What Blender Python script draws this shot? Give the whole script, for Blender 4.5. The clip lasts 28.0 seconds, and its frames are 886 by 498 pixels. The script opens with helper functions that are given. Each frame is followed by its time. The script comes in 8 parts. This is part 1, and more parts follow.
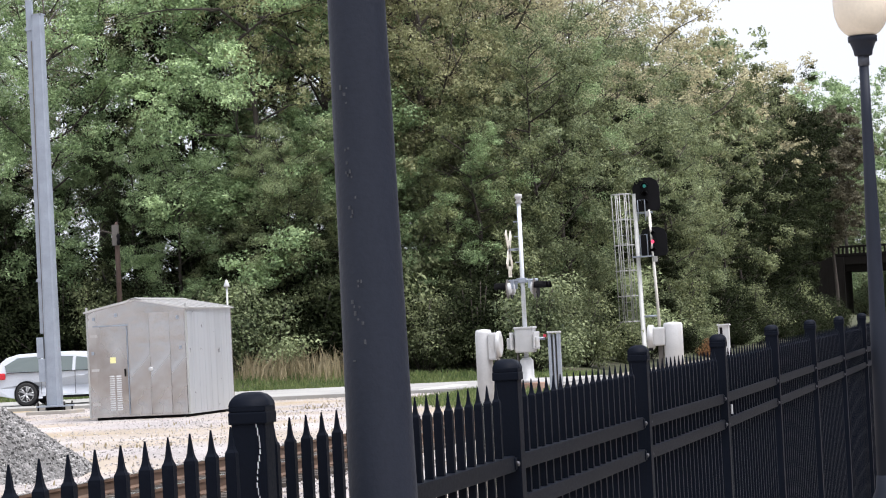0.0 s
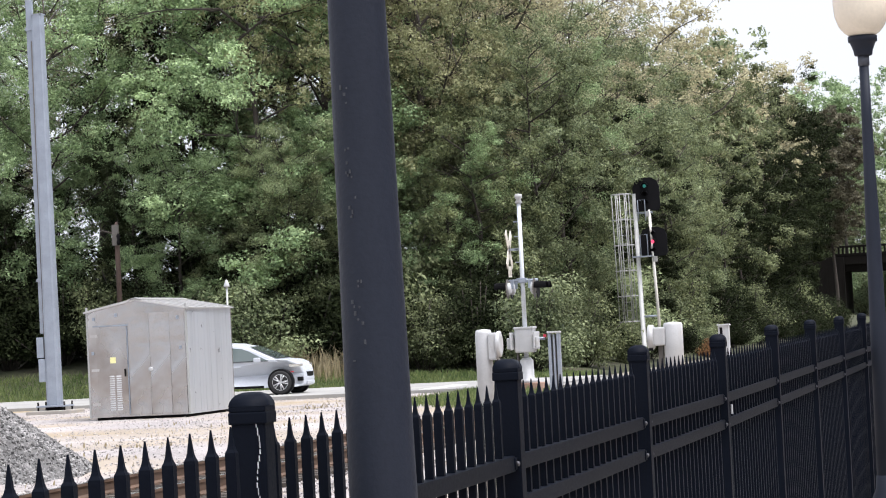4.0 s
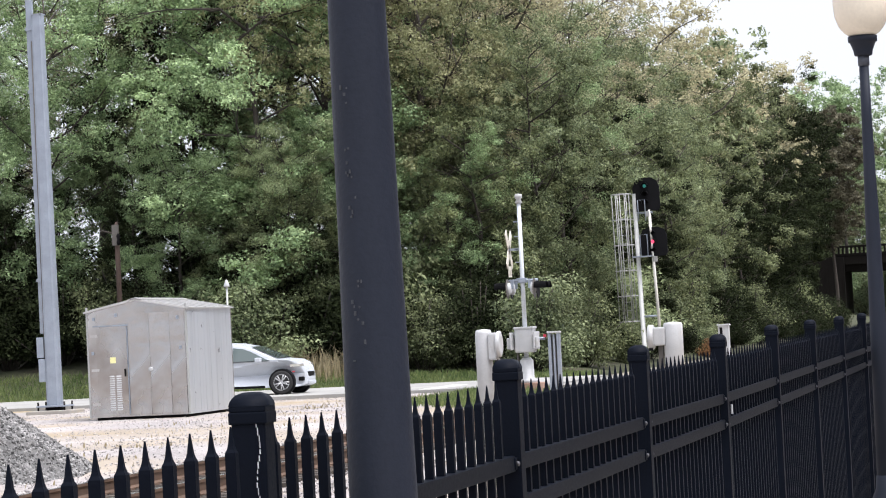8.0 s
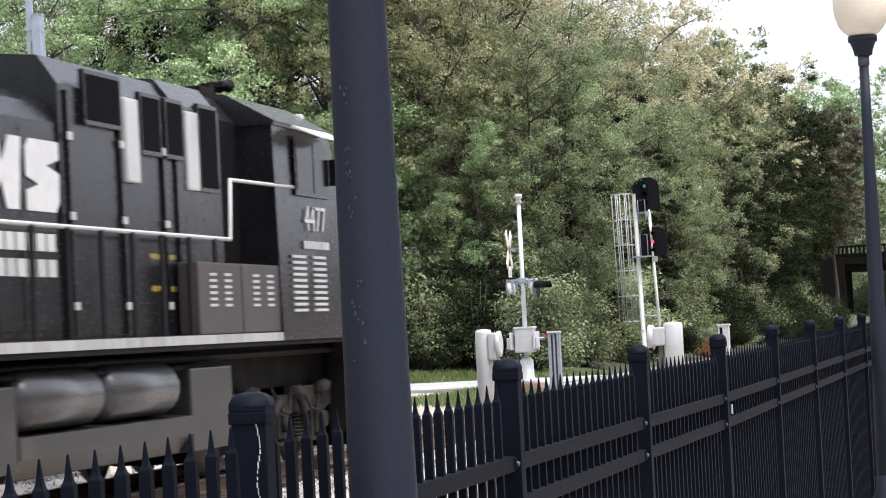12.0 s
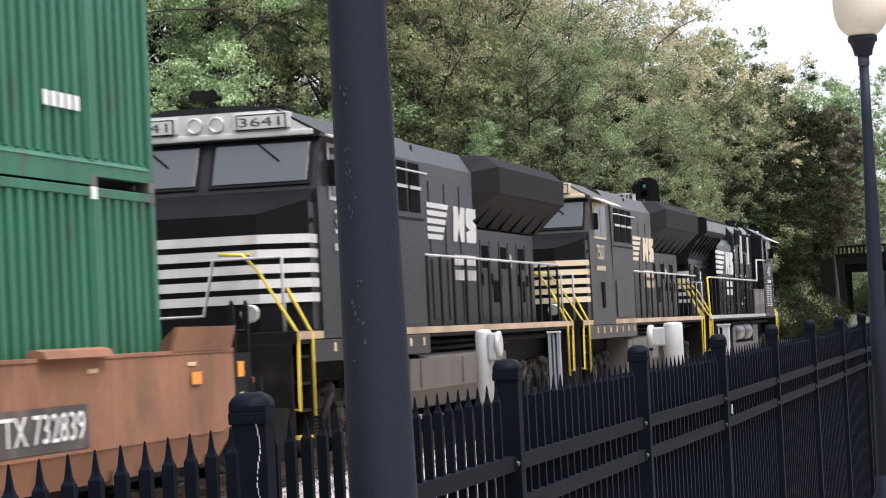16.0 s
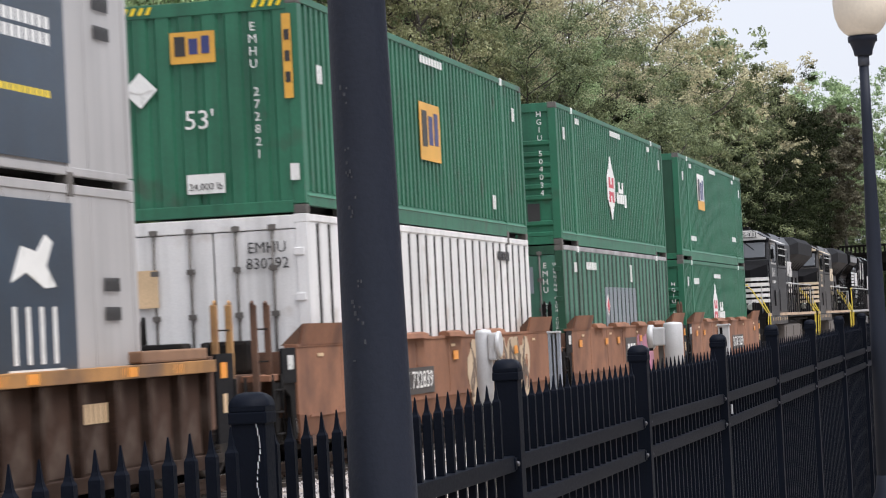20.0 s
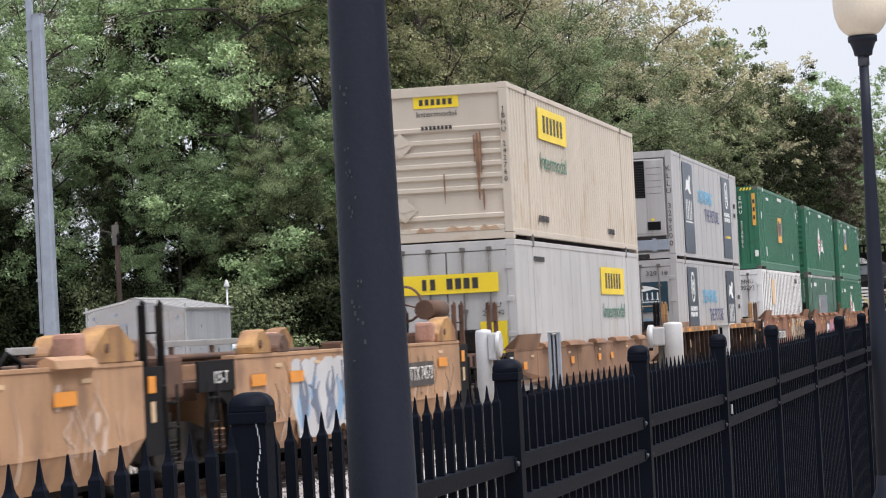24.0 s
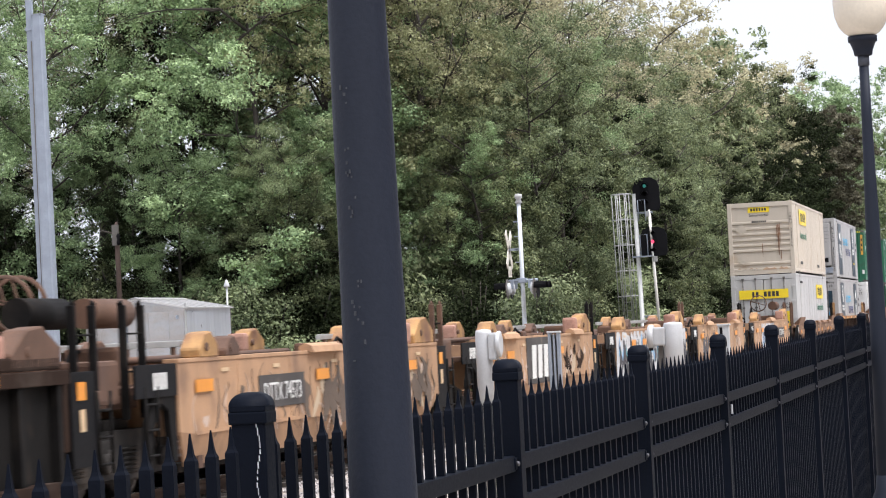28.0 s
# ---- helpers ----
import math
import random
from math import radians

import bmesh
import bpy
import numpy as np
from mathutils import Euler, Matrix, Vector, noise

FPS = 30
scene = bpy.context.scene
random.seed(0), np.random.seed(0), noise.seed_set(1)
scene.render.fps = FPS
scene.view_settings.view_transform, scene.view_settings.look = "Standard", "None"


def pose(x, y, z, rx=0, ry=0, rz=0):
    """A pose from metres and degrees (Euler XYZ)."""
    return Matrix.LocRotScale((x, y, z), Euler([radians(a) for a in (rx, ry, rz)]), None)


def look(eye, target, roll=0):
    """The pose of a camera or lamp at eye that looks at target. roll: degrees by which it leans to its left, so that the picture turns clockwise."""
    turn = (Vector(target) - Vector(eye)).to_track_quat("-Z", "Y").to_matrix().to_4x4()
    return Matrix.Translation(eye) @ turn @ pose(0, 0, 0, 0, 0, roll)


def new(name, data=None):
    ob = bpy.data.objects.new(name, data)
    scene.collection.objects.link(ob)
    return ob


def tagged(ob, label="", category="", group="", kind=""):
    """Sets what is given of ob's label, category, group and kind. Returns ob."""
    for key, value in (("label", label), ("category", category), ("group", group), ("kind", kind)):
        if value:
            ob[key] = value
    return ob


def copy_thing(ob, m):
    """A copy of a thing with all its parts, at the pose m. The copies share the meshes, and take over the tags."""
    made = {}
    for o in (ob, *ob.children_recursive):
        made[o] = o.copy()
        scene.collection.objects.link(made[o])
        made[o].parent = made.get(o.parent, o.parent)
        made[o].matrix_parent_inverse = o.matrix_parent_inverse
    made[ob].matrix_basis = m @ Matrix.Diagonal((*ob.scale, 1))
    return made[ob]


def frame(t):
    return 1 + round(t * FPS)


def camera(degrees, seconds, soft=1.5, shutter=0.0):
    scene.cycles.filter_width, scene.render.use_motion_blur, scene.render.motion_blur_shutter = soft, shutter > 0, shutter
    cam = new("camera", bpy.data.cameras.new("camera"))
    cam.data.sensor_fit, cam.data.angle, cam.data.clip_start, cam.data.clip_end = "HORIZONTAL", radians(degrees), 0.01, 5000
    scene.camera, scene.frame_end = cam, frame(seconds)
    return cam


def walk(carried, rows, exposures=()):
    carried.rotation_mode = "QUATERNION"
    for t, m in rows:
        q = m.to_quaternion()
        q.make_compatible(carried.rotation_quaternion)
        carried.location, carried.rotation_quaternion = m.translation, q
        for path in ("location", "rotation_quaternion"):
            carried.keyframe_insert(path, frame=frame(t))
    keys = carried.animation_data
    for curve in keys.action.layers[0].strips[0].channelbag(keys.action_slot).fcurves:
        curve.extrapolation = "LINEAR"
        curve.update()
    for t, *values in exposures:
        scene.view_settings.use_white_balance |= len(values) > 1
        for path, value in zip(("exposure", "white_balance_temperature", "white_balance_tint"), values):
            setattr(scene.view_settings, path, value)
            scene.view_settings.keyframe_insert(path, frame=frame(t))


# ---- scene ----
# World: x runs along the track in the train's direction, y away from the platform, z = 0 at the top of the rails.
EYE = (0.0, 0.0, 1.60)
cam = camera(18.21, 28.0, soft=1.1, shutter=0.25)
STAND = look(EYE, (48.875, 10.438, 3.104), roll=-2.86)
walk(cam, [(0.0, STAND), (28.0, STAND)], exposures=[(0.0, 0.36, 6200, 14), (11.2, 0.36, 6200, 14), (12.2, 0.60, 6200, 14), (15.0, 0.62, 6200, 14), (16.0, 0.42, 6200, 14), (17.0, 0.38, 6200, 14), (18.5, 0.28, 6200, 14), (20.0, 0.12, 6200, 14), (21.4, -0.12, 6200, 14), (24.0, 0.10, 6200, 14), (26.0, 0.32, 6200, 14), (28.0, 0.37, 6200, 14)])

# ---- light: bright overcast sky ----
world = bpy.data.worlds.new("world")
scene.world = world
world.use_nodes = True
_n = world.node_tree.nodes
_sky = _n.new("ShaderNodeTexSky")
_sky.sky_type = "NISHITA"
_sky.sun_disc = False
_sky.sun_elevation, _sky.sun_rotation = radians(67), radians(200)
_sky.air_density, _sky.dust_density, _sky.ozone_density = 1.0, 6.0, 1.0
_bg = _n["Background"]
_mix = _n.new("ShaderNodeMixRGB")
_mix.inputs[0].default_value = 0.72
_mix.inputs[2].default_value = (10.4, 10.8, 11.2, 1)
world.node_tree.links.new(_sky.outputs[0], _mix.inputs[1])
world.node_tree.links.new(_mix.outputs[0], _bg.inputs[0])
_bg.inputs[1].default_value = 0.098
sun = new("sun", bpy.data.lights.new("sun", "SUN"))
sun.data.energy, sun.data.angle, sun.data.color = 4.5, radians(50), (1.0, 0.975, 0.94)
sun.matrix_world = look((0, 0, 60), (9, 23, 0))
# ---- mesh helpers ----
def ring(bm, c, ax, r, n, ph=0.0):
    ax = Vector(ax).normalized()
    u = ax.orthogonal().normalized()
    w = ax.cross(u)
    c = Vector(c)
    return [bm.verts.new(c + r * (math.cos(2 * math.pi * k / n + ph) * u + math.sin(2 * math.pi * k / n + ph) * w)) for k in range(n)]


def bridge(bm, a, b, smooth=True):
    n = len(a)
    for k in range(n):
        f = bm.faces.new((a[k], a[(k + 1) % n], b[(k + 1) % n], b[k]))
        f.smooth = smooth


def box(bm, x0, x1, y0, y1, z0, z1, bev=0.0):
    v = [bm.verts.new(p) for p in ((x0, y0, z0), (x1, y0, z0), (x1, y1, z0), (x0, y1, z0), (x0, y0, z1), (x1, y0, z1), (x1, y1, z1), (x0, y1, z1))]
    fs = [bm.faces.new([v[i] for i in q]) for q in ((3, 2, 1, 0), (4, 5, 6, 7), (0, 1, 5, 4), (1, 2, 6, 5), (2, 3, 7, 6), (3, 0, 4, 7))]
    if bev:
        es = list({e for f in fs for e in f.edges})
        bmesh.ops.bevel(bm, geom=es, offset=bev, segments=2, profile=0.6, affect="EDGES")
    return bm


def tube(bm, p0, p1, r0, r1=None, n=10, caps=True):
    p0, p1 = Vector(p0), Vector(p1)
    a, b = ring(bm, p0, p1 - p0, r0, n), ring(bm, p1, p1 - p0, r0 if r1 is None else r1, n)
    bridge(bm, a, b)
    if caps:
        bm.faces.new(a[::-1])
        bm.faces.new(b)
    return bm


def pipe(bm, pts, r, n=6):
    pts = [Vector(p) for p in pts]
    rings = []
    u = None
    for i, p in enumerate(pts):
        d = (pts[min(i + 1, len(pts) - 1)] - pts[max(i - 1, 0)]).normalized()
        if u is None:
            u = d.orthogonal().normalized()
        u = (u - d * u.dot(d)).normalized()
        w = d.cross(u)
        rings.append([bm.verts.new(p + r * (math.cos(2 * math.pi * k / n) * u + math.sin(2 * math.pi * k / n) * w)) for k in range(n)])
    for a, b in zip(rings, rings[1:]):
        bridge(bm, a, b)
    bm.faces.new(rings[0][::-1])
    bm.faces.new(rings[-1])
    return bm


def prism(bm, poly, axis, a, b):
    """poly: 2D outline; axis 'x': (y, z) swept in x; 'y': (x, z) swept in y; 'z': (x, y) swept in z."""
    def at(p, h):
        return {"x": (h, p[0], p[1]), "y": (p[0], h, p[1]), "z": (p[0], p[1], h)}[axis]
    va = [bm.verts.new(at(p, a)) for p in poly]
    vb = [bm.verts.new(at(p, b)) for p in poly]
    bridge(bm, va, vb, False)
    bm.faces.new(va[::-1])
    bm.faces.new(vb)
    return bm


def lathe(bm, prof, c=(0, 0, 0), ax=(0, 0, 1), n=20, closed=True):
    ax = Vector(ax).normalized()
    prev = None
    for k, (r, h) in enumerate(prof):
        cur = ring(bm, Vector(c) + ax * h, ax, max(r, 1e-4), n)
        if prev:
            bridge(bm, prev, cur)
        elif closed:
            bm.faces.new(cur[::-1])
        prev = cur
    if closed:
        bm.faces.new(prev)
    return bm


def sheet(bm, xs, y_of, z0, z1, t):
    """A wall along x whose face follows y_of(x), t thick towards +y."""
    cols = [[bm.verts.new((x, y_of(x) + d, z)) for d, z in ((0, z0), (0, z1), (t, z1), (t, z0))] for x in xs]
    for a, b in zip(cols, cols[1:]):
        for i in range(4):
            bm.faces.new((a[i], a[(i + 1) % 4], b[(i + 1) % 4], b[i]))
    bm.faces.new(cols[0][::-1])
    bm.faces.new(cols[-1])
    return bm


def to_mesh(bm, name, material):
    bmesh.ops.recalc_face_normals(bm, faces=bm.faces[:])
    me = bpy.data.meshes.new(name)
    bm.to_mesh(me)
    bm.free()
    if material:
        me.materials.append(material)
    return me


def part(name, bm, material, parent, label="", m=None):
    me = bm if isinstance(bm, bpy.types.Mesh) else to_mesh(bm, name, material)
    ob = new(name, me)
    ob.parent = parent
    if m is not None:
        ob.matrix_basis = m
    if label:
        ob["label"] = label
    return ob


def thing(name, label, category, m=None, group="", kind=""):
    e = new(name)
    e.empty_display_size = 0.3
    if m is not None:
        e.matrix_basis = m
    return tagged(e, label, category, group, kind)


def solid(name, bm, material, label, category, m=None, group="", kind=""):
    ob = new(name, to_mesh(bm, name, material))
    if m is not None:
        ob.matrix_basis = m
    return tagged(ob, label, category, group, kind)


def B(*a, **k):
    return box(bmesh.new(), *a, **k)


def lettering(name, text, size, material, parent, m, width=None, label="", depth=0.002):
    """Built-in font turned to mesh; text runs along local x, up local y, and faces local +z."""
    cu = bpy.data.curves.new(name, "FONT")
    cu.body, cu.size, cu.align_x, cu.align_y = text, size, "CENTER", "CENTER"
    cu.extrude, cu.resolution_u = depth, 2
    tmp = bpy.data.objects.new("tmp", cu)
    me = bpy.data.meshes.new_from_object(tmp)
    bpy.data.objects.remove(tmp)
    bpy.data.curves.remove(cu)
    xs = [v.co.x for v in me.vertices]
    if width and xs:
        k = width / (max(xs) - min(xs))
        me.transform(Matrix.Diagonal((k, 1, 1, 1)))
    me.materials.clear()
    me.materials.append(material)
    me.name = name
    return part(name, me, material, parent, label, m)


def upright(x, y, z, face):
    """Pose of lettering on a vertical face: 'near' looks to -y, 'rear' to -x, 'front' to +x."""
    if face == "near":
        return Matrix.Translation((x, y, z)) @ Matrix(((1, 0, 0, 0), (0, 0, -1, 0), (0, 1, 0, 0), (0, 0, 0, 1)))
    if face == "far":
        return Matrix.Translation((x, y, z)) @ Matrix(((-1, 0, 0, 0), (0, 0, 1, 0), (0, 1, 0, 0), (0, 0, 0, 1)))
    if face == "front":
        return Matrix.Translation((x, y, z)) @ Matrix(((0, 0, 1, 0), (1, 0, 0, 0), (0, 1, 0, 0), (0, 0, 0, 1)))
    return Matrix.Translation((x, y, z)) @ Matrix(((0, 0, -1, 0), (-1, 0, 0, 0), (0, 1, 0, 0), (0, 0, 0, 1)))


def plate(poly, t=0.004):
    """A thin plate of a 2D outline in local x, y, facing +z."""
    return prism(bmesh.new(), poly, "z", -t, t)


def rect(w, h):
    return [(-w / 2, -h / 2), (w / 2, -h / 2), (w / 2, h / 2), (-w / 2, h / 2)]


# ---- materials ----
MATS = {}


def surf(name, base, rough=0.6, metal=0.0, var=0.18, scale=1.2, grain=40.0, bump=0.15, dirt=None, dirt_amt=0.35, dirt_scale=0.8,
         streak=0.0, rand=0.0, island=0.0, emit=None, spec=0.5, bdist=0.01, fvar=0.6):
    """A procedural surface: two scales of variation, grain bump, optional dirt of another colour and vertical streaks."""
    if name in MATS:
        return MATS[name]
    m = bpy.data.materials.new(name)
    m.use_nodes = True
    nt = m.node_tree
    N, K = nt.nodes, nt.links
    p = N["Principled BSDF"]
    p.inputs["Roughness"].default_value, p.inputs["Metallic"].default_value = rough, metal
    p.inputs["Specular IOR Level"].default_value = spec
    tc = N.new("ShaderNodeTexCoord")

    def noise_at(sc, detail=4.0, vec=None):
        n = N.new("ShaderNodeTexNoise")
        n.inputs["Scale"].default_value, n.inputs["Detail"].default_value = sc, detail
        K.new(vec or tc.outputs["Object"], n.inputs["Vector"])
        return n.outputs["Fac"]

    def remap(s, a, b, lo, hi):
        r = N.new("ShaderNodeMapRange")
        for k, x in zip(("From Min", "From Max", "To Min", "To Max"), (a, b, lo, hi)):
            r.inputs[k].default_value = x
        K.new(s, r.inputs["Value"])
        return r.outputs["Result"]

    def mul(a, b):
        q = N.new("ShaderNodeMath")
        q.operation = "MULTIPLY"
        K.new(a, q.inputs[0])
        K.new(b, q.inputs[1])
        return q.outputs[0]
    big, fine = noise_at(scale), noise_at(grain, 3.0)
    val = mul(remap(big, 0.3, 0.7, 1 - var, 1 + var), remap(fine, 0.3, 0.7, 1 - var * fvar, 1 + var * fvar))
    if rand:
        oi = N.new("ShaderNodeObjectInfo")
        val = mul(val, remap(oi.outputs["Random"], 0, 1, 1 - rand, 1 + rand))
    if island:
        g = N.new("ShaderNodeNewGeometry")
        val = mul(val, remap(g.outputs["Random Per Island"], 0, 1, 1 - island, 1 + island))
    if streak:
        mp = N.new("ShaderNodeMapping")
        mp.inputs["Scale"].default_value = (5, 5, 0.25)
        K.new(tc.outputs["Object"], mp.inputs["Vector"])
        val = mul(val, remap(noise_at(1.0, 5.0, mp.outputs["Vector"]), 0.45, 0.72, 1.0, 1 - streak))
    vm = N.new("ShaderNodeVectorMath")
    vm.operation = "SCALE"
    vm.inputs[0].default_value = base
    K.new(val, vm.inputs["Scale"])
    col = vm.outputs[0]
    if dirt:
        mx = N.new("ShaderNodeMix")
        mx.data_type = "RGBA"
        K.new(remap(noise_at(dirt_scale, 6.0), 0.62 - 0.25 * dirt_amt, 0.72, 0.0, min(1.0, 0.5 + dirt_amt)), mx.inputs["Factor"])
        K.new(col, mx.inputs["A"])
        mx.inputs["B"].default_value = (*dirt, 1)
        col = mx.outputs["Result"]
    K.new(col, p.inputs["Base Color"])
    K.new(remap(fine, 0.3, 0.7, max(0.02, rough - 0.05), min(1, rough + 0.05)), p.inputs["Roughness"])
    if bump:
        b = N.new("ShaderNodeBump")
        b.inputs["Strength"].default_value, b.inputs["Distance"].default_value = bump, bdist
        K.new(fine, b.inputs["Height"])
        K.new(b.outputs["Normal"], p.inputs["Normal"])
    if emit:
        p.inputs["Emission Color"].default_value = (*emit[:3], 1)
        p.inputs["Emission Strength"].default_value = emit[3]
    MATS[name] = m
    return m


def foliage(name, base, tip, rough=0.6, spec=0.22):
    """Leaves: colour by island and by patches, light shining through."""
    m = bpy.data.materials.new(name)
    m.use_nodes = True
    N, K = m.node_tree.nodes, m.node_tree.links
    p = N["Principled BSDF"]
    g = N.new("ShaderNodeNewGeometry")
    tc = N.new("ShaderNodeTexCoord")
    oi = N.new("ShaderNodeObjectInfo")
    nz = N.new("ShaderNodeTexNoise")
    nz.inputs["Scale"].default_value = 0.85
    nz.inputs["Detail"].default_value = 3.0
    K.new(tc.outputs["Object"], nz.inputs["Vector"])
    add = N.new("ShaderNodeMath")
    add.operation = "MULTIPLY_ADD"
    K.new(g.outputs["Random Per Island"], add.inputs[0])
    add.inputs[1].default_value = 0.5
    K.new(nz.outputs["Fac"], add.inputs[2])
    mr = N.new("ShaderNodeMapRange")
    mr.inputs["From Min"].default_value, mr.inputs["From Max"].default_value = 0.46, 1.02
    K.new(add.outputs[0], mr.inputs["Value"])
    mx = N.new("ShaderNodeMix")
    mx.data_type = "RGBA"
    K.new(mr.outputs["Result"], mx.inputs["Factor"])
    mx.inputs["A"].default_value, mx.inputs["B"].default_value = (*base, 1), (*tip, 1)
    hs = N.new("ShaderNodeHueSaturation")
    mr2 = N.new("ShaderNodeMapRange")
    mr2.inputs["To Min"].default_value, mr2.inputs["To Max"].default_value = 0.8, 1.2
    K.new(oi.outputs["Random"], mr2.inputs["Value"])
    K.new(mr2.outputs["Result"], hs.inputs["Value"])
    K.new(mx.outputs["Result"], hs.inputs["Color"])
    K.new(hs.outputs["Color"], p.inputs["Base Color"])
    p.inputs["Roughness"].default_value = rough
    p.inputs["Specular IOR Level"].default_value = spec
    tr = N.new("ShaderNodeBsdfTranslucent")
    K.new(hs.outputs["Color"], tr.inputs["Color"])
    ms = N.new("ShaderNodeMixShader")
    ms.inputs[0].default_value = 0.30
    K.new(p.outputs[0], ms.inputs[1])
    K.new(tr.outputs[0], ms.inputs[2])
    K.new(ms.outputs[0], N["Material Output"].inputs["Surface"])
    return m


def glassy(name, tint, rough=0.05):
    m = bpy.data.materials.new(name)
    m.use_nodes = True
    p = m.node_tree.nodes["Principled BSDF"]
    p.inputs["Base Color"].default_value = (*tint, 1)
    p.inputs["Roughness"].default_value = rough
    p.inputs["Specular IOR Level"].default_value = 0.8
    p.inputs["Coat Weight"].default_value = 0.6
    return m


M_GRAVEL = surf("gravel", (0.335, 0.307, 0.297), 0.95, var=0.22, scale=0.3, grain=16.0, bump=0.8, bdist=0.04, fvar=1.2, dirt=(0.30, 0.235, 0.14), dirt_amt=0.75, dirt_scale=0.22)
M_STONE = surf("ballast_stone", (0.36, 0.335, 0.325), 0.9, var=0.2, island=0.4, bump=0.2)
M_STONE_D = surf("dark_ballast_stone", (0.20, 0.195, 0.19), 0.9, var=0.2, island=0.85, bump=0.2)
M_ASPHALT = surf("asphalt", (0.30, 0.295, 0.28), 0.9, var=0.14, scale=0.4, grain=50, bump=0.3, dirt=(0.2, 0.2, 0.19), dirt_amt=0.2)
M_CONC = surf("concrete", (0.30, 0.28, 0.25), 0.85, var=0.12, dirt=(0.35, 0.3, 0.22), dirt_amt=0.3)
M_FENCE = surf("black_fence_paint", (0.0036, 0.0054, 0.0105), 0.6, var=0.2, grain=120, bump=0.06, spec=0.07)
M_CASTING_F = surf("worn_bolt_head", (0.10, 0.10, 0.11), 0.5, metal=0.4, var=0.2)
M_POLE = surf("blue_black_pole_paint", (0.018, 0.022, 0.034), 0.55, spec=0.2, var=0.15, grain=90, bump=0.12)
M_GALV = surf("galvanised_steel", (0.30, 0.335, 0.39), 0.5, metal=0.5, var=0.1, scale=3, grain=30, bump=0.05)
M_PALE_GALV = surf("pale_weathered_zinc", (0.37, 0.375, 0.365), 0.55, metal=0.15, var=0.12, scale=3)
# the dirt colour here paints in cloudy warm reflections, in random patches
M_ALU = surf("aluminium_panel", (0.46, 0.45, 0.445), 0.26, metal=1.0, var=0.12, scale=0.6, grain=0.7, bump=0.5, fvar=0.8, bdist=0.16, rand=0.10, dirt=(0.27, 0.235, 0.21), dirt_amt=0.55, dirt_scale=0.55)
# side walls get a paler, bluer copy, as if brightened by the sky
M_ALU_SIDE = surf("sky_bright_aluminium_side", (0.56, 0.585, 0.62), 0.32, metal=0.6, var=0.04, scale=0.5, grain=3.0, bump=0.0, streak=0.12)
M_WHITE = surf("white_enamel", (0.46, 0.465, 0.47), 0.4, var=0.08, streak=0.10, dirt=(0.36, 0.33, 0.28), dirt_amt=0.18, dirt_scale=1.6)
M_BLACK = surf("matt_black", (0.007, 0.007, 0.008), 0.6, var=0.2, spec=0.08)
M_RAIL = surf("rusty_rail", (0.12, 0.075, 0.05), 0.7, metal=0.3, var=0.25)
M_RAILTOP = surf("polished_rail_head", (0.42, 0.42, 0.42), 0.25, metal=1.0, var=0.1)
M_TIE = surf("weathered_tie", (0.085, 0.07, 0.058), 0.9, var=0.3, rand=0.3)
M_BARK = surf("bark", (0.050, 0.042, 0.035), 0.95, var=0.3, grain=12, bump=0.6, bdist=0.03)
# ---- setting ----
TRACK_Y = 10.60


def ground_z(x, y):
    d = abs(y - TRACK_Y)
    z = -0.24 if d < 1.9 else (-0.24 + 0.17 * min(1.0, (d - 1.9) / 1.4))
    if y < 4.0:
        z = -0.16
    return z


def build_ground():
    xs = [-3000, -800, -200, -40] + [x for x in range(0, 140, 2)] + [150, 200, 300, 500, 900, 3000]
    ys = [-3000, -800, -200, -40, -10, 0, 3.9, 4.1, 6, 7.2, 8.0, 8.7, 9.6, 10.6, 11.6, 12.5, 13.2, 13.9, 15, 17, 20, 24, 28, 34, 40, 60, 100, 200, 500, 1200, 3000]
    bm = bmesh.new()
    rows = [[bm.verts.new((x, y, ground_z(x, y) + (0.025 * noise.noise((x * 0.31, y * 0.37, 0)) if 4 < y < 60 and 0 <= x < 140 else 0))) for y in ys] for x in xs]
    for a, b in zip(rows, rows[1:]):
        for j in range(len(ys) - 1):
            bm.faces.new((a[j], b[j], b[j + 1], a[j + 1])).smooth = True
    solid("ground", bm, M_GRAVEL, "pale gravel ground with patches of dry grass", "ground", kind="structure")


build_ground()
# platform behind the fence
solid("platform", B(-30, 60, -8, 1.62, -0.6, -0.12), M_CONC, "concrete station platform slab", "platform", kind="structure")
# plain walls added out of view; they keep low sky off fence and train
solid("wall_station", B(-60, 64, -9.4, -9.0, -0.5, 8.5), surf("unseen_wall_brick", (0.10, 0.058, 0.046), 0.9, var=0.2, scale=0.8), "unseen plain wall added behind the platform to block low sky light", "wall", kind="structure")
solid("wall_yard", B(64, 330, -30.4, -30.0, -0.5, 8.5), surf("unseen_far_wall_brick", (0.075, 0.055, 0.048), 0.9, var=0.2, scale=0.8), "unseen plain wall added beyond the platform to darken reflections", "wall", kind="structure")
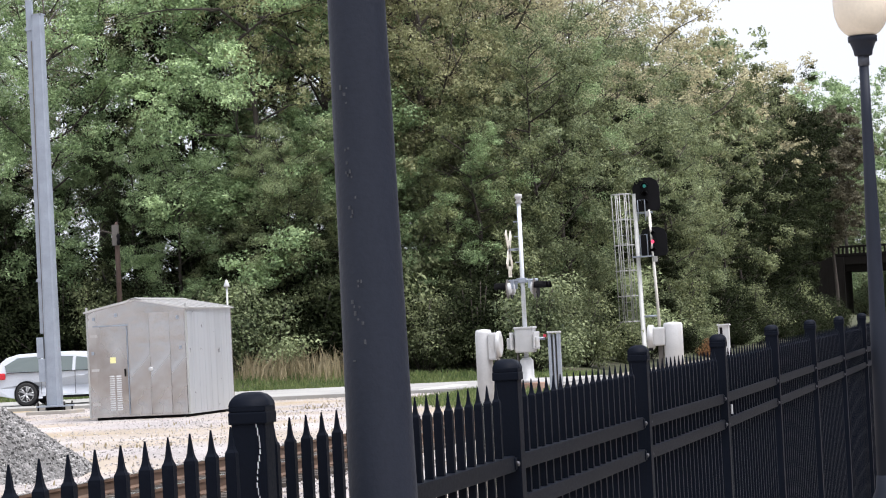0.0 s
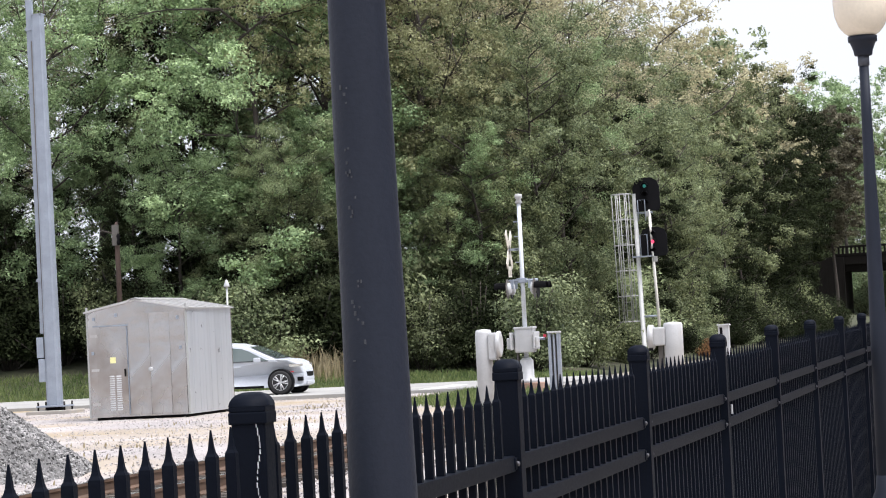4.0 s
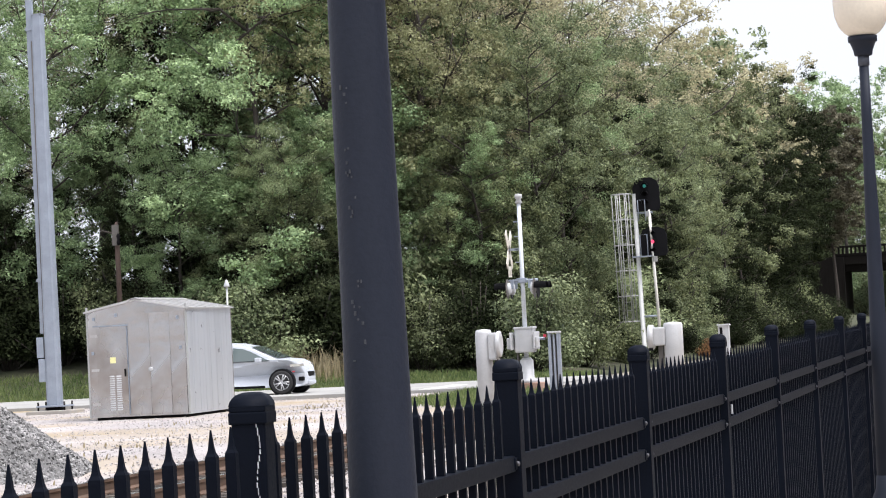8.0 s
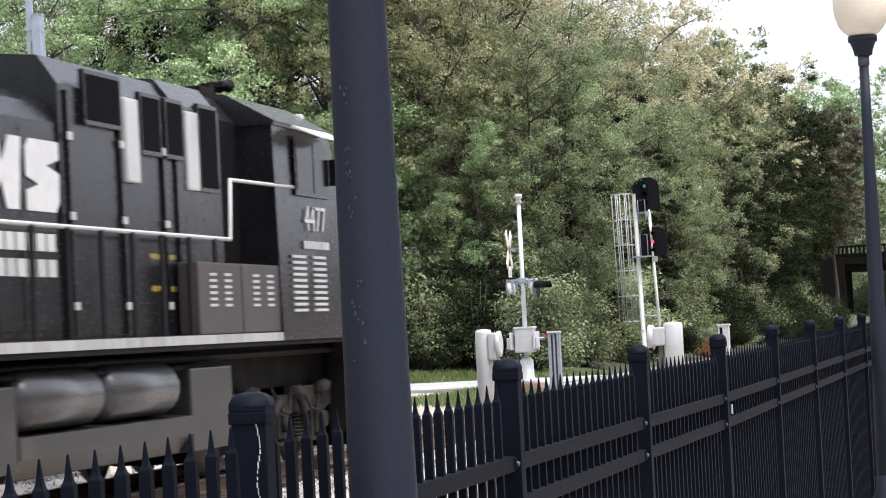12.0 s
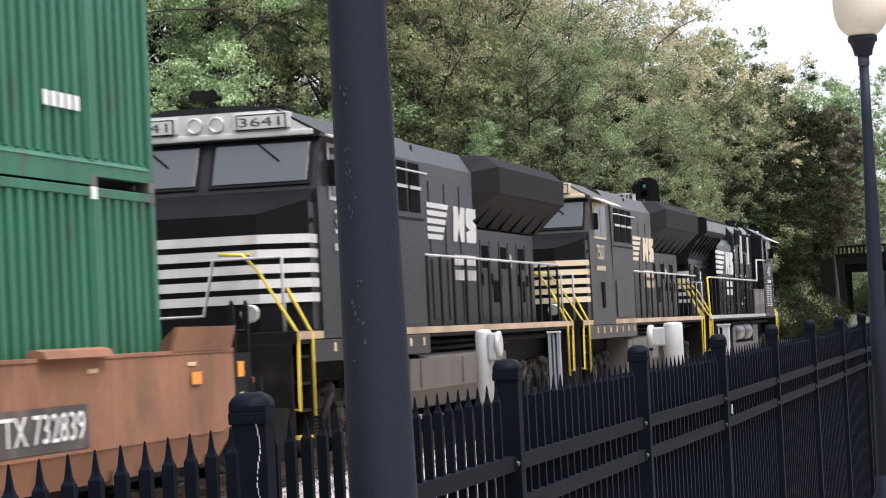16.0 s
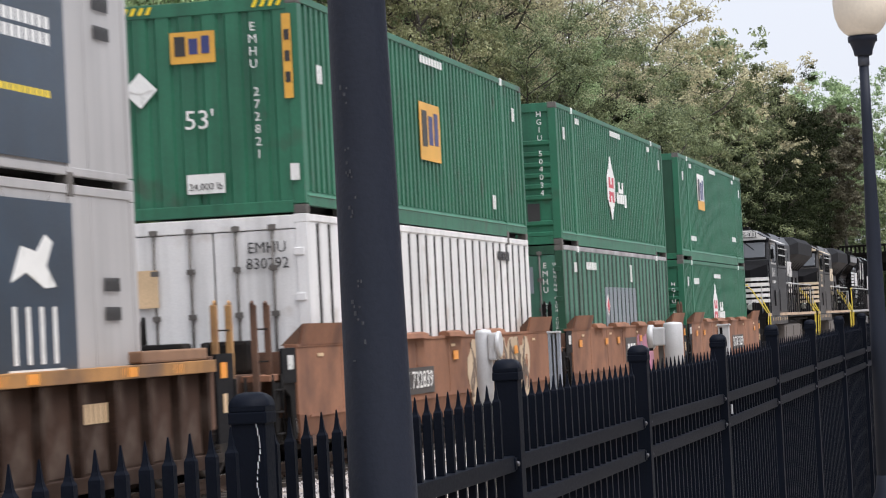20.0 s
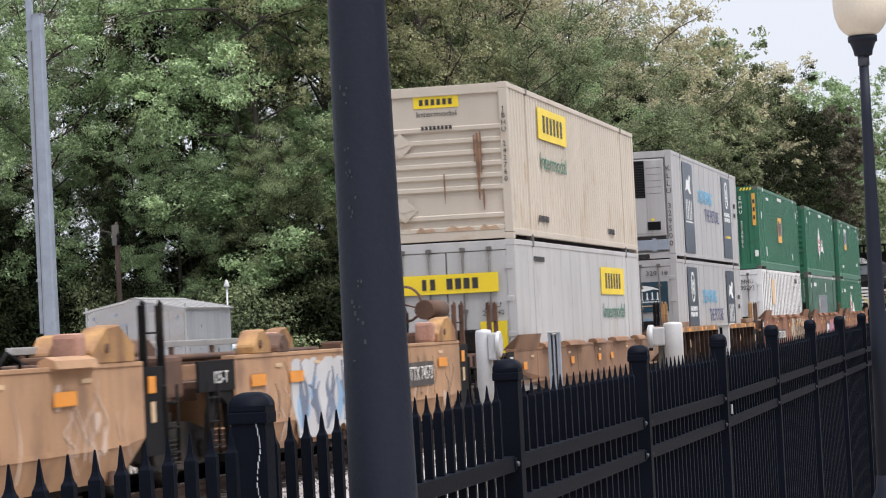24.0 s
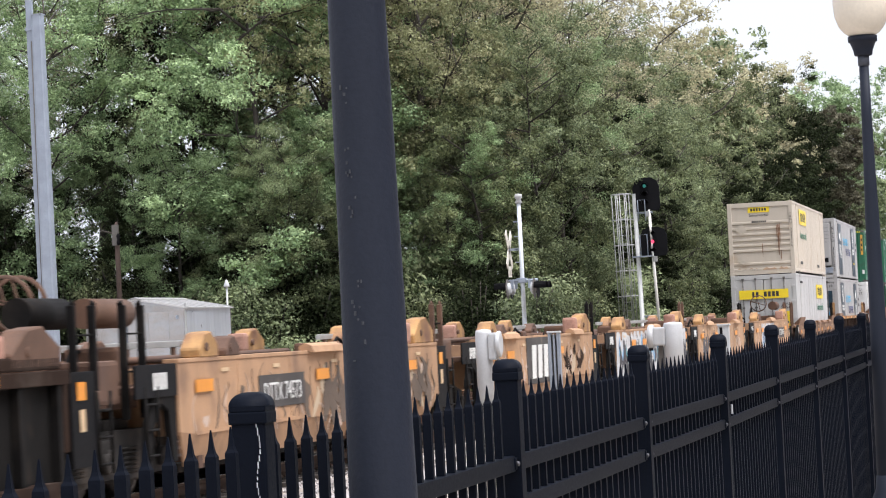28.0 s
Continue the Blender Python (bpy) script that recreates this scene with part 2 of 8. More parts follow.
# road and the panels of the level crossing
M_PANEL = surf("crossing_panel", (0.20, 0.195, 0.185), 0.9, var=0.2, rand=0.2)
road = solid("road", B(75.0, 85.2, 13.2, 160, -0.4, 0.03, bev=0.01), M_ASPHALT, "worn grey asphalt road across the railway", "road", kind="structure")
solid("road_approach", B(75.0, 85.2, -60, 8.0, -0.4, 0.0), M_ASPHALT, "worn grey asphalt road on the platform side", "road", kind="structure")
crossing = thing("level_crossing", "concrete crossing panels between the rails", "crossing", kind="structure")
for y0, y1 in ((8.0, 9.78), (9.94, 11.26), (11.42, 13.2)):
    for k in range(4):
        part("panel", B(75.0 + 2.55 * k, 77.53 + 2.55 * k, y0, y1, -0.3, -0.004, bev=0.01), M_PANEL, crossing)
# painted edge line and stop line
M_LINE = surf("road_paint", (0.62, 0.62, 0.58), 0.8, var=0.15, dirt=(0.3, 0.3, 0.28), dirt_amt=0.4, dirt_scale=3)
solid("edge_line", B(84.75, 84.9, 13.4, 150, 0.031, 0.036), M_LINE, "worn white edge line on the road", "road marking", kind="structure")
solid("stop_line", B(75.4, 80.0, 16.5, 17.0, 0.031, 0.036), M_LINE, "worn white stop line on the road", "road marking", kind="structure")


def build_track():
    tr = thing("railway_track", "single railway track with rusty rails on timber ties", "railway track", kind="structure")
    for dy in (-0.755, 0.755):
        y = TRACK_Y + dy
        bm = bmesh.new()
        prism(bm, [(y - 0.07, -0.18), (y + 0.07, -0.18), (y + 0.07, -0.165), (y + 0.012, -0.14), (y + 0.012, -0.045), (y + 0.036, -0.035), (y + 0.036, -0.003), (y - 0.036, -0.003), (y - 0.036, -0.035), (y - 0.012, -0.045), (y - 0.012, -0.14), (y - 0.07, -0.165)], "x", -500, 700)
        rail = part("rail", bm, M_RAIL, tr)
        part("rail_head", B(-500, 700, y - 0.03, y + 0.03, -0.003, 0.0), M_RAILTOP, rail, "polished running surface")
    tie = to_mesh(B(-0.115, 0.115, -1.3, 1.3, -0.34, -0.18, bev=0.012), "tie", M_TIE)
    for k in range(290):
        x = 18.0 + 0.52 * k
        if 74.9 < x < 85.3:
            continue
        part("tie", tie, M_TIE, tr, m=pose(x, TRACK_Y + 0.03 * noise.noise((x, 0, 0)), 0.006 * noise.noise((x, 5, 0)), 0, 0, 1.2 * noise.noise((x, 9, 0))))
    spike = bmesh.new()
    for k in range(150):
        x = 18.0 + 0.52 * k
        if 74.9 < x < 85.3:
            continue
        for dy in (-0.755, 0.755):
            box(spike, x - 0.09, x + 0.09, TRACK_Y + dy - 0.17, TRACK_Y + dy + 0.17, -0.182, -0.168)
    tagged(part("tie_plates", spike, M_RAIL, tr), kind="stuff")


build_track()


def stones(name, pts, sizes, material, label, seed):
    """Loose angular stones joined into one mesh."""
    rng = np.random.default_rng(seed)
    base = np.array([(1, 0, 0), (-1, 0, 0), (0, 1, 0), (0, -1, 0), (0, 0, 1), (0, 0, -1)], float)
    tri = np.array([(0, 2, 4), (2, 1, 4), (1, 3, 4), (3, 0, 4), (2, 0, 5), (1, 2, 5), (3, 1, 5), (0, 3, 5)])
    n = len(pts)
    q, _ = np.linalg.qr(rng.normal(size=(n, 3, 3)))
    v = (base[None] * rng.uniform(0.55, 1.15, (n, 6, 1)) * np.array([1, 0.8, 0.6])) @ q
    v = v * np.asarray(sizes)[:, None, None] + np.asarray(pts)[:, None]
    f = tri[None] + 6 * np.arange(n)[:, None, None]
    me = bpy.data.meshes.new(name)
    me.from_pydata(v.reshape(-1, 3).tolist(), [], f.reshape(-1, 3).tolist())
    me.materials.append(material)
    return tagged(new(name, me), label, "stones", kind="stuff")


def pile_z(x, y):
    d = math.hypot((x - 36.5) / 4.2, (y - 16.1) / 2.85)
    return max(-0.3, 2.02 * (1 - d) - 0.1 + 0.16 * noise.noise((x * 0.9, y * 0.9, 2)))


def build_stones():
    rng = np.random.default_rng(3)
    n = 15000
    u, w = rng.uniform(0, 1, n), rng.uniform(0, 1, n)
    x, y = 24 + 51 * u, 12.3 + 14 * w ** 1.3
    z = np.array([ground_z(a, b) for a, b in zip(x, y)]) + 0.005
    stones("loose_gravel", np.stack([x, y, z], 1), rng.uniform(0.012, 0.032, n), M_STONE, "loose pale gravel stones", 4)
    n = 9000
    x, y = rng.uniform(18, 75, n), rng.uniform(7.6, 12.9, n)
    z = np.array([ground_z(a, b) for a, b in zip(x, y)]) + 0.015
    stones("track_ballast", np.stack([x, y, z], 1), rng.uniform(0.025, 0.055, n), M_STONE, "grey track ballast stones", 5)
    bm = bmesh.new()
    xs, ys = np.linspace(31.8, 41.2, 48), np.linspace(12.9, 19.3, 34)
    g = [[bm.verts.new((a, b, pile_z(a, b))) for b in ys] for a in xs]
    for r, s in zip(g, g[1:]):
        for j in range(len(ys) - 1):
            bm.faces.new((r[j], s[j], s[j + 1], r[j + 1])).smooth = True
    pile = solid("gravel_heap", bm, M_STONE_D, "heap of dark grey ballast stone", "gravel heap", kind="stuff")
    n = 22000
    x, y = rng.uniform(34, 41, n), rng.uniform(13.0, 18.4, n)
    z = np.array([pile_z(a, b) for a, b in zip(x, y)])
    k = z > -0.15
    stones("heap_stones", np.stack([x, y, z], 1)[k], rng.uniform(0.022, 0.05, n)[k], M_STONE_D, "dark ballast stones on the heap", 6)


build_stones()

# ---- fence along the platform ----
FY, FX0, FS = 1.40, 4.83, 2.437


def fence_pt(x):
    return FY - 0.0029 * (x - FX0), 0.0046 * (x - FX0)


# small settlements of the posts, heights of the upper rail at each post, and shifts of the panels
POST_DZ = {2: -0.011, 3: -0.011}
RAIL_Z = {-1: 1.237, 0: 1.237, 1: 1.231, 2: 1.224, 3: 1.214}
PANEL_DX = {-1: 0.034, 0: 0.0, 1: -0.03}


def build_fence():
    bm = bmesh.new()
    box(bm, -0.0318, 0.0318, -0.0318, 0.0318, -0.18, 1.455, bev=0.004)
    pm = to_mesh(bm, "shaft", M_FENCE)
    bm = bmesh.new()
    box(bm, -0.0358, 0.0358, -0.0358, 0.0358, 1.452, 1.474, bev=0.003)
    box(bm, -0.0345, 0.0345, -0.0345, 0.0345, 1.474, 1.484, bev=0.002)
    s0 = [bm.verts.new((a * 0.0345, b * 0.0345, 1.484)) for a, b in ((-1, -1), (1, -1), (1, 1), (-1, 1))]
    for h, k in ((1.492, 0.95), (1.499, 0.84), (1.505, 0.66), (1.509, 0.36)):
        s1 = [bm.verts.new((a * 0.0345 * k, b * 0.0345 * k, h)) for a, b in ((-1, -1), (1, -1), (1, 1), (-1, 1))]
        bridge(bm, s0, s1)
        s0 = s1
    bm.faces.new(s0)
    cm = to_mesh(bm, "cap", M_FENCE)
    first = None
    for k in range(-1, 15):
        x = FX0 + FS * k
        y, z = fence_pt(x)
        z += POST_DZ.get(k, 0.0)
        if first is None:
            first = thing("fence_post", "black steel fence post with a domed cap", "fence post", pose(x, y, z), group="fence posts")
            part("shaft", pm, M_FENCE, first)
            part("cap", cm, M_FENCE, first)
        else:
            p = copy_thing(first, pose(x, y, z))
            if k == 0:
                # flaked paint down one corner
                rng = np.random.default_rng(8)
                chip = surf("bare_zinc", (0.55, 0.56, 0.58), 0.5, var=0.1)
                for q in range(34):
                    zc, hh = 1.45 - 0.012 * q, rng.uniform(0.003, 0.008)
                    dy = -0.0165 - 0.004 * math.sin(0.55 * q) + rng.uniform(-0.001, 0.001)
                    part("paint_chip", B(-0.0326, -0.0316, dy - rng.uniform(0.0006, 0.0018), dy + 0.0008, zc - hh, zc + hh), chip, p)
    # one panel: three rails and eighteen spear-tipped pickets
    bm = bmesh.new()
    h = 0.0098
    zs = ((-0.06, h), (1.394, h), (1.400, h * 0.97), (1.406, h * 0.68), (1.413, h * 0.50), (1.446, h * 0.12))
    prev = None
    for z, r in zs:
        cur = [bm.verts.new((a * r, b * r, z)) for a, b in ((-1, -1), (1, -1), (1, 1), (-1, 1))]
        if prev:
            bridge(bm, prev, cur, False)
        else:
            bm.faces.new(cur[::-1])
        prev = cur
    bm.faces.new(prev)
    picket = to_mesh(bm, "picket", M_FENCE)
    first = None
    for k in range(-1, 14):
        x0 = FX0 + FS * k + PANEL_DX.get(k, 0.0)
        y0, z0 = fence_pt(x0)
        za, zb = RAIL_Z.get(k, 1.214), RAIL_Z.get(k + 1, 1.214)
        ry = -math.degrees(math.atan(0.0046 + (zb - za) / FS))
        m = pose(x0, y0, z0 + za - 1.230, 0, ry, -math.degrees(math.atan(0.0029)))
        if first is None:
            first = thing("picket_fence", "black steel picket fence panel with spear tips", "fence panel", m, group="fence sections")
            for zr in (1.230, 1.118, 0.02):
                part("rail", B(0.04, FS - 0.04, -0.018, 0.018, zr - 0.021, zr + 0.021, bev=0.003), M_FENCE, first)
                for xb in (0.045, FS - 0.045):
                    if zr > 1:
                        br = part("bracket", B(xb - 0.012, xb + 0.012, -0.022, 0.022, zr - 0.016, zr + 0.016, bev=0.003), M_FENCE, first)
                        part("bolt", lathe(bmesh.new(), [(0.007, 0), (0.007, 0.006), (0.003, 0.009)], (xb, -0.022, zr), (0, -1, 0), 8), M_CASTING_F, br)
            for q in range(19):
                part("picket", picket, M_FENCE, first, m=pose(0.133 + 0.1187 * q, 0, 0))
        else:
            copy_thing(first, m)


build_fence()
solid("fence_tag", B(-0.013, 0.013, -0.003, 0.003, -0.02, 0.02), M_WHITE, "small white tag on a fence post", "tag", pose(12.14, 1.333, 1.20))


# ---- platform lamps ----
def build_lamps():
    M_GLOBE = surf("cream_globe", (0.74, 0.66, 0.54), 0.35, var=0.06, scale=4, bump=0.0, emit=(1.0, 0.9, 0.75, 0.03))
    lamp = thing("lamp_post", "dark blue-grey steel lamp post with a cream acorn globe", "lamp post", pose(5.01, 1.197, -0.12, -0.37), group="platform lamps")
    bm = bmesh.new()
    lathe(bm, [(0.071, 0.35), (0.0637, 1.41), (0.0586, 1.875), (0.0542, 2.34), (0.046, 2.68), (0.040, 3.1), (0.037, 3.53)], n=32)
    part("pole", bm, M_POLE, lamp)
    bm = bmesh.new()
    lathe(bm, [(0.17, 0), (0.17, 0.05), (0.13, 0.09), (0.12, 0.2), (0.085, 0.28), (0.075, 0.38), (0.06, 0.4)], n=28)
    part("base", bm, M_POLE, lamp)
    bm = bmesh.new()
    lathe(bm, [(0.064, 3.595), (0.070, 3.605), (0.074, 3.635), (0.098, 3.695), (0.111, 3.702), (0.112, 3.742), (0.102, 3.748), (0.09, 3.75)], n=28)
    part("collar", bm, M_POLE, lamp)
    part("sleeve", lathe(bmesh.new(), [(0.037, 3.515), (0.044, 3.52), (0.044, 3.60), (0.03, 3.602)], n=24), surf("worn_grey_sleeve", (0.05, 0.056, 0.072), 0.5, var=0.15), lamp)
    bm = bmesh.new()
    lathe(bm, [(0.095, 3.745), (0.135, 3.772), (0.175, 3.82), (0.203, 3.90), (0.214, 4.00), (0.210, 4.10), (0.19, 4.20), (0.15, 4.30), (0.09, 4.39), (0.03, 4.44)], n=32)
    part("globe", bm, M_GLOBE, lamp, "cream translucent acorn globe")
    bm = bmesh.new()
    lathe(bm, [(0.04, 4.43), (0.045, 4.46), (0.02, 4.49), (0.028, 4.53), (0.004, 4.59)], n=16)
    part("finial", bm, M_POLE, lamp)
    twin = copy_thing(lamp, pose(37.7, 1.15, 0.04))
    M_SCUFF = surf("pale_paint_scuff", (0.045, 0.048, 0.056), 0.7, var=0.3)
    rng = np.random.default_rng(8)
    for k in range(26):
        a = math.pi + rng.uniform(0.25, 0.75) - 0.75
        zz = rng.choice([1.72, 1.80, 1.95, 2.02, 2.18]) + rng.normal() * 0.03
        r = 0.0637 - 0.0102 * (zz - 1.41) + 0.0002
        part("scuff", B(-0.001, 0.0012, -rng.uniform(0.001, 0.0035), 0.001, 0, rng.uniform(0.002, 0.009)), M_SCUFF, lamp, m=Matrix.Translation((r * math.cos(a), r * math.sin(a), zz)) @ Euler((0, 0, a)).to_matrix().to_4x4())
    lamp2 = copy_thing(twin, pose(21.35, 1.195, -0.04))


build_lamps()
# ---- trees and undergrowth ----
def leaf_mesh(name, c, size, material, rng, up=0.75, aspect=0.62, out=None):
    """Pointed leaves at points c, each an island of one triangle, tilted at random with a lean to the sky."""
    n = len(c)
    nrm = rng.normal(size=(n, 3)) * (1.0 if out is None else 0.5) + np.array([0, 0, up])
    if out is not None:
        nrm = nrm + out * 0.8
    nrm /= np.linalg.norm(nrm, axis=1)[:, None]
    a = np.cross(nrm, rng.normal(size=(n, 3)))
    a /= np.linalg.norm(a, axis=1)[:, None]
    b = np.cross(nrm, a)
    s = np.asarray(size)[:, None]
    v = np.stack([c - a * s, c + a * s * 0.75 - b * s * aspect, c + a * s * 0.8 + b * s * aspect], 1).reshape(-1, 3)
    me = bpy.data.meshes.new(name)
    me.vertices.add(3 * n)
    me.vertices.foreach_set("co", v.ravel().astype(np.float32))
    me.loops.add(3 * n)
    me.loops.foreach_set("vertex_index", np.arange(3 * n, dtype=np.int32))
    me.polygons.add(n)
    me.polygons.foreach_set("loop_start", np.arange(0, 3 * n, 3, dtype=np.int32))
    me.update(calc_edges=True)
    me.materials.append(material)
    return me


def make_tree(name, label, material, seed, height, radius, base, limbs, leaves, size, spread=0.75, clump=0.75, lean=0.35, category="tree", trunk=0.2, twig=True, flat=0.6, boughs=5, fine=0, sprays=7):
    """Tapered trunk, limbs that fork twice, and a crown of leaf clumps at the twigs."""
    rng = np.random.default_rng(seed)
    t = thing(name, label, category)
    bm = bmesh.new()
    top = Vector((rng.normal() * 0.4, rng.normal() * 0.4, height * 0.93))
    nodes = [Vector((0, 0, -0.6))]
    for k in range(1, 7):
        f = k / 6
        nodes.append(Vector((top.x * f + rng.normal() * 0.12, top.y * f + rng.normal() * 0.12, height * 0.93 * f)))
    for k in range(6):
        tube(bm, nodes[k], nodes[k + 1], trunk * (1 - k / 6.6), trunk * (1 - (k + 1) / 6.6), n=7, caps=False)

    def trunk_at(z):
        f = max(0.0, min(5.999, z / (height * 0.93) * 6))
        i = int(f)
        return nodes[i].lerp(nodes[i + 1], f - i)
    tips = []
    for i in range(limbs):
        f = base + (0.97 - base) * (i + 0.5) / limbs
        p = trunk_at(f * height)
        prof = math.sin(math.pi * min(1.0, (0.22 + 0.78 * (1 - (f - base) / (1 - base))))) ** 0.6
        ln = radius * (0.45 + 0.75 * prof) * rng.uniform(0.65, 1.1)
        az = 2.4 * i + rng.uniform(-0.5, 0.5)
        d = Vector((math.cos(az), math.sin(az), lean + rng.uniform(-0.15, 0.35))).normalized()
        r = 0.022 + 0.020 * trunk / 0.2 * ln / 3
        side = Vector(rng.normal(size=3)) * 0.10 * ln
        chain = [p, p + d * ln * 0.28 + side * 0.7, p + d * ln * 0.55 + side * 0.3 + Vector((0, 0, 0.04 * ln)), p + d * ln * 0.8 - side * 0.5 + Vector((0, 0, 0.10 * ln)), p + d * ln - side * 0.6 + Vector((0, 0, 0.04 * ln))]
        for q in range(4):
            tube(bm, chain[q], chain[q + 1], r * (1 - 0.22 * q), r * (0.78 - 0.22 * q), n=5 if q < 2 else 4, caps=False)
        for q in range(boughs):
            s = rng.uniform(0.3, 1.0)
            q4 = min(3, int(s * 4))
            o = chain[q4].lerp(chain[q4 + 1], s * 4 - q4)
            dd = (d * 0.6 + Vector(rng.normal(size=3)) * spread).normalized()
            e = o + dd * ln * rng.uniform(0.22, 0.5)
            if twig:
                tube(bm, o, e, r * 0.3, r * 0.1, n=3, caps=False)
            tips.append(e)
            if twig:
                for _ in range(fine):
                    e2 = o.lerp(e, rng.uniform(0.4, 0.9))
                    tip2 = e2 + Vector(rng.normal(size=3)) * 0.6
                    tube(bm, e2, tip2, r * 0.16, r * 0.07, n=3, caps=False)
                    tips.append(tip2)
    part("trunk", bm, M_BARK, t)
    tips = np.array([tuple(p) for p in tips])
    # each bough end carries several sprays of leaves
    big = clump * rng.uniform(0.6, 1.3, len(tips))
    o = rng.normal(size=(len(tips), sprays, 3))
    o = o / np.linalg.norm(o, axis=2)[:, :, None] * rng.uniform(0.35, 1.0, (len(tips), sprays, 1)) * np.array([1, 1, 0.7])
    tips = (tips[:, None, :] + o * big[:, None, None]).reshape(-1, 3)
    w = rng.uniform(0.15, 1.0, len(tips)) ** 1.3
    rad = clump * 0.46 * rng.uniform(0.55, 1.35, len(tips))
    idx = rng.choice(len(tips), leaves, p=w / w.sum())
    d = rng.normal(size=(leaves, 3))
    d /= np.linalg.norm(d, axis=1)[:, None]
    rr = rng.uniform(0.15, 1.0, leaves) ** 0.45 * rad[idx] * rng.choice([1.0, 1.0, 1.0, 1.5], leaves)
    c = tips[idx] + d * rr[:, None] * np.array([1, 1, flat])
    keep = c[:, 2] > 0.05
    c, d = c[keep], d[keep]
    part("crown", leaf_mesh("crown", c, rng.uniform(0.55, 1.15, len(c)) * size, material, rng, out=d), material, t)
    return t


def make_bush(name, label, material, seed, height, radius, leaves, size, category="bush"):
    rng = np.random.default_rng(seed)
    t = thing(name, label, category)
    bm = bmesh.new()
    tips = []
    for k in range(34):
        az, el = rng.uniform(0, 6.28), rng.uniform(0.3, 1.45)
        ln = rng.uniform(0.6, 1.0)
        e = Vector((math.cos(az) * math.cos(el) * radius * ln, math.sin(az) * math.cos(el) * radius * ln, math.sin(el) * height * ln * 0.9))
        pipe(bm, [Vector((0, 0, -0.2)), e * 0.5 + Vector(rng.normal(size=3)) * 0.1, e], 0.02, 3)
        tips += [e, e * 0.75, e * 0.5, e * 0.9 + Vector(rng.normal(size=3)) * 0.3]
    part("stem", bm, M_BARK, t)
    tips = np.array([tuple(p) for p in tips])
    d = rng.normal(size=(leaves, 3))
    d /= np.linalg.norm(d, axis=1)[:, None]
    c = tips[rng.integers(0, len(tips), leaves)] + d * (rng.uniform(0.1, 1.0, (leaves, 1)) ** 0.5) * np.array([0.30, 0.30, 0.17]) * radius
    keep = c[:, 2] > 0.02
    c, d = c[keep], d[keep]
    part("foliage", leaf_mesh("foliage", c, rng.uniform(0.5, 1.2, len(c)) * size, material, rng, out=d), material, t)
    return t


F_BRIGHT = foliage("bright_green_leaves", (0.094, 0.148, 0.070), (0.39, 0.505, 0.26))
F_MID = foliage("mid_green_leaves", (0.072, 0.098, 0.052), (0.375, 0.435, 0.23))
F_OLIVE = foliage("olive_spring_leaves", (0.29, 0.27, 0.165), (0.50, 0.465, 0.295))
F_IVY = foliage("olive_ivy_leaves", (0.034, 0.046, 0.022), (0.26, 0.295, 0.145))
# near black: the shade under the wood is put into this leaf colour
F_SHADED = foliage("shade_dark_ivy_leaves", (0.004, 0.006, 0.003), (0.042, 0.054, 0.024), 0.8, 0.06)
F_RUSSET = foliage("brown_olive_leaves", (0.045, 0.043, 0.027), (0.21, 0.195, 0.125))
F_BUD = foliage("yellow_green_new_leaves", (0.15, 0.16, 0.075), (0.47, 0.48, 0.26))
F_BROWN = foliage("russet_dry_leaves", (0.16, 0.08, 0.035), (0.34, 0.18, 0.08))


def bank_z(x, y):
    """Wooded bank beyond the road and beside the track."""
    a = max(0.0, min(1.0, (x - 87.0) / 14.0))
    b = max(0.0, min(1.0, (y - 14.4) / 16.0))
    return -0.06 + 2.6 * a * b ** 0.9 + (0.10 * noise.noise((x * 0.3, y * 0.3, 4)) if a * b > 0 else 0)


def build_bank():
    bm = bmesh.new()
    xs = [86.2 + 1.5 * k for k in range(30)] + [140, 160, 200, 260, 340, 460, 700]
    ys = [13.8 + 1.2 * k for k in range(24)] + [45, 55, 80, 140, 260]
    g = [[bm.verts.new((x, y, bank_z(x, y))) for y in ys] for x in xs]
    for a, b in zip(g, g[1:]):
        for j in range(len(ys) - 1):
            bm.faces.new((a[j], b[j], b[j + 1], a[j + 1])).smooth = True
    M = surf("grassy_soil", (0.045, 0.05, 0.02), 0.95, var=0.35, scale=0.5, grain=14, bump=0.6, bdist=0.05, dirt=(0.05, 0.04, 0.025), dirt_amt=0.4)
    solid("wooded_bank", bm, M, "grassy bank rising into woodland", "bank", kind="structure")


build_bank()


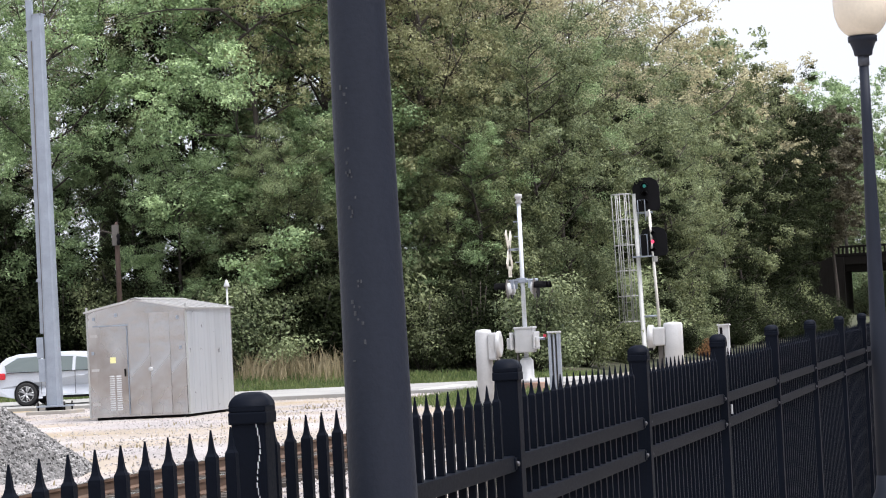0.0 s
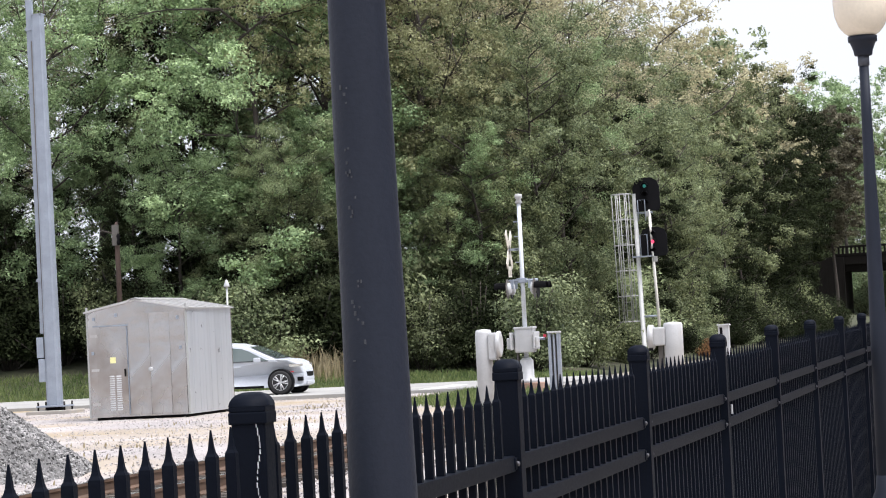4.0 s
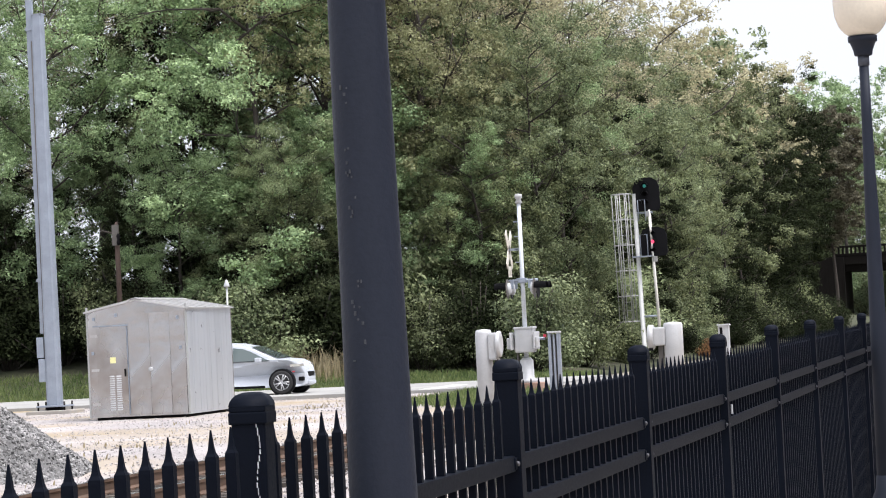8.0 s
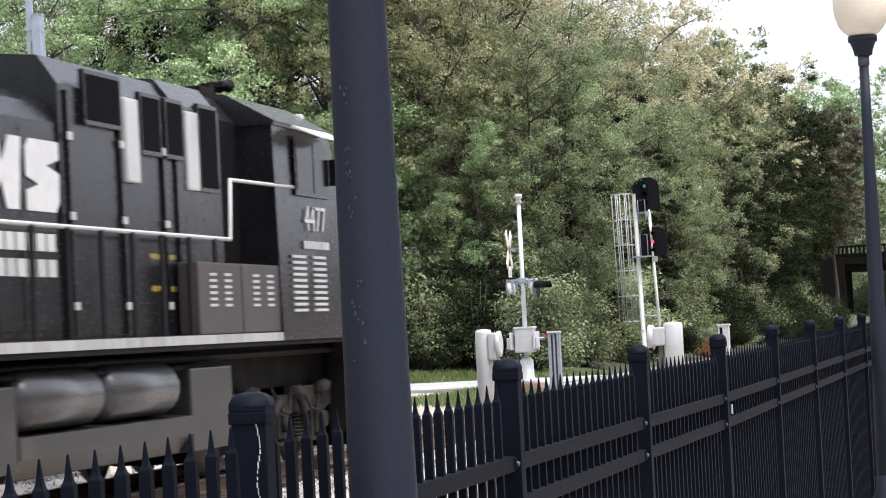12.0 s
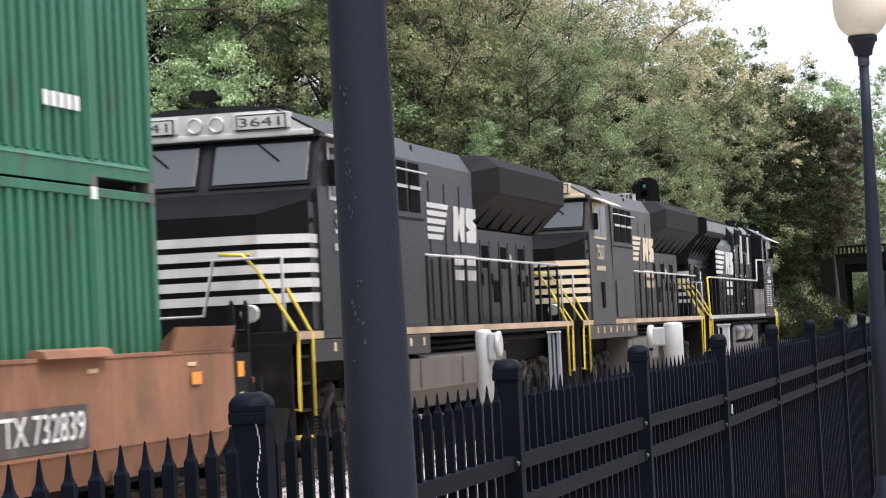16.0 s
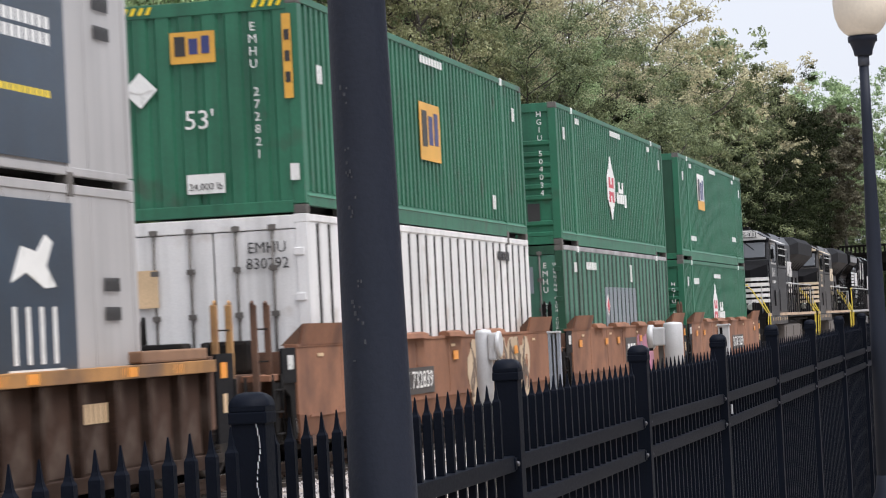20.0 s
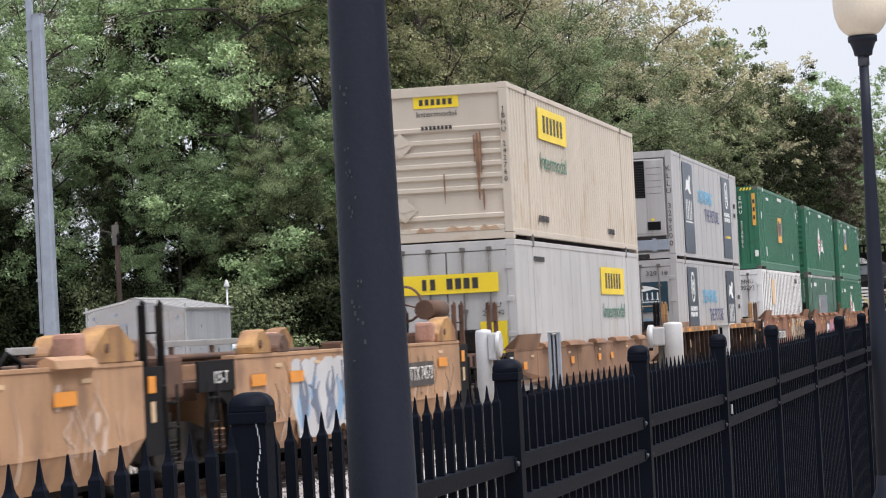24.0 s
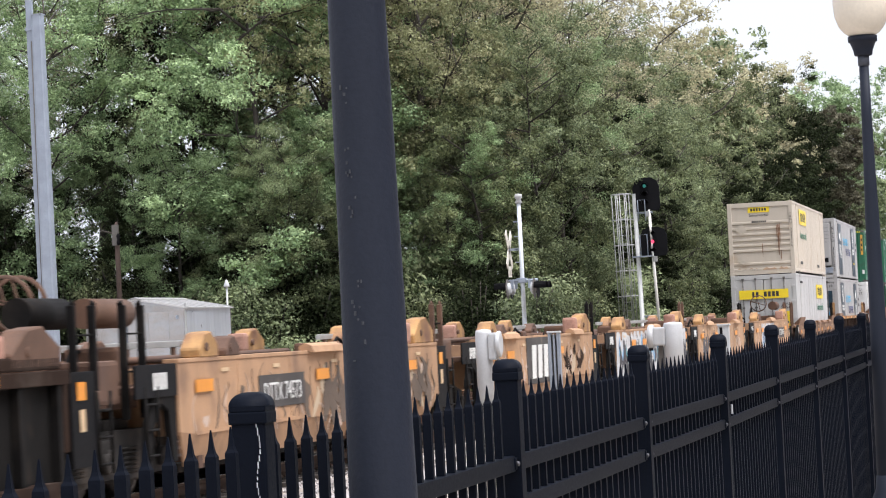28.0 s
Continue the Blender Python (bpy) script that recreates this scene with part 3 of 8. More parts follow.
def build_woods():
    rng = np.random.default_rng(12)
    kinds = {
        "bright": make_tree("broadleaf_tree", "tall bright green broadleaf tree in spring leaf", F_BRIGHT, 1, 16.5, 4.3, 0.12, 32, 84000, 0.073, clump=1.05, trunk=0.24, flat=0.6),
        "bright_b": make_tree("broadleaf_tree", "tall fresh green tree with layered boughs", F_BRIGHT, 2, 15.0, 4.0, 0.10, 28, 78000, 0.073, clump=1.0, lean=0.15, flat=0.55),
        "mid": make_tree("broadleaf_tree", "dense mid-green broadleaf tree", F_MID, 3, 17.5, 4.5, 0.08, 30, 78000, 0.076, clump=1.05, flat=0.65),
        "olive": make_tree("budding_tree", "large olive budding tree with bare branches showing", F_OLIVE, 4, 17.5, 5.6, 0.22, 36, 50000, 0.060, clump=0.62, lean=0.5, trunk=0.32, boughs=7, fine=2, sprays=4),
        "bud": make_tree("budding_tree", "tall tree with clusters of yellow-green new leaves", F_BUD, 31, 17.0, 4.0, 0.22, 36, 56000, 0.066, clump=0.62, lean=0.4, trunk=0.26, boughs=6, fine=1, sprays=5),
        "ivy": make_tree("ivy_clad_tree", "ivy-clad tree with olive-green tangled leaves", F_IVY, 15, 11.0, 3.0, 0.03, 24, 46000, 0.078, clump=0.8, boughs=4, sprays=5, flat=0.75),
        "dark": make_tree("ivy_clad_tree", "ivy-clad tree with shade put into its near-black leaf colour", F_SHADED, 5, 14.0, 3.6, 0.03, 24, 36000, 0.11, clump=0.9, boughs=4, sprays=5),
        "far": make_tree("broadleaf_tree", "far green woodland tree", F_MID, 6, 18.0, 5.2, 0.1, 26, 20000, 0.19, clump=1.15, twig=False),
        "far_bright": make_tree("broadleaf_tree", "far fresh green woodland tree", F_BRIGHT, 8, 18.0, 5.2, 0.1, 26, 20000, 0.19, clump=1.15, twig=False),
        "over": make_tree("ivy_clad_tree", "tree whose crown hangs over the railway cutting, leaves coloured as in shade", F_SHADED, 9, 19.0, 5.0, 0.32, 24, 30000, 0.15, clump=1.1),
        "russet": make_tree("ivy_clad_tree", "brownish ivy-clad tree beside the railway bridge", F_RUSSET, 27, 18.0, 3.1, 0.36, 30, 42000, 0.14, clump=1.0, boughs=4, sprays=5),
        "crest": make_tree("broadleaf_tree", "tall fresh green tree above the railway cutting", F_BRIGHT, 28, 26.0, 4.6, 0.60, 24, 15000, 0.22, clump=1.25, trunk=0.3),
        "far_olive": make_tree("budding_tree", "far olive budding woodland tree", F_OLIVE, 7, 18.0, 5.4, 0.15, 28, 20000, 0.15, clump=0.85, lean=0.5, fine=1),
    }
    bushes = {
        "b1": make_bush("bush", "bright green roadside bush", F_BRIGHT, 21, 2.6, 1.9, 15000, 0.052),
        "b2": make_bush("bush", "mid-green tangled undergrowth bush", F_MID, 22, 3.2, 2.1, 15000, 0.056),
        "b3": make_bush("bush", "ivy undergrowth with leaves darkened to look shaded", F_SHADED, 23, 3.4, 2.2, 12000, 0.068),
        "b5": make_bush("bush", "olive-green tangled ivy undergrowth bush", F_IVY, 25, 3.0, 2.0, 14000, 0.055),
        "b4": make_bush("bush", "dry russet undergrowth bush", F_BROWN, 24, 2.2, 1.6, 8000, 0.06),
    }
    first = {}
    sets = {**kinds, **bushes}

    def put(kind, x, y, s=1.0, rz=None, z=None):
        m = pose(x, y, (bank_z(x, y) if z is None else z) - 0.05, 0, 0, rng.uniform(0, 360) if rz is None else rz) @ Matrix.Diagonal((s, s, s * rng.uniform(0.92, 1.08), 1))
        if kind not in first:
            first[kind] = m
        else:
            copy_thing(sets[kind], m)

    # wall of trees beyond the road
    for kind, x, y, s in (("bright", 94.6, 34.5, 0.76), ("bright_b", 95.2, 37.4, 0.74), ("bright_b", 94.4, 26.6, 1.06), ("bright", 92.6, 29.3, 0.47), ("bud", 97.0, 24.8, 1.0),
                          ("bright", 100.5, 26.8, 1.15), ("ivy", 100.0, 31.0, 1.25), ("dark", 103.5, 32.5, 1.15), ("olive", 104.5, 36.0, 0.95), ("mid", 106.0, 40.5, 1.0), ("olive", 106.0, 30.2, 1.05),
                          ("dark", 93.6, 31.2, 0.5), ("dark", 96.0, 39.5, 0.6), ("dark", 93.2, 35.6, 0.42), ("ivy", 92.8, 27.4, 0.46), ("mid", 93.2, 25.6, 0.42), ("ivy", 93.4, 24.4, 0.55), ("bright", 94.2, 23.0, 0.50),
                          ("bud", 97.4, 21.3, 1.0), ("mid", 100.5, 20.9, 0.68), ("olive", 101.5, 21.8, 0.92), ("olive", 107.0, 25.0, 1.06), ("olive", 112.0, 24.0, 1.0), ("ivy", 97.0, 20.4, 0.80), ("ivy", 95.6, 19.0, 0.72),
                          ("bright", 95.8, 20.2, 0.45), ("mid", 98.5, 17.4, 0.62), ("bright", 104.5, 18.4, 0.62), ("ivy", 102.0, 16.8, 0.85), ("dark", 105.0, 17.4, 0.62)):
        put(kind, x, y, s)
    # along the far side of the track
    for kind, x, y, s in (("olive", 116, 22.2, 0.80), ("mid", 111, 17.2, 0.55), ("mid", 124, 18.4, 0.78), ("olive", 130, 22.8, 0.82), ("dark", 120, 16.9, 0.55), ("ivy", 127, 16.8, 0.80), ("olive", 143, 23.0, 0.85),
                          ("mid", 135, 17.2, 0.58), ("ivy", 142, 16.8, 0.92), ("olive", 156, 22.4, 0.84), ("dark", 149, 16.6, 0.62), ("ivy", 154, 18.6, 1.15), ("far_olive", 168, 22.5, 0.92), ("dark", 160, 16.5, 0.66), ("ivy", 168, 19.0, 1.2), ("far", 180, 22.0, 0.92),
                          ("far_olive", 192, 21.0, 0.85), ("dark", 172, 16.6, 0.72), ("ivy", 182, 19.6, 1.25), ("dark", 186, 17.2, 0.85), ("ivy", 200, 20.8, 1.35), ("dark", 200, 18.2, 0.92), ("far_olive", 212, 22.5, 0.85), ("dark", 212, 19.0, 0.95), ("dark", 224, 19.8, 1.0), ("dark", 220, 22.0, 1.12),
                          ("far", 240, 26.2, 0.9), ("far_olive", 256, 27.0, 0.85), ("over", 232, 20.6, 0.92), ("over", 250, 21.6, 0.95), ("russet", 262, 18.3, 1.0), ("dark", 250, 26.6, 0.9),
                          ("over", 270, 23.2, 1.0), ("far_olive", 225, 22.5, 0.95), ("crest", 352, 23.0, 1.06), ("far_bright", 372, 26.5, 1.4), ("far", 368, 22.5, 1.2), ("far", 380, 30.5, 1.3), ("far_bright", 384, 18.0, 1.0), ("far_bright", 390, 13.0, 0.9), ("far", 396, 9.0, 1.0), ("b2", 352, 19.0, 2.6), ("b1", 356, 21.6, 2.8), ("b2", 349, 16.6, 2.2), ("b1", 360, 24.5, 2.6)):
        put(kind, x, y, s)
    for k in range(16):
        put(("far", "far_olive", "far")[k % 3], 122 + 13 * k + rng.uniform(-3, 3), 27 + 0.03 * 13 * k + rng.uniform(-2, 2), rng.uniform(0.95, 1.15) * (1.0 if k < 3 else 0.80))
    for k in range(7):
        put("far", 380 + rng.uniform(-8, 14), -6 + 9 * k, rng.uniform(0.8, 1.15), z=0)
    # undergrowth along the road and the track
    for k in range(13):
        y = 18.6 + 1.9 * k
        put(("b3", "b5", "b3", "b3", "b2", "b4")[k % 6], 91.6 + rng.uniform(-0.6, 1.2) + 0.03 * (y - 18), y, rng.uniform(0.85, 1.25))
    for k in range(8):
        put(("b3", "b5", "b3")[k % 3], 94.5 + rng.uniform(-0.5, 1), 19.0 + 3.2 * k, rng.uniform(1.3, 1.8))
    for k in range(17):
        x = 92 + 5.2 * k + 0.05 * k * k
        put((("b2", "b5", "b3", "b2", "b3") if k < 8 else ("b3", "b5", "b3", "b3", "b3"))[k % 5], x, 16.0 + rng.uniform(-0.3, 1.2), rng.uniform(0.8, 1.3) + 0.012 * k)

    for k in range(19):
        x = 104 + 5.5 * k + 0.04 * k * k
        put(("b5", "b3", "b3", "b2")[k % 4] if k < 8 else ("b3", "b3", "b3")[k % 3], x, 14.7 + rng.uniform(-0.2, 0.5) + 0.012 * k, rng.uniform(0.45, 0.75) + 0.01 * k)
    put("b4", 119, 13.9, 0.42)
    put("b4", 122, 14.1, 0.36)
    put("far_olive", 228, 23.2, 0.98)
    for kind, m in first.items():
        sets[kind].matrix_basis = m


build_woods()
# ---- train: containers ----
CL, CW, CH = 16.154, 2.591, 2.896
MOVERS = []  # (thing, place of its origin along the track at 20 s, y, z, turn about z)


def rides(ob, x, y=TRACK_Y, z=0.0, turn=0.0):
    ob.matrix_basis = pose(x, y, z, 0, 0, turn)
    MOVERS.append((ob, x, y, z, turn))
    return ob


M_GREEN = surf("green_container_paint", (0.019, 0.130, 0.069), 0.5, var=0.14, scale=0.7, grain=25, bump=0.06, streak=0.28, dirt=(0.045, 0.05, 0.035), dirt_amt=0.10, dirt_scale=1.6)
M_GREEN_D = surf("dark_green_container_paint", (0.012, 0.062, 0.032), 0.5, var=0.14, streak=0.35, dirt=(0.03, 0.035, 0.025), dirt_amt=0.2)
M_GREEN_W = surf("weathered_green_paint", (0.046, 0.150, 0.098), 0.6, var=0.16, streak=0.25, dirt=(0.08, 0.085, 0.07), dirt_amt=0.2)
M_BOXWHITE = surf("white_container_paint", (0.72, 0.715, 0.70), 0.5, var=0.08, scale=0.6, streak=0.22, dirt=(0.33, 0.27, 0.2), dirt_amt=0.12, dirt_scale=1.3)
M_CREAM = surf("cream_container_paint", (0.51, 0.45, 0.37), 0.55, var=0.06, scale=0.6, streak=0.05, dirt=(0.36, 0.25, 0.15), dirt_amt=0.16, dirt_scale=1.1)
M_WHITE_WORN = surf("worn_white_container_paint", (0.46, 0.455, 0.445), 0.5, var=0.08, scale=0.6, streak=0.12, dirt=(0.30, 0.25, 0.19), dirt_amt=0.2)
M_REEFER = surf("white_reefer_skin", (0.38, 0.37, 0.362), 0.45, var=0.06, scale=0.6, streak=0.15, dirt=(0.4, 0.38, 0.34), dirt_amt=0.1)
M_SEAM_SHADE = surf("dark_seam_and_shade", (0.012, 0.010, 0.009), 0.8, var=0.2)
M_CASTING = surf("dirty_steel_casting", (0.12, 0.11, 0.10), 0.7, metal=0.3, var=0.25)
M_CASTING_L = surf("bare_pale_steel", (0.34, 0.33, 0.33), 0.6, metal=0.2, var=0.3, scale=2.0, dirt=(0.12, 0.09, 0.08), dirt_amt=0.35)
D_WHITE = surf("white_decal", (0.72, 0.72, 0.69), 0.5, var=0.08, dirt=(0.35, 0.36, 0.32), dirt_amt=0.1, dirt_scale=3)
D_ORANGE = surf("orange_decal", (0.62, 0.33, 0.045), 0.5, var=0.12)
D_NAVY = surf("navy_decal", (0.03, 0.04, 0.14), 0.5, var=0.15)
D_RED = surf("red_decal", (0.50, 0.035, 0.06), 0.5, var=0.12)
D_YELLOW = surf("yellow_decal", (0.78, 0.58, 0.015), 0.45, var=0.08)
D_BLACK = surf("black_decal", (0.025, 0.024, 0.024), 0.55, var=0.2)
D_BLUE = surf("sky_blue_decal", (0.05, 0.36, 0.60), 0.45, var=0.06)
D_SLATE = surf("slate_blue_banner", (0.013, 0.028, 0.048), 0.35, var=0.35, scale=0.9)
D_TEAL = surf("teal_banner", (0.008, 0.036, 0.058), 0.4, var=0.4, scale=1.2)
D_DKGREEN = surf("dark_green_decal", (0.012, 0.13, 0.07), 0.5, var=0.1)
D_GREY = surf("grey_repaint", (0.19, 0.215, 0.235), 0.6, var=0.1)
D_BOARD = surf("worn_black_board", (0.050, 0.044, 0.040), 0.7, var=0.3, dirt=(0.16, 0.12, 0.10), dirt_amt=0.3, dirt_scale=3)
D_TAN = surf("tan_label", (0.58, 0.42, 0.25), 0.6, var=0.15)

YN = -CW / 2  # near side of a container


def decal(parent, name, poly, x, z, material, face="near", y=None, lift=0.008, label=""):
    yy = (YN - lift) if y is None else y
    m = upright(x, yy, z, "near") if face == "near" else upright(-lift, x, z, "rear")
    return part(name, plate(poly), material, parent, label, m)


def words(parent, text, x, z, size, material, face="near", width=None, vertical=False, lift=0.01):
    m = upright(x, YN - lift, z, "near") if face == "near" else upright(-lift, x, z, "rear")
    if vertical:
        body = "\n".join(text)
        ob = lettering("lettering", body, size, material, parent, m)
        return ob
    return lettering("lettering", text, size, material, parent, m, width)


def bars(parent, x, z, w, h, n, material, face="near", gap=0.3, vertical=False, lift=0.009):
    """Unreadable writing: n plain bars, each a part."""
    p = (h if vertical else w) / n
    q = p * (1 - gap)
    one = to_mesh(plate(rect(w, q) if vertical else rect(q, h)), "marking", material)
    for k in range(n):
        d = p * (k + 0.5) - p * n / 2
        a, b = (x, z + d) if vertical else (x + d, z)
        part("marking", one, material, parent, m=upright(a, YN - lift, b, "near") if face == "near" else upright(-lift, a, b, "rear"))


def rib_wall(x0, x1, z0, z1, y, pitch, depth, style, t=0.03):
    """A side wall with pressed vertical ribs; face at y, ribs sunk by depth towards +y."""
    n = max(1, round((x1 - x0) / pitch))
    p = (x1 - x0) / n
    cuts = {"trapeze": ((0, 0), (0.46, 0), (0.52, 1), (0.94, 1)), "gap": ((0, 0), (0.80, 0), (0.83, 1), (0.96, 1)), "fine": ((0, 0), (0.40, 0), (0.52, 1), (0.88, 1))}[style]
    bm = bmesh.new()
    xs, dy = [], []
    for k in range(n):
        for f, d in cuts:
            xs.append(x0 + p * (k + f))
            dy.append(d * depth)
    xs.append(x1)
    dy.append(0)
    vals = dict(zip(xs, dy))
    return sheet(bm, xs, lambda x: y + vals[x], z0, z1, t)


def container(name, label, skin, frame_mat, x, z, side="trapeze", pitch=0.285, rear="corr_v", posts=True, group="containers", top_mat=None):
    c = thing(name, label, "container", group=group)
    bm = bmesh.new()
    # bottom and top rails
    for s in (-1, 1):
        y0, y1 = sorted((s * CW / 2, s * (CW / 2 - 0.09)))
        if side == "trapeze" and posts:
            # deep rail with a sloped ledge, cut higher past the lifting posts
            for xa, xb, zl in ((0.16, 1.9, 0.11), (1.9, CL - 1.9, 0.02), (CL - 1.9, CL - 0.16, 0.11)):
                o, i_ = s * CW / 2, s * (CW / 2 - 0.10)
                part("bottom_rail", prism(bmesh.new(), [(o, zl), (o, 0.225), (o + s * 0.012, 0.235), (s * (CW / 2 - 0.05), 0.315), (i_, 0.315), (i_, zl)][::s], "x", xa, xb), frame_mat, c)
        else:
            part("bottom_rail", B(0.16, CL - 0.16, y0, y1, 0.085, 0.20 if side != "flat" else 0.17, bev=0.008), frame_mat, c)
        part("top_rail", B(0.16, CL - 0.16, y0, y1, CH - 0.10, CH - 0.005, bev=0.008), top_mat or frame_mat, c)
    for px in (0.0, CL - 0.16):
        for s in (-1, 1):
            y0, y1 = sorted((s * CW / 2, s * (CW / 2 - 0.16)))
            part("corner_post", B(px, px + 0.16, y0, y1, 0.13, CH - 0.12, bev=0.01), frame_mat, c)
    if posts:
        for px in (1.98, CL - 1.98):
            for s in (-1, 1):
                y0, y1 = sorted((s * (CW / 2 + 0.004), s * (CW / 2 - 0.12)))
                post = part("lifting_post", B(px - 0.075, px + 0.075, y0, y1, 0.0, CH - 0.005, bev=0.008), frame_mat, c)
                part("casting", B(px - 0.09, px + 0.09, y0 - 0.003, y1 + 0.003, CH - 0.13, CH + 0.004, bev=0.01), D_WHITE if frame_mat in (M_GREEN, M_GREEN_D) else M_CASTING, post)
                part("casting", B(px - 0.09, px + 0.09, y0 - 0.003, y1 + 0.003, -0.004, 0.12, bev=0.01), M_CASTING, post)
    for px in (0.0, CL - 0.18):
        for s in (-1, 1):
            for zc in (0.0, CH - 0.12):
                y0, y1 = sorted((s * (CW / 2 + 0.003), s * (CW / 2 - 0.165)))
                part("corner_casting", B(px, px + 0.18, y0, y1, zc, zc + 0.12, bev=0.012), M_CASTING if frame_mat in (M_GREEN, M_GREEN_D, M_GREEN_W) else frame_mat, c)
    zb, zt = (0.30 if side == "trapeze" and posts else 0.17 if side == "flat" else 0.20), CH - 0.10
    yn = -CW / 2 + 0.012
    if side == "flat":
        bm = B(0.16, CL - 0.16, yn, yn + 0.05, zb, zt)
        panel = part("side_panel", bm, skin, c)
        for k in range(1, 13):
            xx = 0.16 + (CL - 0.32) * k / 13
            part("seam", B(xx - 0.006, xx + 0.006, yn - 0.004, yn + 0.01, zb + 0.02, zt - 0.02), frame_mat, panel)
    else:
        depth = {"trapeze": 0.082, "gap": 0.04, "fine": 0.03}[side]
        part("side_panel", rib_wall(0.16, CL - 0.16, zb, zt, yn, pitch, depth, side), skin, c)
        if side == "gap":
            part("seam_backing", B(0.17, CL - 0.17, yn + 0.075, yn + 0.08, zb, zt), M_SEAM_SHADE, c)
            n = round((CL - 0.32) / pitch)
            p = (CL - 0.32) / n
            line = to_mesh(B(p * 0.58, p * 0.80, yn - 0.003, yn + 0.004, zb + 0.02, zt - 0.02), "seam_line", M_SEAM_SHADE)
            for k in range(n):
                part("seam_line", line, M_SEAM_SHADE, c, m=pose(0.16 + p * k, 0, 0))
    part("far_panel", B(0.16, CL - 0.16, CW / 2 - 0.06, CW / 2 - 0.012, zb, zt), skin, c)
    part("roof", B(0.02, CL - 0.02, -CW / 2 + 0.03, CW / 2 - 0.03, CH - 0.05, CH - 0.012), skin, c)
    # near-black floor paints in the shade between stacked boxes
    part("floor", B(0.02, CL - 0.02, -CW / 2 + 0.22, CW / 2 - 0.22, 0.05, 0.18), M_SEAM_SHADE, c)
    part("front_wall", B(CL - 0.10, CL - 0.03, -CW / 2 + 0.15, CW / 2 - 0.15, 0.1, CH - 0.05), skin, c)
    # rear end
    part("end_header", B(0.01, 0.13, -CW / 2 + 0.16, CW / 2 - 0.16, CH - 0.19, CH - 0.01, bev=0.01), frame_mat, c)
    part("end_sill", B(0.01, 0.13, -CW / 2 + 0.16, CW / 2 - 0.16, 0.02, 0.18, bev=0.01), frame_mat, c)
    w = CW - 0.32
    if rear == "corr_v":
        bm = bmesh.new()
        n, ys = 7, []
        prof = []
        for k in range(n):
            for f, d in ((0, 0), (0.55, 0), (0.66, 0.035), (0.9, 0.035)):
                prof.append((-w / 2 + w * (k + f) / n, d))
        prof.append((w / 2, 0))
        poly = [(0.02 + d, y) for y, d in prof] + [(0.08, w / 2), (0.08, -w / 2)]
        prism(bm, poly, "z", 0.18, CH - 0.19)
        part("end_panel", bm, skin, c)
    elif rear == "horiz":
        # two low ribs, a flat band, six ribs, then a flat upper panel
        zs = [(0.05, 0.18)]
        for zr in (0.22, 0.45, 0.97, 1.19, 1.41, 1.63, 1.85, 2.08):
            zs += [(0.05, zr - 0.07), (0.004, zr - 0.03), (0.004, zr + 0.035), (0.05, zr + 0.055)]
        zs.append((0.05, CH - 0.19))
        bm = bmesh.new()
        poly = zs + [(0.1, CH - 0.19), (0.1, 0.18)]
        prism(bm, [(a, b) for a, b in poly], "y", -w / 2, w / 2)
        part("end_panel", bm, skin, c)
    elif rear in ("doors", "flat_doors"):
        for s in (-1, 1):
            y0, y1 = sorted((0.012 * s, s * w / 2))
            door = part("door", B(0.02, 0.07, y0, y1, 0.19, CH - 0.20, bev=0.006), skin, c)
            for f in (0.28, 0.72):
                yy = s * w / 2 * f
                bm = bmesh.new()
                tube(bm, (-0.012, yy, 0.10), (-0.012, yy, CH - 0.12), 0.018, n=8)
                for zc in (0.16, 0.9, 1.6, 2.2, CH - 0.16):
                    box(bm, -0.035, 0.012, yy - 0.05, yy + 0.05, zc - 0.035, zc + 0.035)
                part("locking_bar", bm, M_CASTING, door)
            for zc in (0.5, 1.15, 1.8, 2.4):
                yy = s * (w / 2 + 0.02)
                part("hinge", B(-0.015, 0.03, yy - 0.09, yy + 0.05, zc - 0.05, zc + 0.05, bev=0.008), frame_mat, door)
    elif rear == "reefer":
        part("end_panel", B(0.10, 0.16, -w / 2, w / 2, 0.18, CH - 0.19), skin, c)
        unit = part("cooling_unit", B(-0.02, 0.10, -w / 2 + 0.05, w / 2 - 0.05, 0.62, CH - 0.22, bev=0.03), skin, c, "moulded white refrigeration unit cover")
        part("grille", B(-0.035, -0.021, -0.57, 0.73, 1.65, CH - 0.26, bev=0.004), M_BLACK, unit, "black louvred grille")
        for k in range(13):
            zc = 1.68 + 0.068 * k
            part("slat", B(-0.045, -0.034, -0.54, 0.70, zc, zc + 0.022), M_SEAM_SHADE, unit)
        for y0, y1, z0, z1 in ((-0.58, 0.08, 0.70, 1.62), (0.09, 0.74, 0.70, 1.62), (-1.02, -0.61, 0.70, CH - 0.26), (0.77, 1.02, 0.70, CH - 0.26)):
            part("cover_panel", B(-0.034, -0.021, y0, y1, z0, z1, bev=0.005), skin, unit)
        for y0, y1 in ((-1.02, -0.61), (0.77, 1.02)):
            for k in range(5):
                part("cover_seam", B(-0.037, -0.033, y0 + 0.01, y1 - 0.01, 1.75 + 0.17 * k, 1.758 + 0.17 * k), M_SEAM_SHADE, unit)
        # dark strips drawn for the shadow gaps below the unit
        part("under_gap", B(-0.012, 0.09, -w / 2 + 0.08, w / 2 - 0.08, 0.53, 0.61), M_SEAM_SHADE, c)
        part("fork_gap", B(-0.004, 0.06, -0.6, 0.6, 0.03, 0.15), M_SEAM_SHADE, c)
        part("yellow_label", B(-0.04, -0.034, -0.78, -0.70, 1.02, 1.09), D_YELLOW, unit)
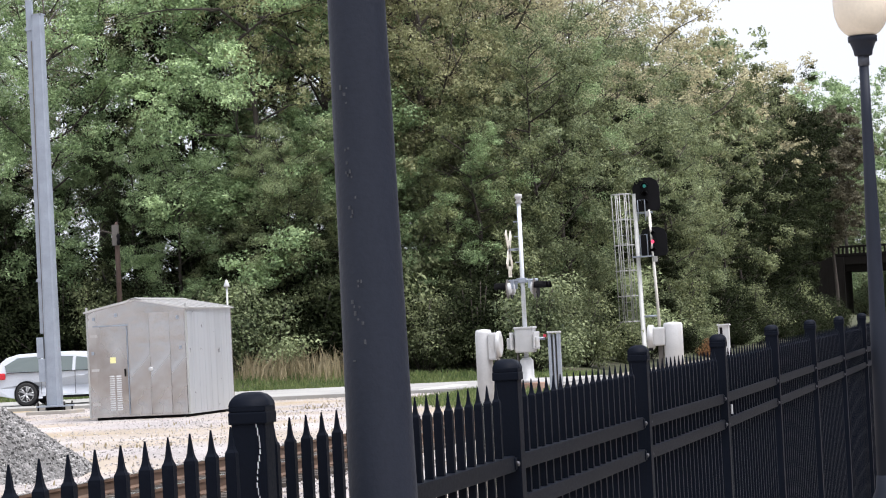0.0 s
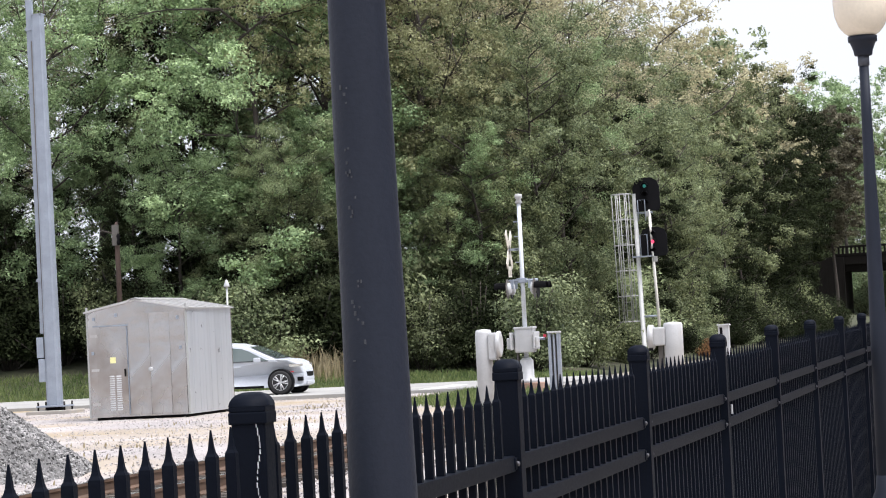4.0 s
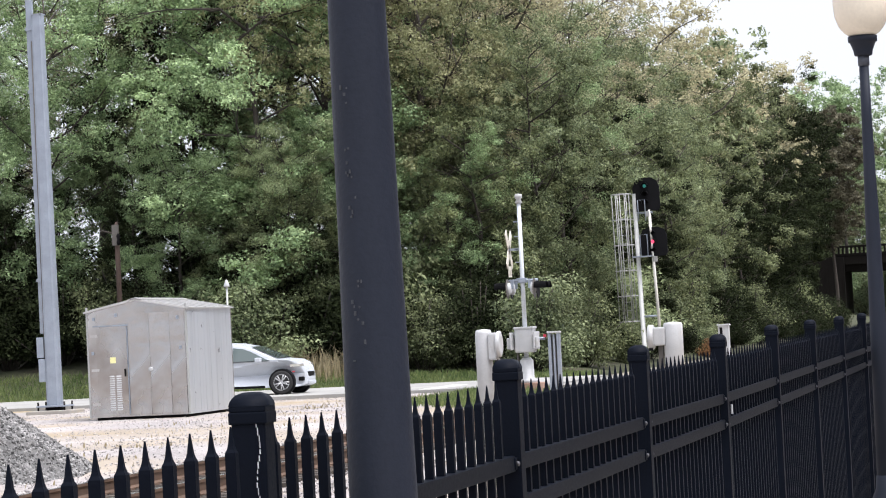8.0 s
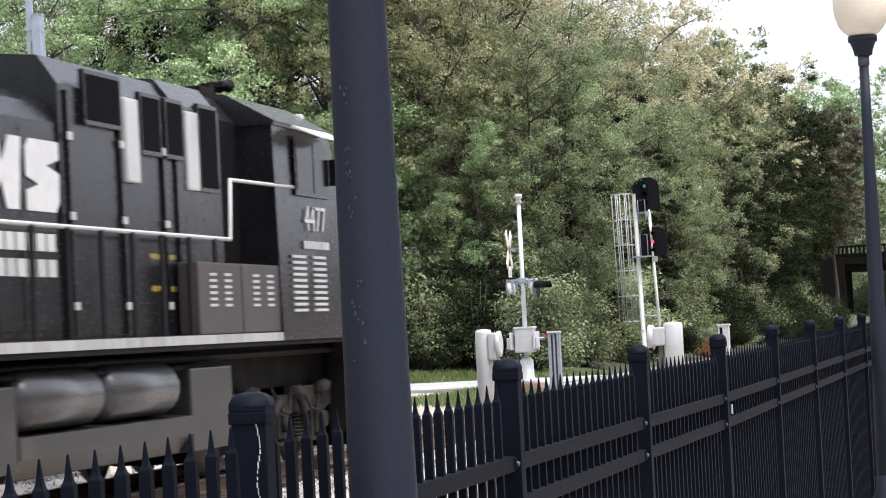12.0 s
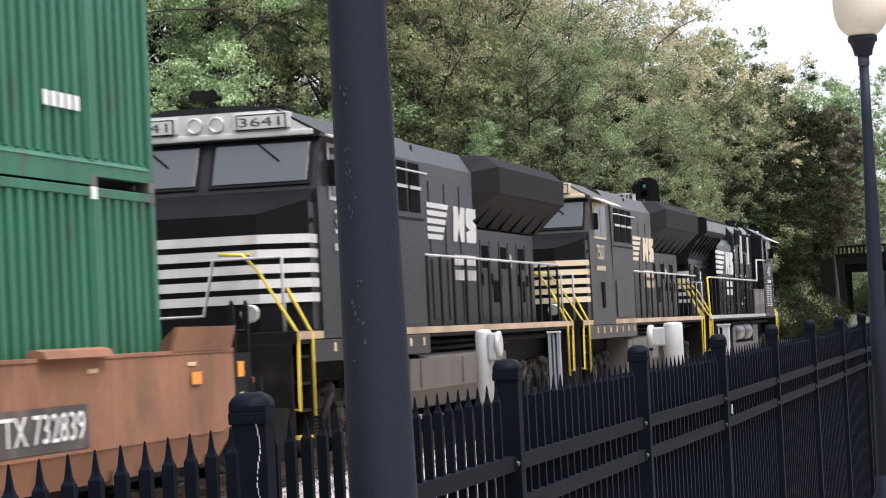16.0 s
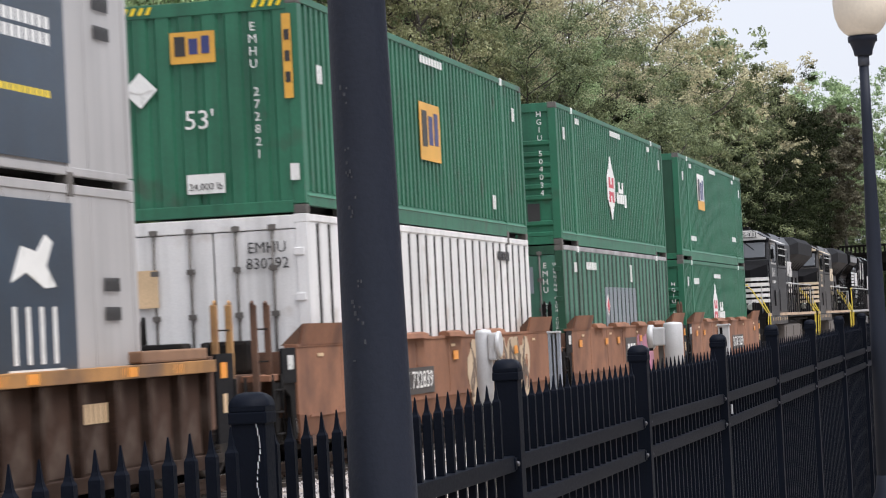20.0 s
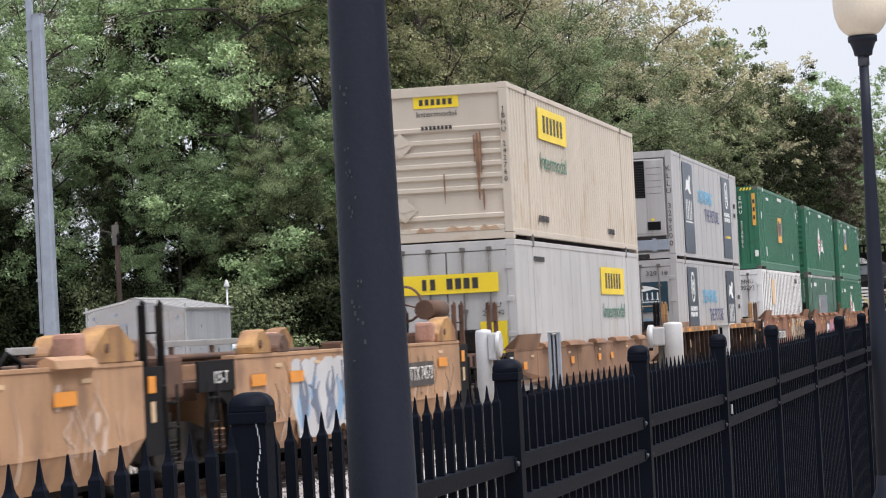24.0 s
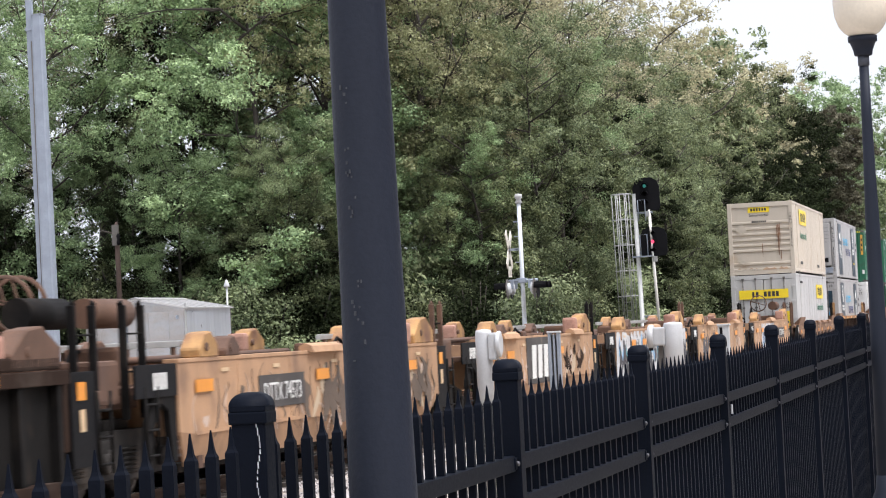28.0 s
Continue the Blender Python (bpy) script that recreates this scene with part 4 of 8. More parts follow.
        part("control_box", B(-0.06, -0.036, -0.95, -0.6, 0.78, 1.0, bev=0.01), M_BLACK, unit)
        part("frame_beam", B(-0.02, 0.10, -w / 2, w / 2, 0.24, 0.52, bev=0.02), M_GALV, c)
        for yy in (-0.75, 0, 0.75):
            part("brace", B(-0.03, -0.021, yy - 0.05, yy + 0.05, 0.2, 0.56), M_GALV, c)
    return rides(c, x, TRACK_Y, z)


ZL, ZU = 0.36, 3.256


def hub_mark(c, x, z):
    """A tall white stepped badge with red strokes and white letter blocks beside it."""
    w, h = 1.15, 1.2
    half = [(0.0, 0.60), (0.07, 0.57), (0.11, 0.48), (0.19, 0.44), (0.22, 0.36), (0.34, 0.33), (0.39, 0.26), (0.50, 0.22)]
    top = [(a * w, b * h) for a, b in half]
    low = [(a * w, -b * h) for a, b in half[::-1]]
    right = top + low
    decal(c, "badge", right[::-1] + [(-a, b) for a, b in right[1:-1]], x, z, D_WHITE)
    for dx, dz, ww, hh in ((-0.21, 0.10, 0.13, 0.20), (0.21, 0.10, 0.13, 0.20), (-0.21, -0.17, 0.13, 0.20), (0.21, -0.17, 0.13, 0.20), (0.0, 0.035, 0.16, 0.07), (0.0, -0.11, 0.16, 0.07)):
        decal(c, "badge_stroke", rect(w * ww * 1.5, h * hh), x + dx * w, z + dz * h, D_RED, lift=0.014)
    for dx, dz, ww, hh in ((1.25, 0.06, 0.22, 0.26), (1.52, -0.02, 0.32, 0.10), (1.78, 0.06, 0.22, 0.26), (0.98, -0.19, 0.28, 0.25), (1.24, -0.21, 0.14, 0.20), (1.50, -0.20, 0.30, 0.22), (1.82, -0.20, 0.24, 0.22), (2.16, -0.23, 0.28, 0.30)):
        decal(c, "badge_letter", rect(ww, hh), x + dx, z + dz, D_WHITE)


def emp_mark(c, x, z, w, h, face="near", base=None, lower=None):
    base = base or D_ORANGE
    decal(c, "logo_panel", rect(w, h), x, z, base, face)
    if lower:
        decal(c, "logo_panel", rect(w, h * 0.26), x, z - h * 0.37, lower, face, lift=0.011)
    sx = 1 if face == "near" else -1
    o = 0.05 * h
    for dx, dz, ww, hh, mm in ((-0.28, 0, 0.24, 0.62, D_BLACK), (0.02, -0.02, 0.20, 0.5, D_NAVY), (0.29, 0.02, 0.18, 0.56, D_NAVY)):
        decal(c, "logo_stroke", rect(w * ww, h * hh), x + sx * dx * w, z + o + dz * h, mm, face, lift=0.014)


def side_marks(c, material, rows):
    for x, z, w, h, n in rows:
        bars(c, x, z, w, h, n, material)


def placard(c, y, z, s, material):
    decal(c, "placard_frame", [(0, -s), (s, 0), (0, s), (-s, 0)], y, z, material, "rear", lift=0.02)
    decal(c, "placard_leaf", [(0, -s * 0.2), (s * 0.75, s * 0.05), (0, s * 0.85), (-s * 0.75, s * 0.05)], y, z, material, "rear", lift=0.03)


GREEN_SMALL = [(0.85, 2.3, 0.25, 0.25, 2), (15.4, 2.35, 0.25, 0.25, 2), (2.6, 2.65, 0.5, 0.12, 3), (13.5, 2.65, 0.5, 0.12, 3), (2.7, 0.62, 1.2, 0.13, 7), (13.3, 0.82, 1.1, 0.15, 5), (8.0, 2.72, 1.5, 0.12, 8)]


def build_containers():
    # first stack
    a = container("shipping_container", "green ribbed 53-foot container with a white and orange logo", M_GREEN, M_GREEN, 74.56, ZU, rear="flat_green")
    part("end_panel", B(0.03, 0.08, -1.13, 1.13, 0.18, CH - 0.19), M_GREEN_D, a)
    emp_mark(a, 4.9, 2.0, 1.55, 1.02, base=D_WHITE, lower=D_ORANGE)
    side_marks(a, D_WHITE, GREEN_SMALL)
    words(a, "643093", -0.70, 2.08, 0.20, D_WHITE, "rear", vertical=True)
    words(a, "EMHU", -0.51, 2.22, 0.20, D_WHITE, "rear", vertical=True)
    for k in range(4):
        bars(a, -0.42 - 0.105 * k, 0.75 - 0.03 * k, 0.075, 0.58, 9, D_WHITE, "rear", vertical=True)
    b = container("shipping_container", "green ribbed 53-foot container with a white and red badge", M_GREEN, M_GREEN, 74.56, ZL, rear="horiz")
    hub_mark(b, 7.22, 1.54)
    side_marks(b, D_WHITE, [(2.8, 2.32, 1.2, 0.17, 6), (8.0, 2.5, 1.7, 0.12, 8), (0.9, 2.3, 0.25, 0.25, 2), (15.3, 0.6, 0.3, 0.3, 2), (2.1, 0.55, 0.3, 0.2, 2)])
    words(b, "HGIU 505263", -1.0, 1.45, 0.155, D_WHITE, "rear", vertical=True)
    # second stack
    a = container("shipping_container", "green ribbed 53-foot container with a large white and red badge", M_GREEN, M_GREEN, 55.08, ZU, rear="horiz")
    hub_mark(a, 7.02, 1.42)
    side_marks(a, D_WHITE, GREEN_SMALL[:4] + [(8.0, 2.68, 1.6, 0.12, 8)])
    words(a, "HGIU 504034", -0.95, 1.85, 0.16, D_WHITE, "rear", vertical=True)
    words(a, "CUBE", -0.21, 1.85, 0.10, D_WHITE, "rear", lift=0.002)
    decal(a, "data_board", rect(0.25, 0.36), -0.75, 0.67, D_BLACK, "rear", lift=-0.02)
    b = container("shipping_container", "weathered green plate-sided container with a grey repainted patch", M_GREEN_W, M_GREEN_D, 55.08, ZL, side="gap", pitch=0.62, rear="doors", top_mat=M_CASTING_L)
    for k in range(8):
        decal(b, "repainted_patch", rect(0.44, 1.06), 5.62 + 0.6089 * k, 1.53, D_GREY, lift=0.002)
    decal(b, "diamond", [(0, -0.24), (0.24, 0), (0, 0.24), (-0.24, 0)], 5.7, 1.65, D_WHITE, lift=0.012)
    decal(b, "diamond", [(0, -0.17), (0.17, 0), (0, 0.17), (-0.17, 0)], 5.7, 1.65, D_RED, lift=0.016)
    side_marks(b, D_WHITE, [(1.5, 2.45, 0.35, 0.2, 3), (3.6, 2.5, 1.4, 0.16, 6), (0.7, 0.9, 0.3, 0.25, 2), (9.5, 2.4, 0.3, 0.4, 2)])
    words(b, "EMHU 245", -0.92, 1.90, 0.165, D_WHITE, "rear", vertical=True, lift=0.0)
    words(b, "WARNING HIGH CUBE", -1.12, 1.82, 0.085, D_WHITE, "rear", vertical=True, lift=0.012)
    decal(b, "repainted_patch", rect(0.44, 0.54), -0.45, 2.2, D_GREY, "rear", lift=-0.014)
    # third stack
    a = container("shipping_container", "green ribbed 53-foot container with an orange and navy logo", M_GREEN, M_GREEN, 35.09, ZU, rear="corr_v")
    emp_mark(a, 7.9, 1.53, 1.5, 0.92)
    side_marks(a, D_WHITE, [(1.0, 1.9, 0.3, 0.25, 2), (15.2, 2.3, 0.25, 0.25, 2), (8.2, 2.68, 1.7, 0.12, 8), (13.0, 0.6, 0.3, 0.25, 2), (2.4, 0.65, 0.3, 0.3, 2), (3.4, 2.55, 0.9, 0.1, 6)])
    emp_mark(a, 0.15, 2.28, 0.62, 0.42, "rear")
    words(a, "53'", 0.10, 1.30, 0.36, D_WHITE, "rear")
    words(a, "EMHU", -0.68, 2.25, 0.165, D_WHITE, "rear", vertical=True)
    words(a, "272821", -0.70, 1.22, 0.165, D_WHITE, "rear", vertical=True)
    placard(a, 0.90, 1.75, 0.24, D_WHITE)
    decal(a, "weight_label", rect(0.52, 0.26), 0.05, 0.46, D_WHITE, "rear")
    words(a, "24,000 lb", 0.05, 0.42, 0.13, D_BLACK, "rear", width=0.46, lift=0.016)
    decal(a, "label", rect(0.12, 0.22), -1.18, 0.55, D_WHITE, "rear", lift=0.025)
    decal(a, "warning_strip", rect(0.12, 1.12), -1.15, 2.08, D_ORANGE, "rear", lift=0.025)
    for k, hh in ((0, 0.02), (1, 0.2), (2, 0.02)):
        decal(a, "warning_stroke", rect(0.07, 0.14), -1.15, 1.8 + 0.28 * k, D_BLACK, "rear", lift=0.032)
    for yy in (-0.9, 0.9):
        for k in range(4):
            part("hazard_stripe", plate([(-0.05, -0.05), (0.0, -0.05), (0.05, 0.05), (0.0, 0.05)]), D_YELLOW, a, m=upright(-0.004, yy + 0.11 * k - 0.16, CH - 0.09, "rear"))
    b = container("shipping_container", "white plate-sided container with dark panel gaps and tan labels", M_BOXWHITE, M_BOXWHITE, 35.09, ZL, side="gap", pitch=0.60, rear="doors")
    decal(b, "label", rect(1.15, 0.9), 4.1, 2.12, D_TAN)
    words(b, "EMHU\n830292", -0.74, 2.36, 0.21, D_BLACK, "rear", width=0.58)
    decal(b, "label", rect(0.50, 0.5), 1.02, 2.0, D_TAN, "rear", lift=0.03)
    side_marks(b, D_BLACK, [(13.6, 2.55, 1.1, 0.16, 6)])
    # fourth stack: refrigerated containers
    for k, (z, rear) in enumerate(((ZU, "reefer"), (ZL, "doors"))):
        c = container("refrigerated_container", "white refrigerated container with slate banners and blue lettering" if k == 0 else "white insulated container with slate banners and barred doors", M_REEFER, M_REEFER, 11.85, z, side="flat", rear=rear)
        decal(c, "banner", rect(2.3, 2.5 if k == 0 else 1.9), 13.0, 1.45 if k == 0 else 1.75, D_SLATE)
        decal(c, "banner", rect(2.2, 2.5 if k == 0 else 1.9), 3.35, 1.45 if k == 0 else 1.75, D_SLATE)
        words(c, "DELIVERING", 7.4, 1.85 if k == 0 else 1.88, 0.52, D_BLUE, width=3.4)
        words(c, "THE FUTURE", 8.9, 1.35 if k == 0 else 1.34, 0.52, D_NAVY, width=3.5)
        ring_x, horse_x = (13.0, 3.35) if k == 0 else (3.35, 13.0)
        bm = bmesh.new()
        for q in range(24):
            a0, a1 = 2 * math.pi * q / 24, 2 * math.pi * (q + 1) / 24
            prism(bm, [(0.42 * math.cos(a0), 0.42 * math.sin(a0)), (0.42 * math.cos(a1), 0.42 * math.sin(a1)), (0.35 * math.cos(a1), 0.35 * math.sin(a1)), (0.35 * math.cos(a0), 0.35 * math.sin(a0))], "z", -0.003, 0.003)
        part("ring_mark", bm, D_WHITE, c, m=upright(ring_x, YN - 0.014, 2.15, "near"))
        for dx, dz, ww, hh in ((-0.12, 0, 0.1, 0.4), (0.02, 0.1, 0.2, 0.07), (0.02, -0.06, 0.16, 0.07), (0.16, 0, 0.07, 0.4)):
            decal(c, "ring_letter", rect(ww, hh), ring_x + dx, 2.15 + dz, D_WHITE, lift=0.014)
        for q in range(2):
            bars(c, ring_x, 1.55 - 0.16 * q, 1.5, 0.12, 8, D_WHITE)
        decal(c, "running_animal_mark", [(-0.6, -0.15), (-0.2, -0.05), (0.3, -0.2), (0.6, -0.18), (0.35, 0.02), (0.55, 0.25), (0.35, 0.32), (0.1, 0.15), (-0.3, 0.2)], horse_x, 2.05, D_WHITE, lift=0.014)
        for q in range(4):
            decal(c, "banner_letter", rect(0.10, 0.55), horse_x - 0.55 + 0.36 * q, 1.4, D_WHITE, lift=0.014)
        decal(c, "banner_rule", rect(1.5, 0.04), horse_x, 1.06, D_WHITE, lift=0.014)
        if k == 0:
            bars(c, 13.0, 0.85, 1.4, 0.07, 9, D_YELLOW)
            words(c, "KLLU 329500", -1.2, 1.4, 0.2, D_BLACK, "rear", vertical=True)
        else:
            for yy in (0.55, -0.55):
                decal(c, "door_banner", rect(0.98, 0.8), yy, 1.9, D_TEAL, "rear", lift=0.0)
                if yy > 0:
                    decal(c, "oval_mark", [(0.24 * math.cos(0.35 * q), 0.11 * math.sin(0.35 * q)) for q in range(18)], yy, 2.10, D_WHITE, "rear", lift=0.006)
                    decal(c, "oval_mark", [(0.20 * math.cos(0.35 * q), 0.085 * math.sin(0.35 * q)) for q in range(18)], yy, 2.10, D_TEAL, "rear", lift=0.010)
                    bars(c, yy, 2.10, 0.22, 0.10, 3, D_WHITE, "rear", lift=0.014)
                    bars(c, yy, 1.90, 0.62, 0.07, 10, D_WHITE, "rear")
                    bars(c, yy, 1.79, 0.40, 0.07, 7, D_WHITE, "rear")
                    bars(c, yy, 1.66, 0.5, 0.03, 12, D_TAN, "rear")
                else:
                    decal(c, "running_animal_mark", [(0.30, -0.05), (0.1, -0.02), (-0.15, -0.07), (-0.3, -0.05), (-0.15, 0.02), (-0.25, 0.09), (-0.1, 0.08), (0.1, 0.04)], yy, 2.12, D_WHITE, "rear", lift=0.006)
                    for q in range(4):
                        decal(c, "banner_letter", [(-0.05, -0.10), (0.05, -0.10), (0.05, -0.085), (0.015, -0.08), (0.015, 0.10), (-0.02, 0.10), (-0.02, -0.08), (-0.05, -0.085)], yy + 0.21 - 0.14 * q, 1.92, D_WHITE, "rear", lift=0.006)
                    bars(c, yy, 1.77, 0.5, 0.035, 11, D_WHITE, "rear")
                    bars(c, yy, 1.66, 0.45, 0.03, 11, D_TAN, "rear")
            words(c, "KLLU   329110", -0.45, 2.52, 0.17, D_BLACK, "rear", width=1.2)
            words(c, "INTERMODAL", 0.0, 1.22, 0.24, D_BLUE, "rear", width=1.9)
        side_marks(c, D_BLACK, [(15.3, 1.9, 0.5, 0.14, 4), (15.3, 1.6, 0.5, 0.14, 4)])
    # fifth stack
    a = container("shipping_container", "cream ribbed intermodal container with a yellow logo panel", M_CREAM, M_CREAM, -11.42, ZU, side="fine", pitch=0.30, rear="horiz")
    decal(a, "logo_panel", rect(3.3, 0.62), 4.75, 2.33, D_YELLOW)
    for q in range(6):
        decal(a, "logo_stroke", rect(0.22, 0.34), 3.75 + 0.4 * q, 2.33, D_BLACK, lift=0.014)
    words(a, "Intermodal", 4.7, 1.58, 0.46, D_DKGREEN, width=3.0)
    side_marks(a, D_BLACK, [(3.3, 0.45, 1.1, 0.12, 6), (12.0, 0.42, 1.0, 0.12, 4)])
    decal(a, "logo_panel", rect(0.85, 0.22), 0.05, 2.60, D_YELLOW, "rear", lift=-0.04)
    for q in range(6):
        decal(a, "logo_stroke", rect(0.07, 0.11), 0.33 - 0.11 * q, 2.60, D_BLACK, "rear", lift=-0.033)
    words(a, "Intermodal", 0.05, 2.38, 0.15, D_BLACK, "rear", width=0.75, lift=-0.044)
    bars(a, 0.05, 2.12, 0.6, 0.07, 8, D_BLACK, "rear")
    words(a, "JBHU 242760", -1.21, 1.75, 0.13, D_BLACK, "rear", vertical=True, lift=0.012)
    placard(a, 0.75, 1.82, 0.24, M_CREAM)
    placard(a, 0.72, 0.62, 0.24, M_CREAM)
    rust = surf("rust_stain", (0.20, 0.11, 0.065), 0.85, var=0.4, scale=4)
    for k, (yy, z0, z1, w) in enumerate(((-0.70, 0.75, 1.98, 0.035), (-0.76, 1.2, 2.0, 0.02), (-0.64, 1.45, 1.95, 0.018), (-0.78, 0.55, 0.95, 0.02), (-0.05, 0.7, 1.25, 0.015))):
        decal(a, "rust_stain", [(-w * 0.3, z0), (w * 0.3, z0), (w, (z0 + z1) / 2), (w * 0.6, z1), (-w * 0.8, z1), (-w, (z0 + z1) / 2)], yy, 0.0, rust, "rear", lift=0.004 + 0.001 * k)
    for k, (yy, w) in enumerate(((0.8, 0.25), (0.35, 0.2), (-0.3, 0.3), (-0.85, 0.2))):
        decal(a, "rust_stain", [(-w, 0.19), (w, 0.19), (w * 0.6, 0.27), (0.0, 0.24), (-w * 0.5, 0.30)], yy, 0.0, surf("pale_rust_stain", (0.42, 0.29, 0.19), 0.85, var=0.3, scale=4), "rear", lift=-0.009 + 0.001 * k)
    b = container("shipping_container", "white smooth-sided container with yellow logo panels and barred doors", M_WHITE_WORN, M_WHITE_WORN, -11.42, ZL, side="flat", rear="doors")
    decal(b, "logo_panel", rect(3.4, 0.6), 11.8, 2.20, D_YELLOW)
    for q in range(6):
        decal(b, "logo_stroke", rect(0.22, 0.34), 10.8 + 0.4 * q, 2.20, D_BLACK, lift=0.014)
    words(b, "Intermodal", 11.85, 1.52, 0.46, D_DKGREEN, width=3.2)
    decal(b, "logo_panel", rect(1.95, 0.36), 0.0, 2.12, D_YELLOW, "rear", lift=0.04)
    for q, w in enumerate((0.1, 0.12, 0.0, 0.14, 0.14, 0.14, 0.14)):
        if w:
            decal(b, "logo_stroke", rect(w * 0.8, 0.2), 0.42 - 0.16 * q, 2.12, D_BLACK, "rear", lift=0.047)
    words(b, "JBHU\n242340", -0.85, 1.62, 0.14, D_BLACK, "rear", width=0.4)
    decal(b, "logo_panel", rect(0.5, 0.7), -0.85, 1.05, D_YELLOW, "rear", lift=0.04)
    side_marks(b, D_BLACK, [(2.5, 2.55, 1.2, 0.1, 6)])


build_containers()
# ---- train: rolling stock ----
# soot, darkened further so the colour itself carries the under-train shade
M_IRON = surf("sooty_shaded_running_gear", (0.010, 0.0092, 0.0088), 0.8, metal=0.2, var=0.35, scale=2.5, dirt=(0.030, 0.024, 0.019), dirt_amt=0.35, dirt_scale=2, spec=0.12)
M_TRUCK = surf("dusty_truck_casting", (0.028, 0.0255, 0.0235), 0.8, metal=0.1, var=0.35, scale=2.5, dirt=(0.062, 0.050, 0.040), dirt_amt=0.4, dirt_scale=2.4, spec=0.15)
M_WHEEL = surf("worn_wheel_steel", (0.085, 0.075, 0.068), 0.5, metal=0.6, var=0.2)
M_WELL = surf("brown_well_car_paint", (0.245, 0.120, 0.072), 0.8, spec=0.2, var=0.18, scale=0.6, grain=18, streak=0.14, dirt=(0.12, 0.066, 0.048), dirt_amt=0.40, dirt_scale=0.9)
M_WELL_D = surf("dark_brown_well_car_paint", (0.030, 0.018, 0.013), 0.9, spec=0.08, var=0.35, scale=0.9, streak=0.15, dirt=(0.07, 0.052, 0.042), dirt_amt=0.55, dirt_scale=1.7)
M_BAY = surf("patched_brown_bay_paint", (0.038, 0.023, 0.017), 0.9, spec=0.08, var=0.3, scale=1.2, streak=0.12, rand=0.4, dirt=(0.12, 0.094, 0.077), dirt_amt=0.55, dirt_scale=1.3)
M_WELL_O = surf("orange_well_car_paint", (0.40, 0.236, 0.128), 0.75, var=0.16, scale=0.6, streak=0.18, dirt=(0.18, 0.105, 0.066), dirt_amt=0.42, dirt_scale=1.3)
M_WELL_J = surf("brown_orange_well_car_paint", (0.225, 0.122, 0.066), 0.75, var=0.18, scale=0.6, streak=0.18, dirt=(0.13, 0.07, 0.04), dirt_amt=0.45, dirt_scale=0.9)
M_YELLOW_CHORD = surf("ochre_chord_paint", (0.33, 0.165, 0.050), 0.75, var=0.2, streak=0.2, dirt=(0.10, 0.062, 0.042), dirt_amt=0.7, dirt_scale=1.1)
M_GUIDE = surf("ochre_guide_paint", (0.37, 0.205, 0.075), 0.75, var=0.25, scale=2, streak=0.3, dirt=(0.14, 0.065, 0.04), dirt_amt=0.7, dirt_scale=2.2)
M_RUST = surf("rusted_steel", (0.10, 0.052, 0.031), 0.85, var=0.3, scale=2, dirt=(0.07, 0.04, 0.03), dirt_amt=0.4)
M_STEEL_TOP = surf("worn_steel_edge", (0.42, 0.41, 0.39), 0.55, metal=0.5, var=0.2)
M_REFLECT = surf("amber_reflector", (0.72, 0.27, 0.02), 0.4, var=0.1)
WHEELS = []  # (wheelset, radius, place on its car along the track, car origin, facing)


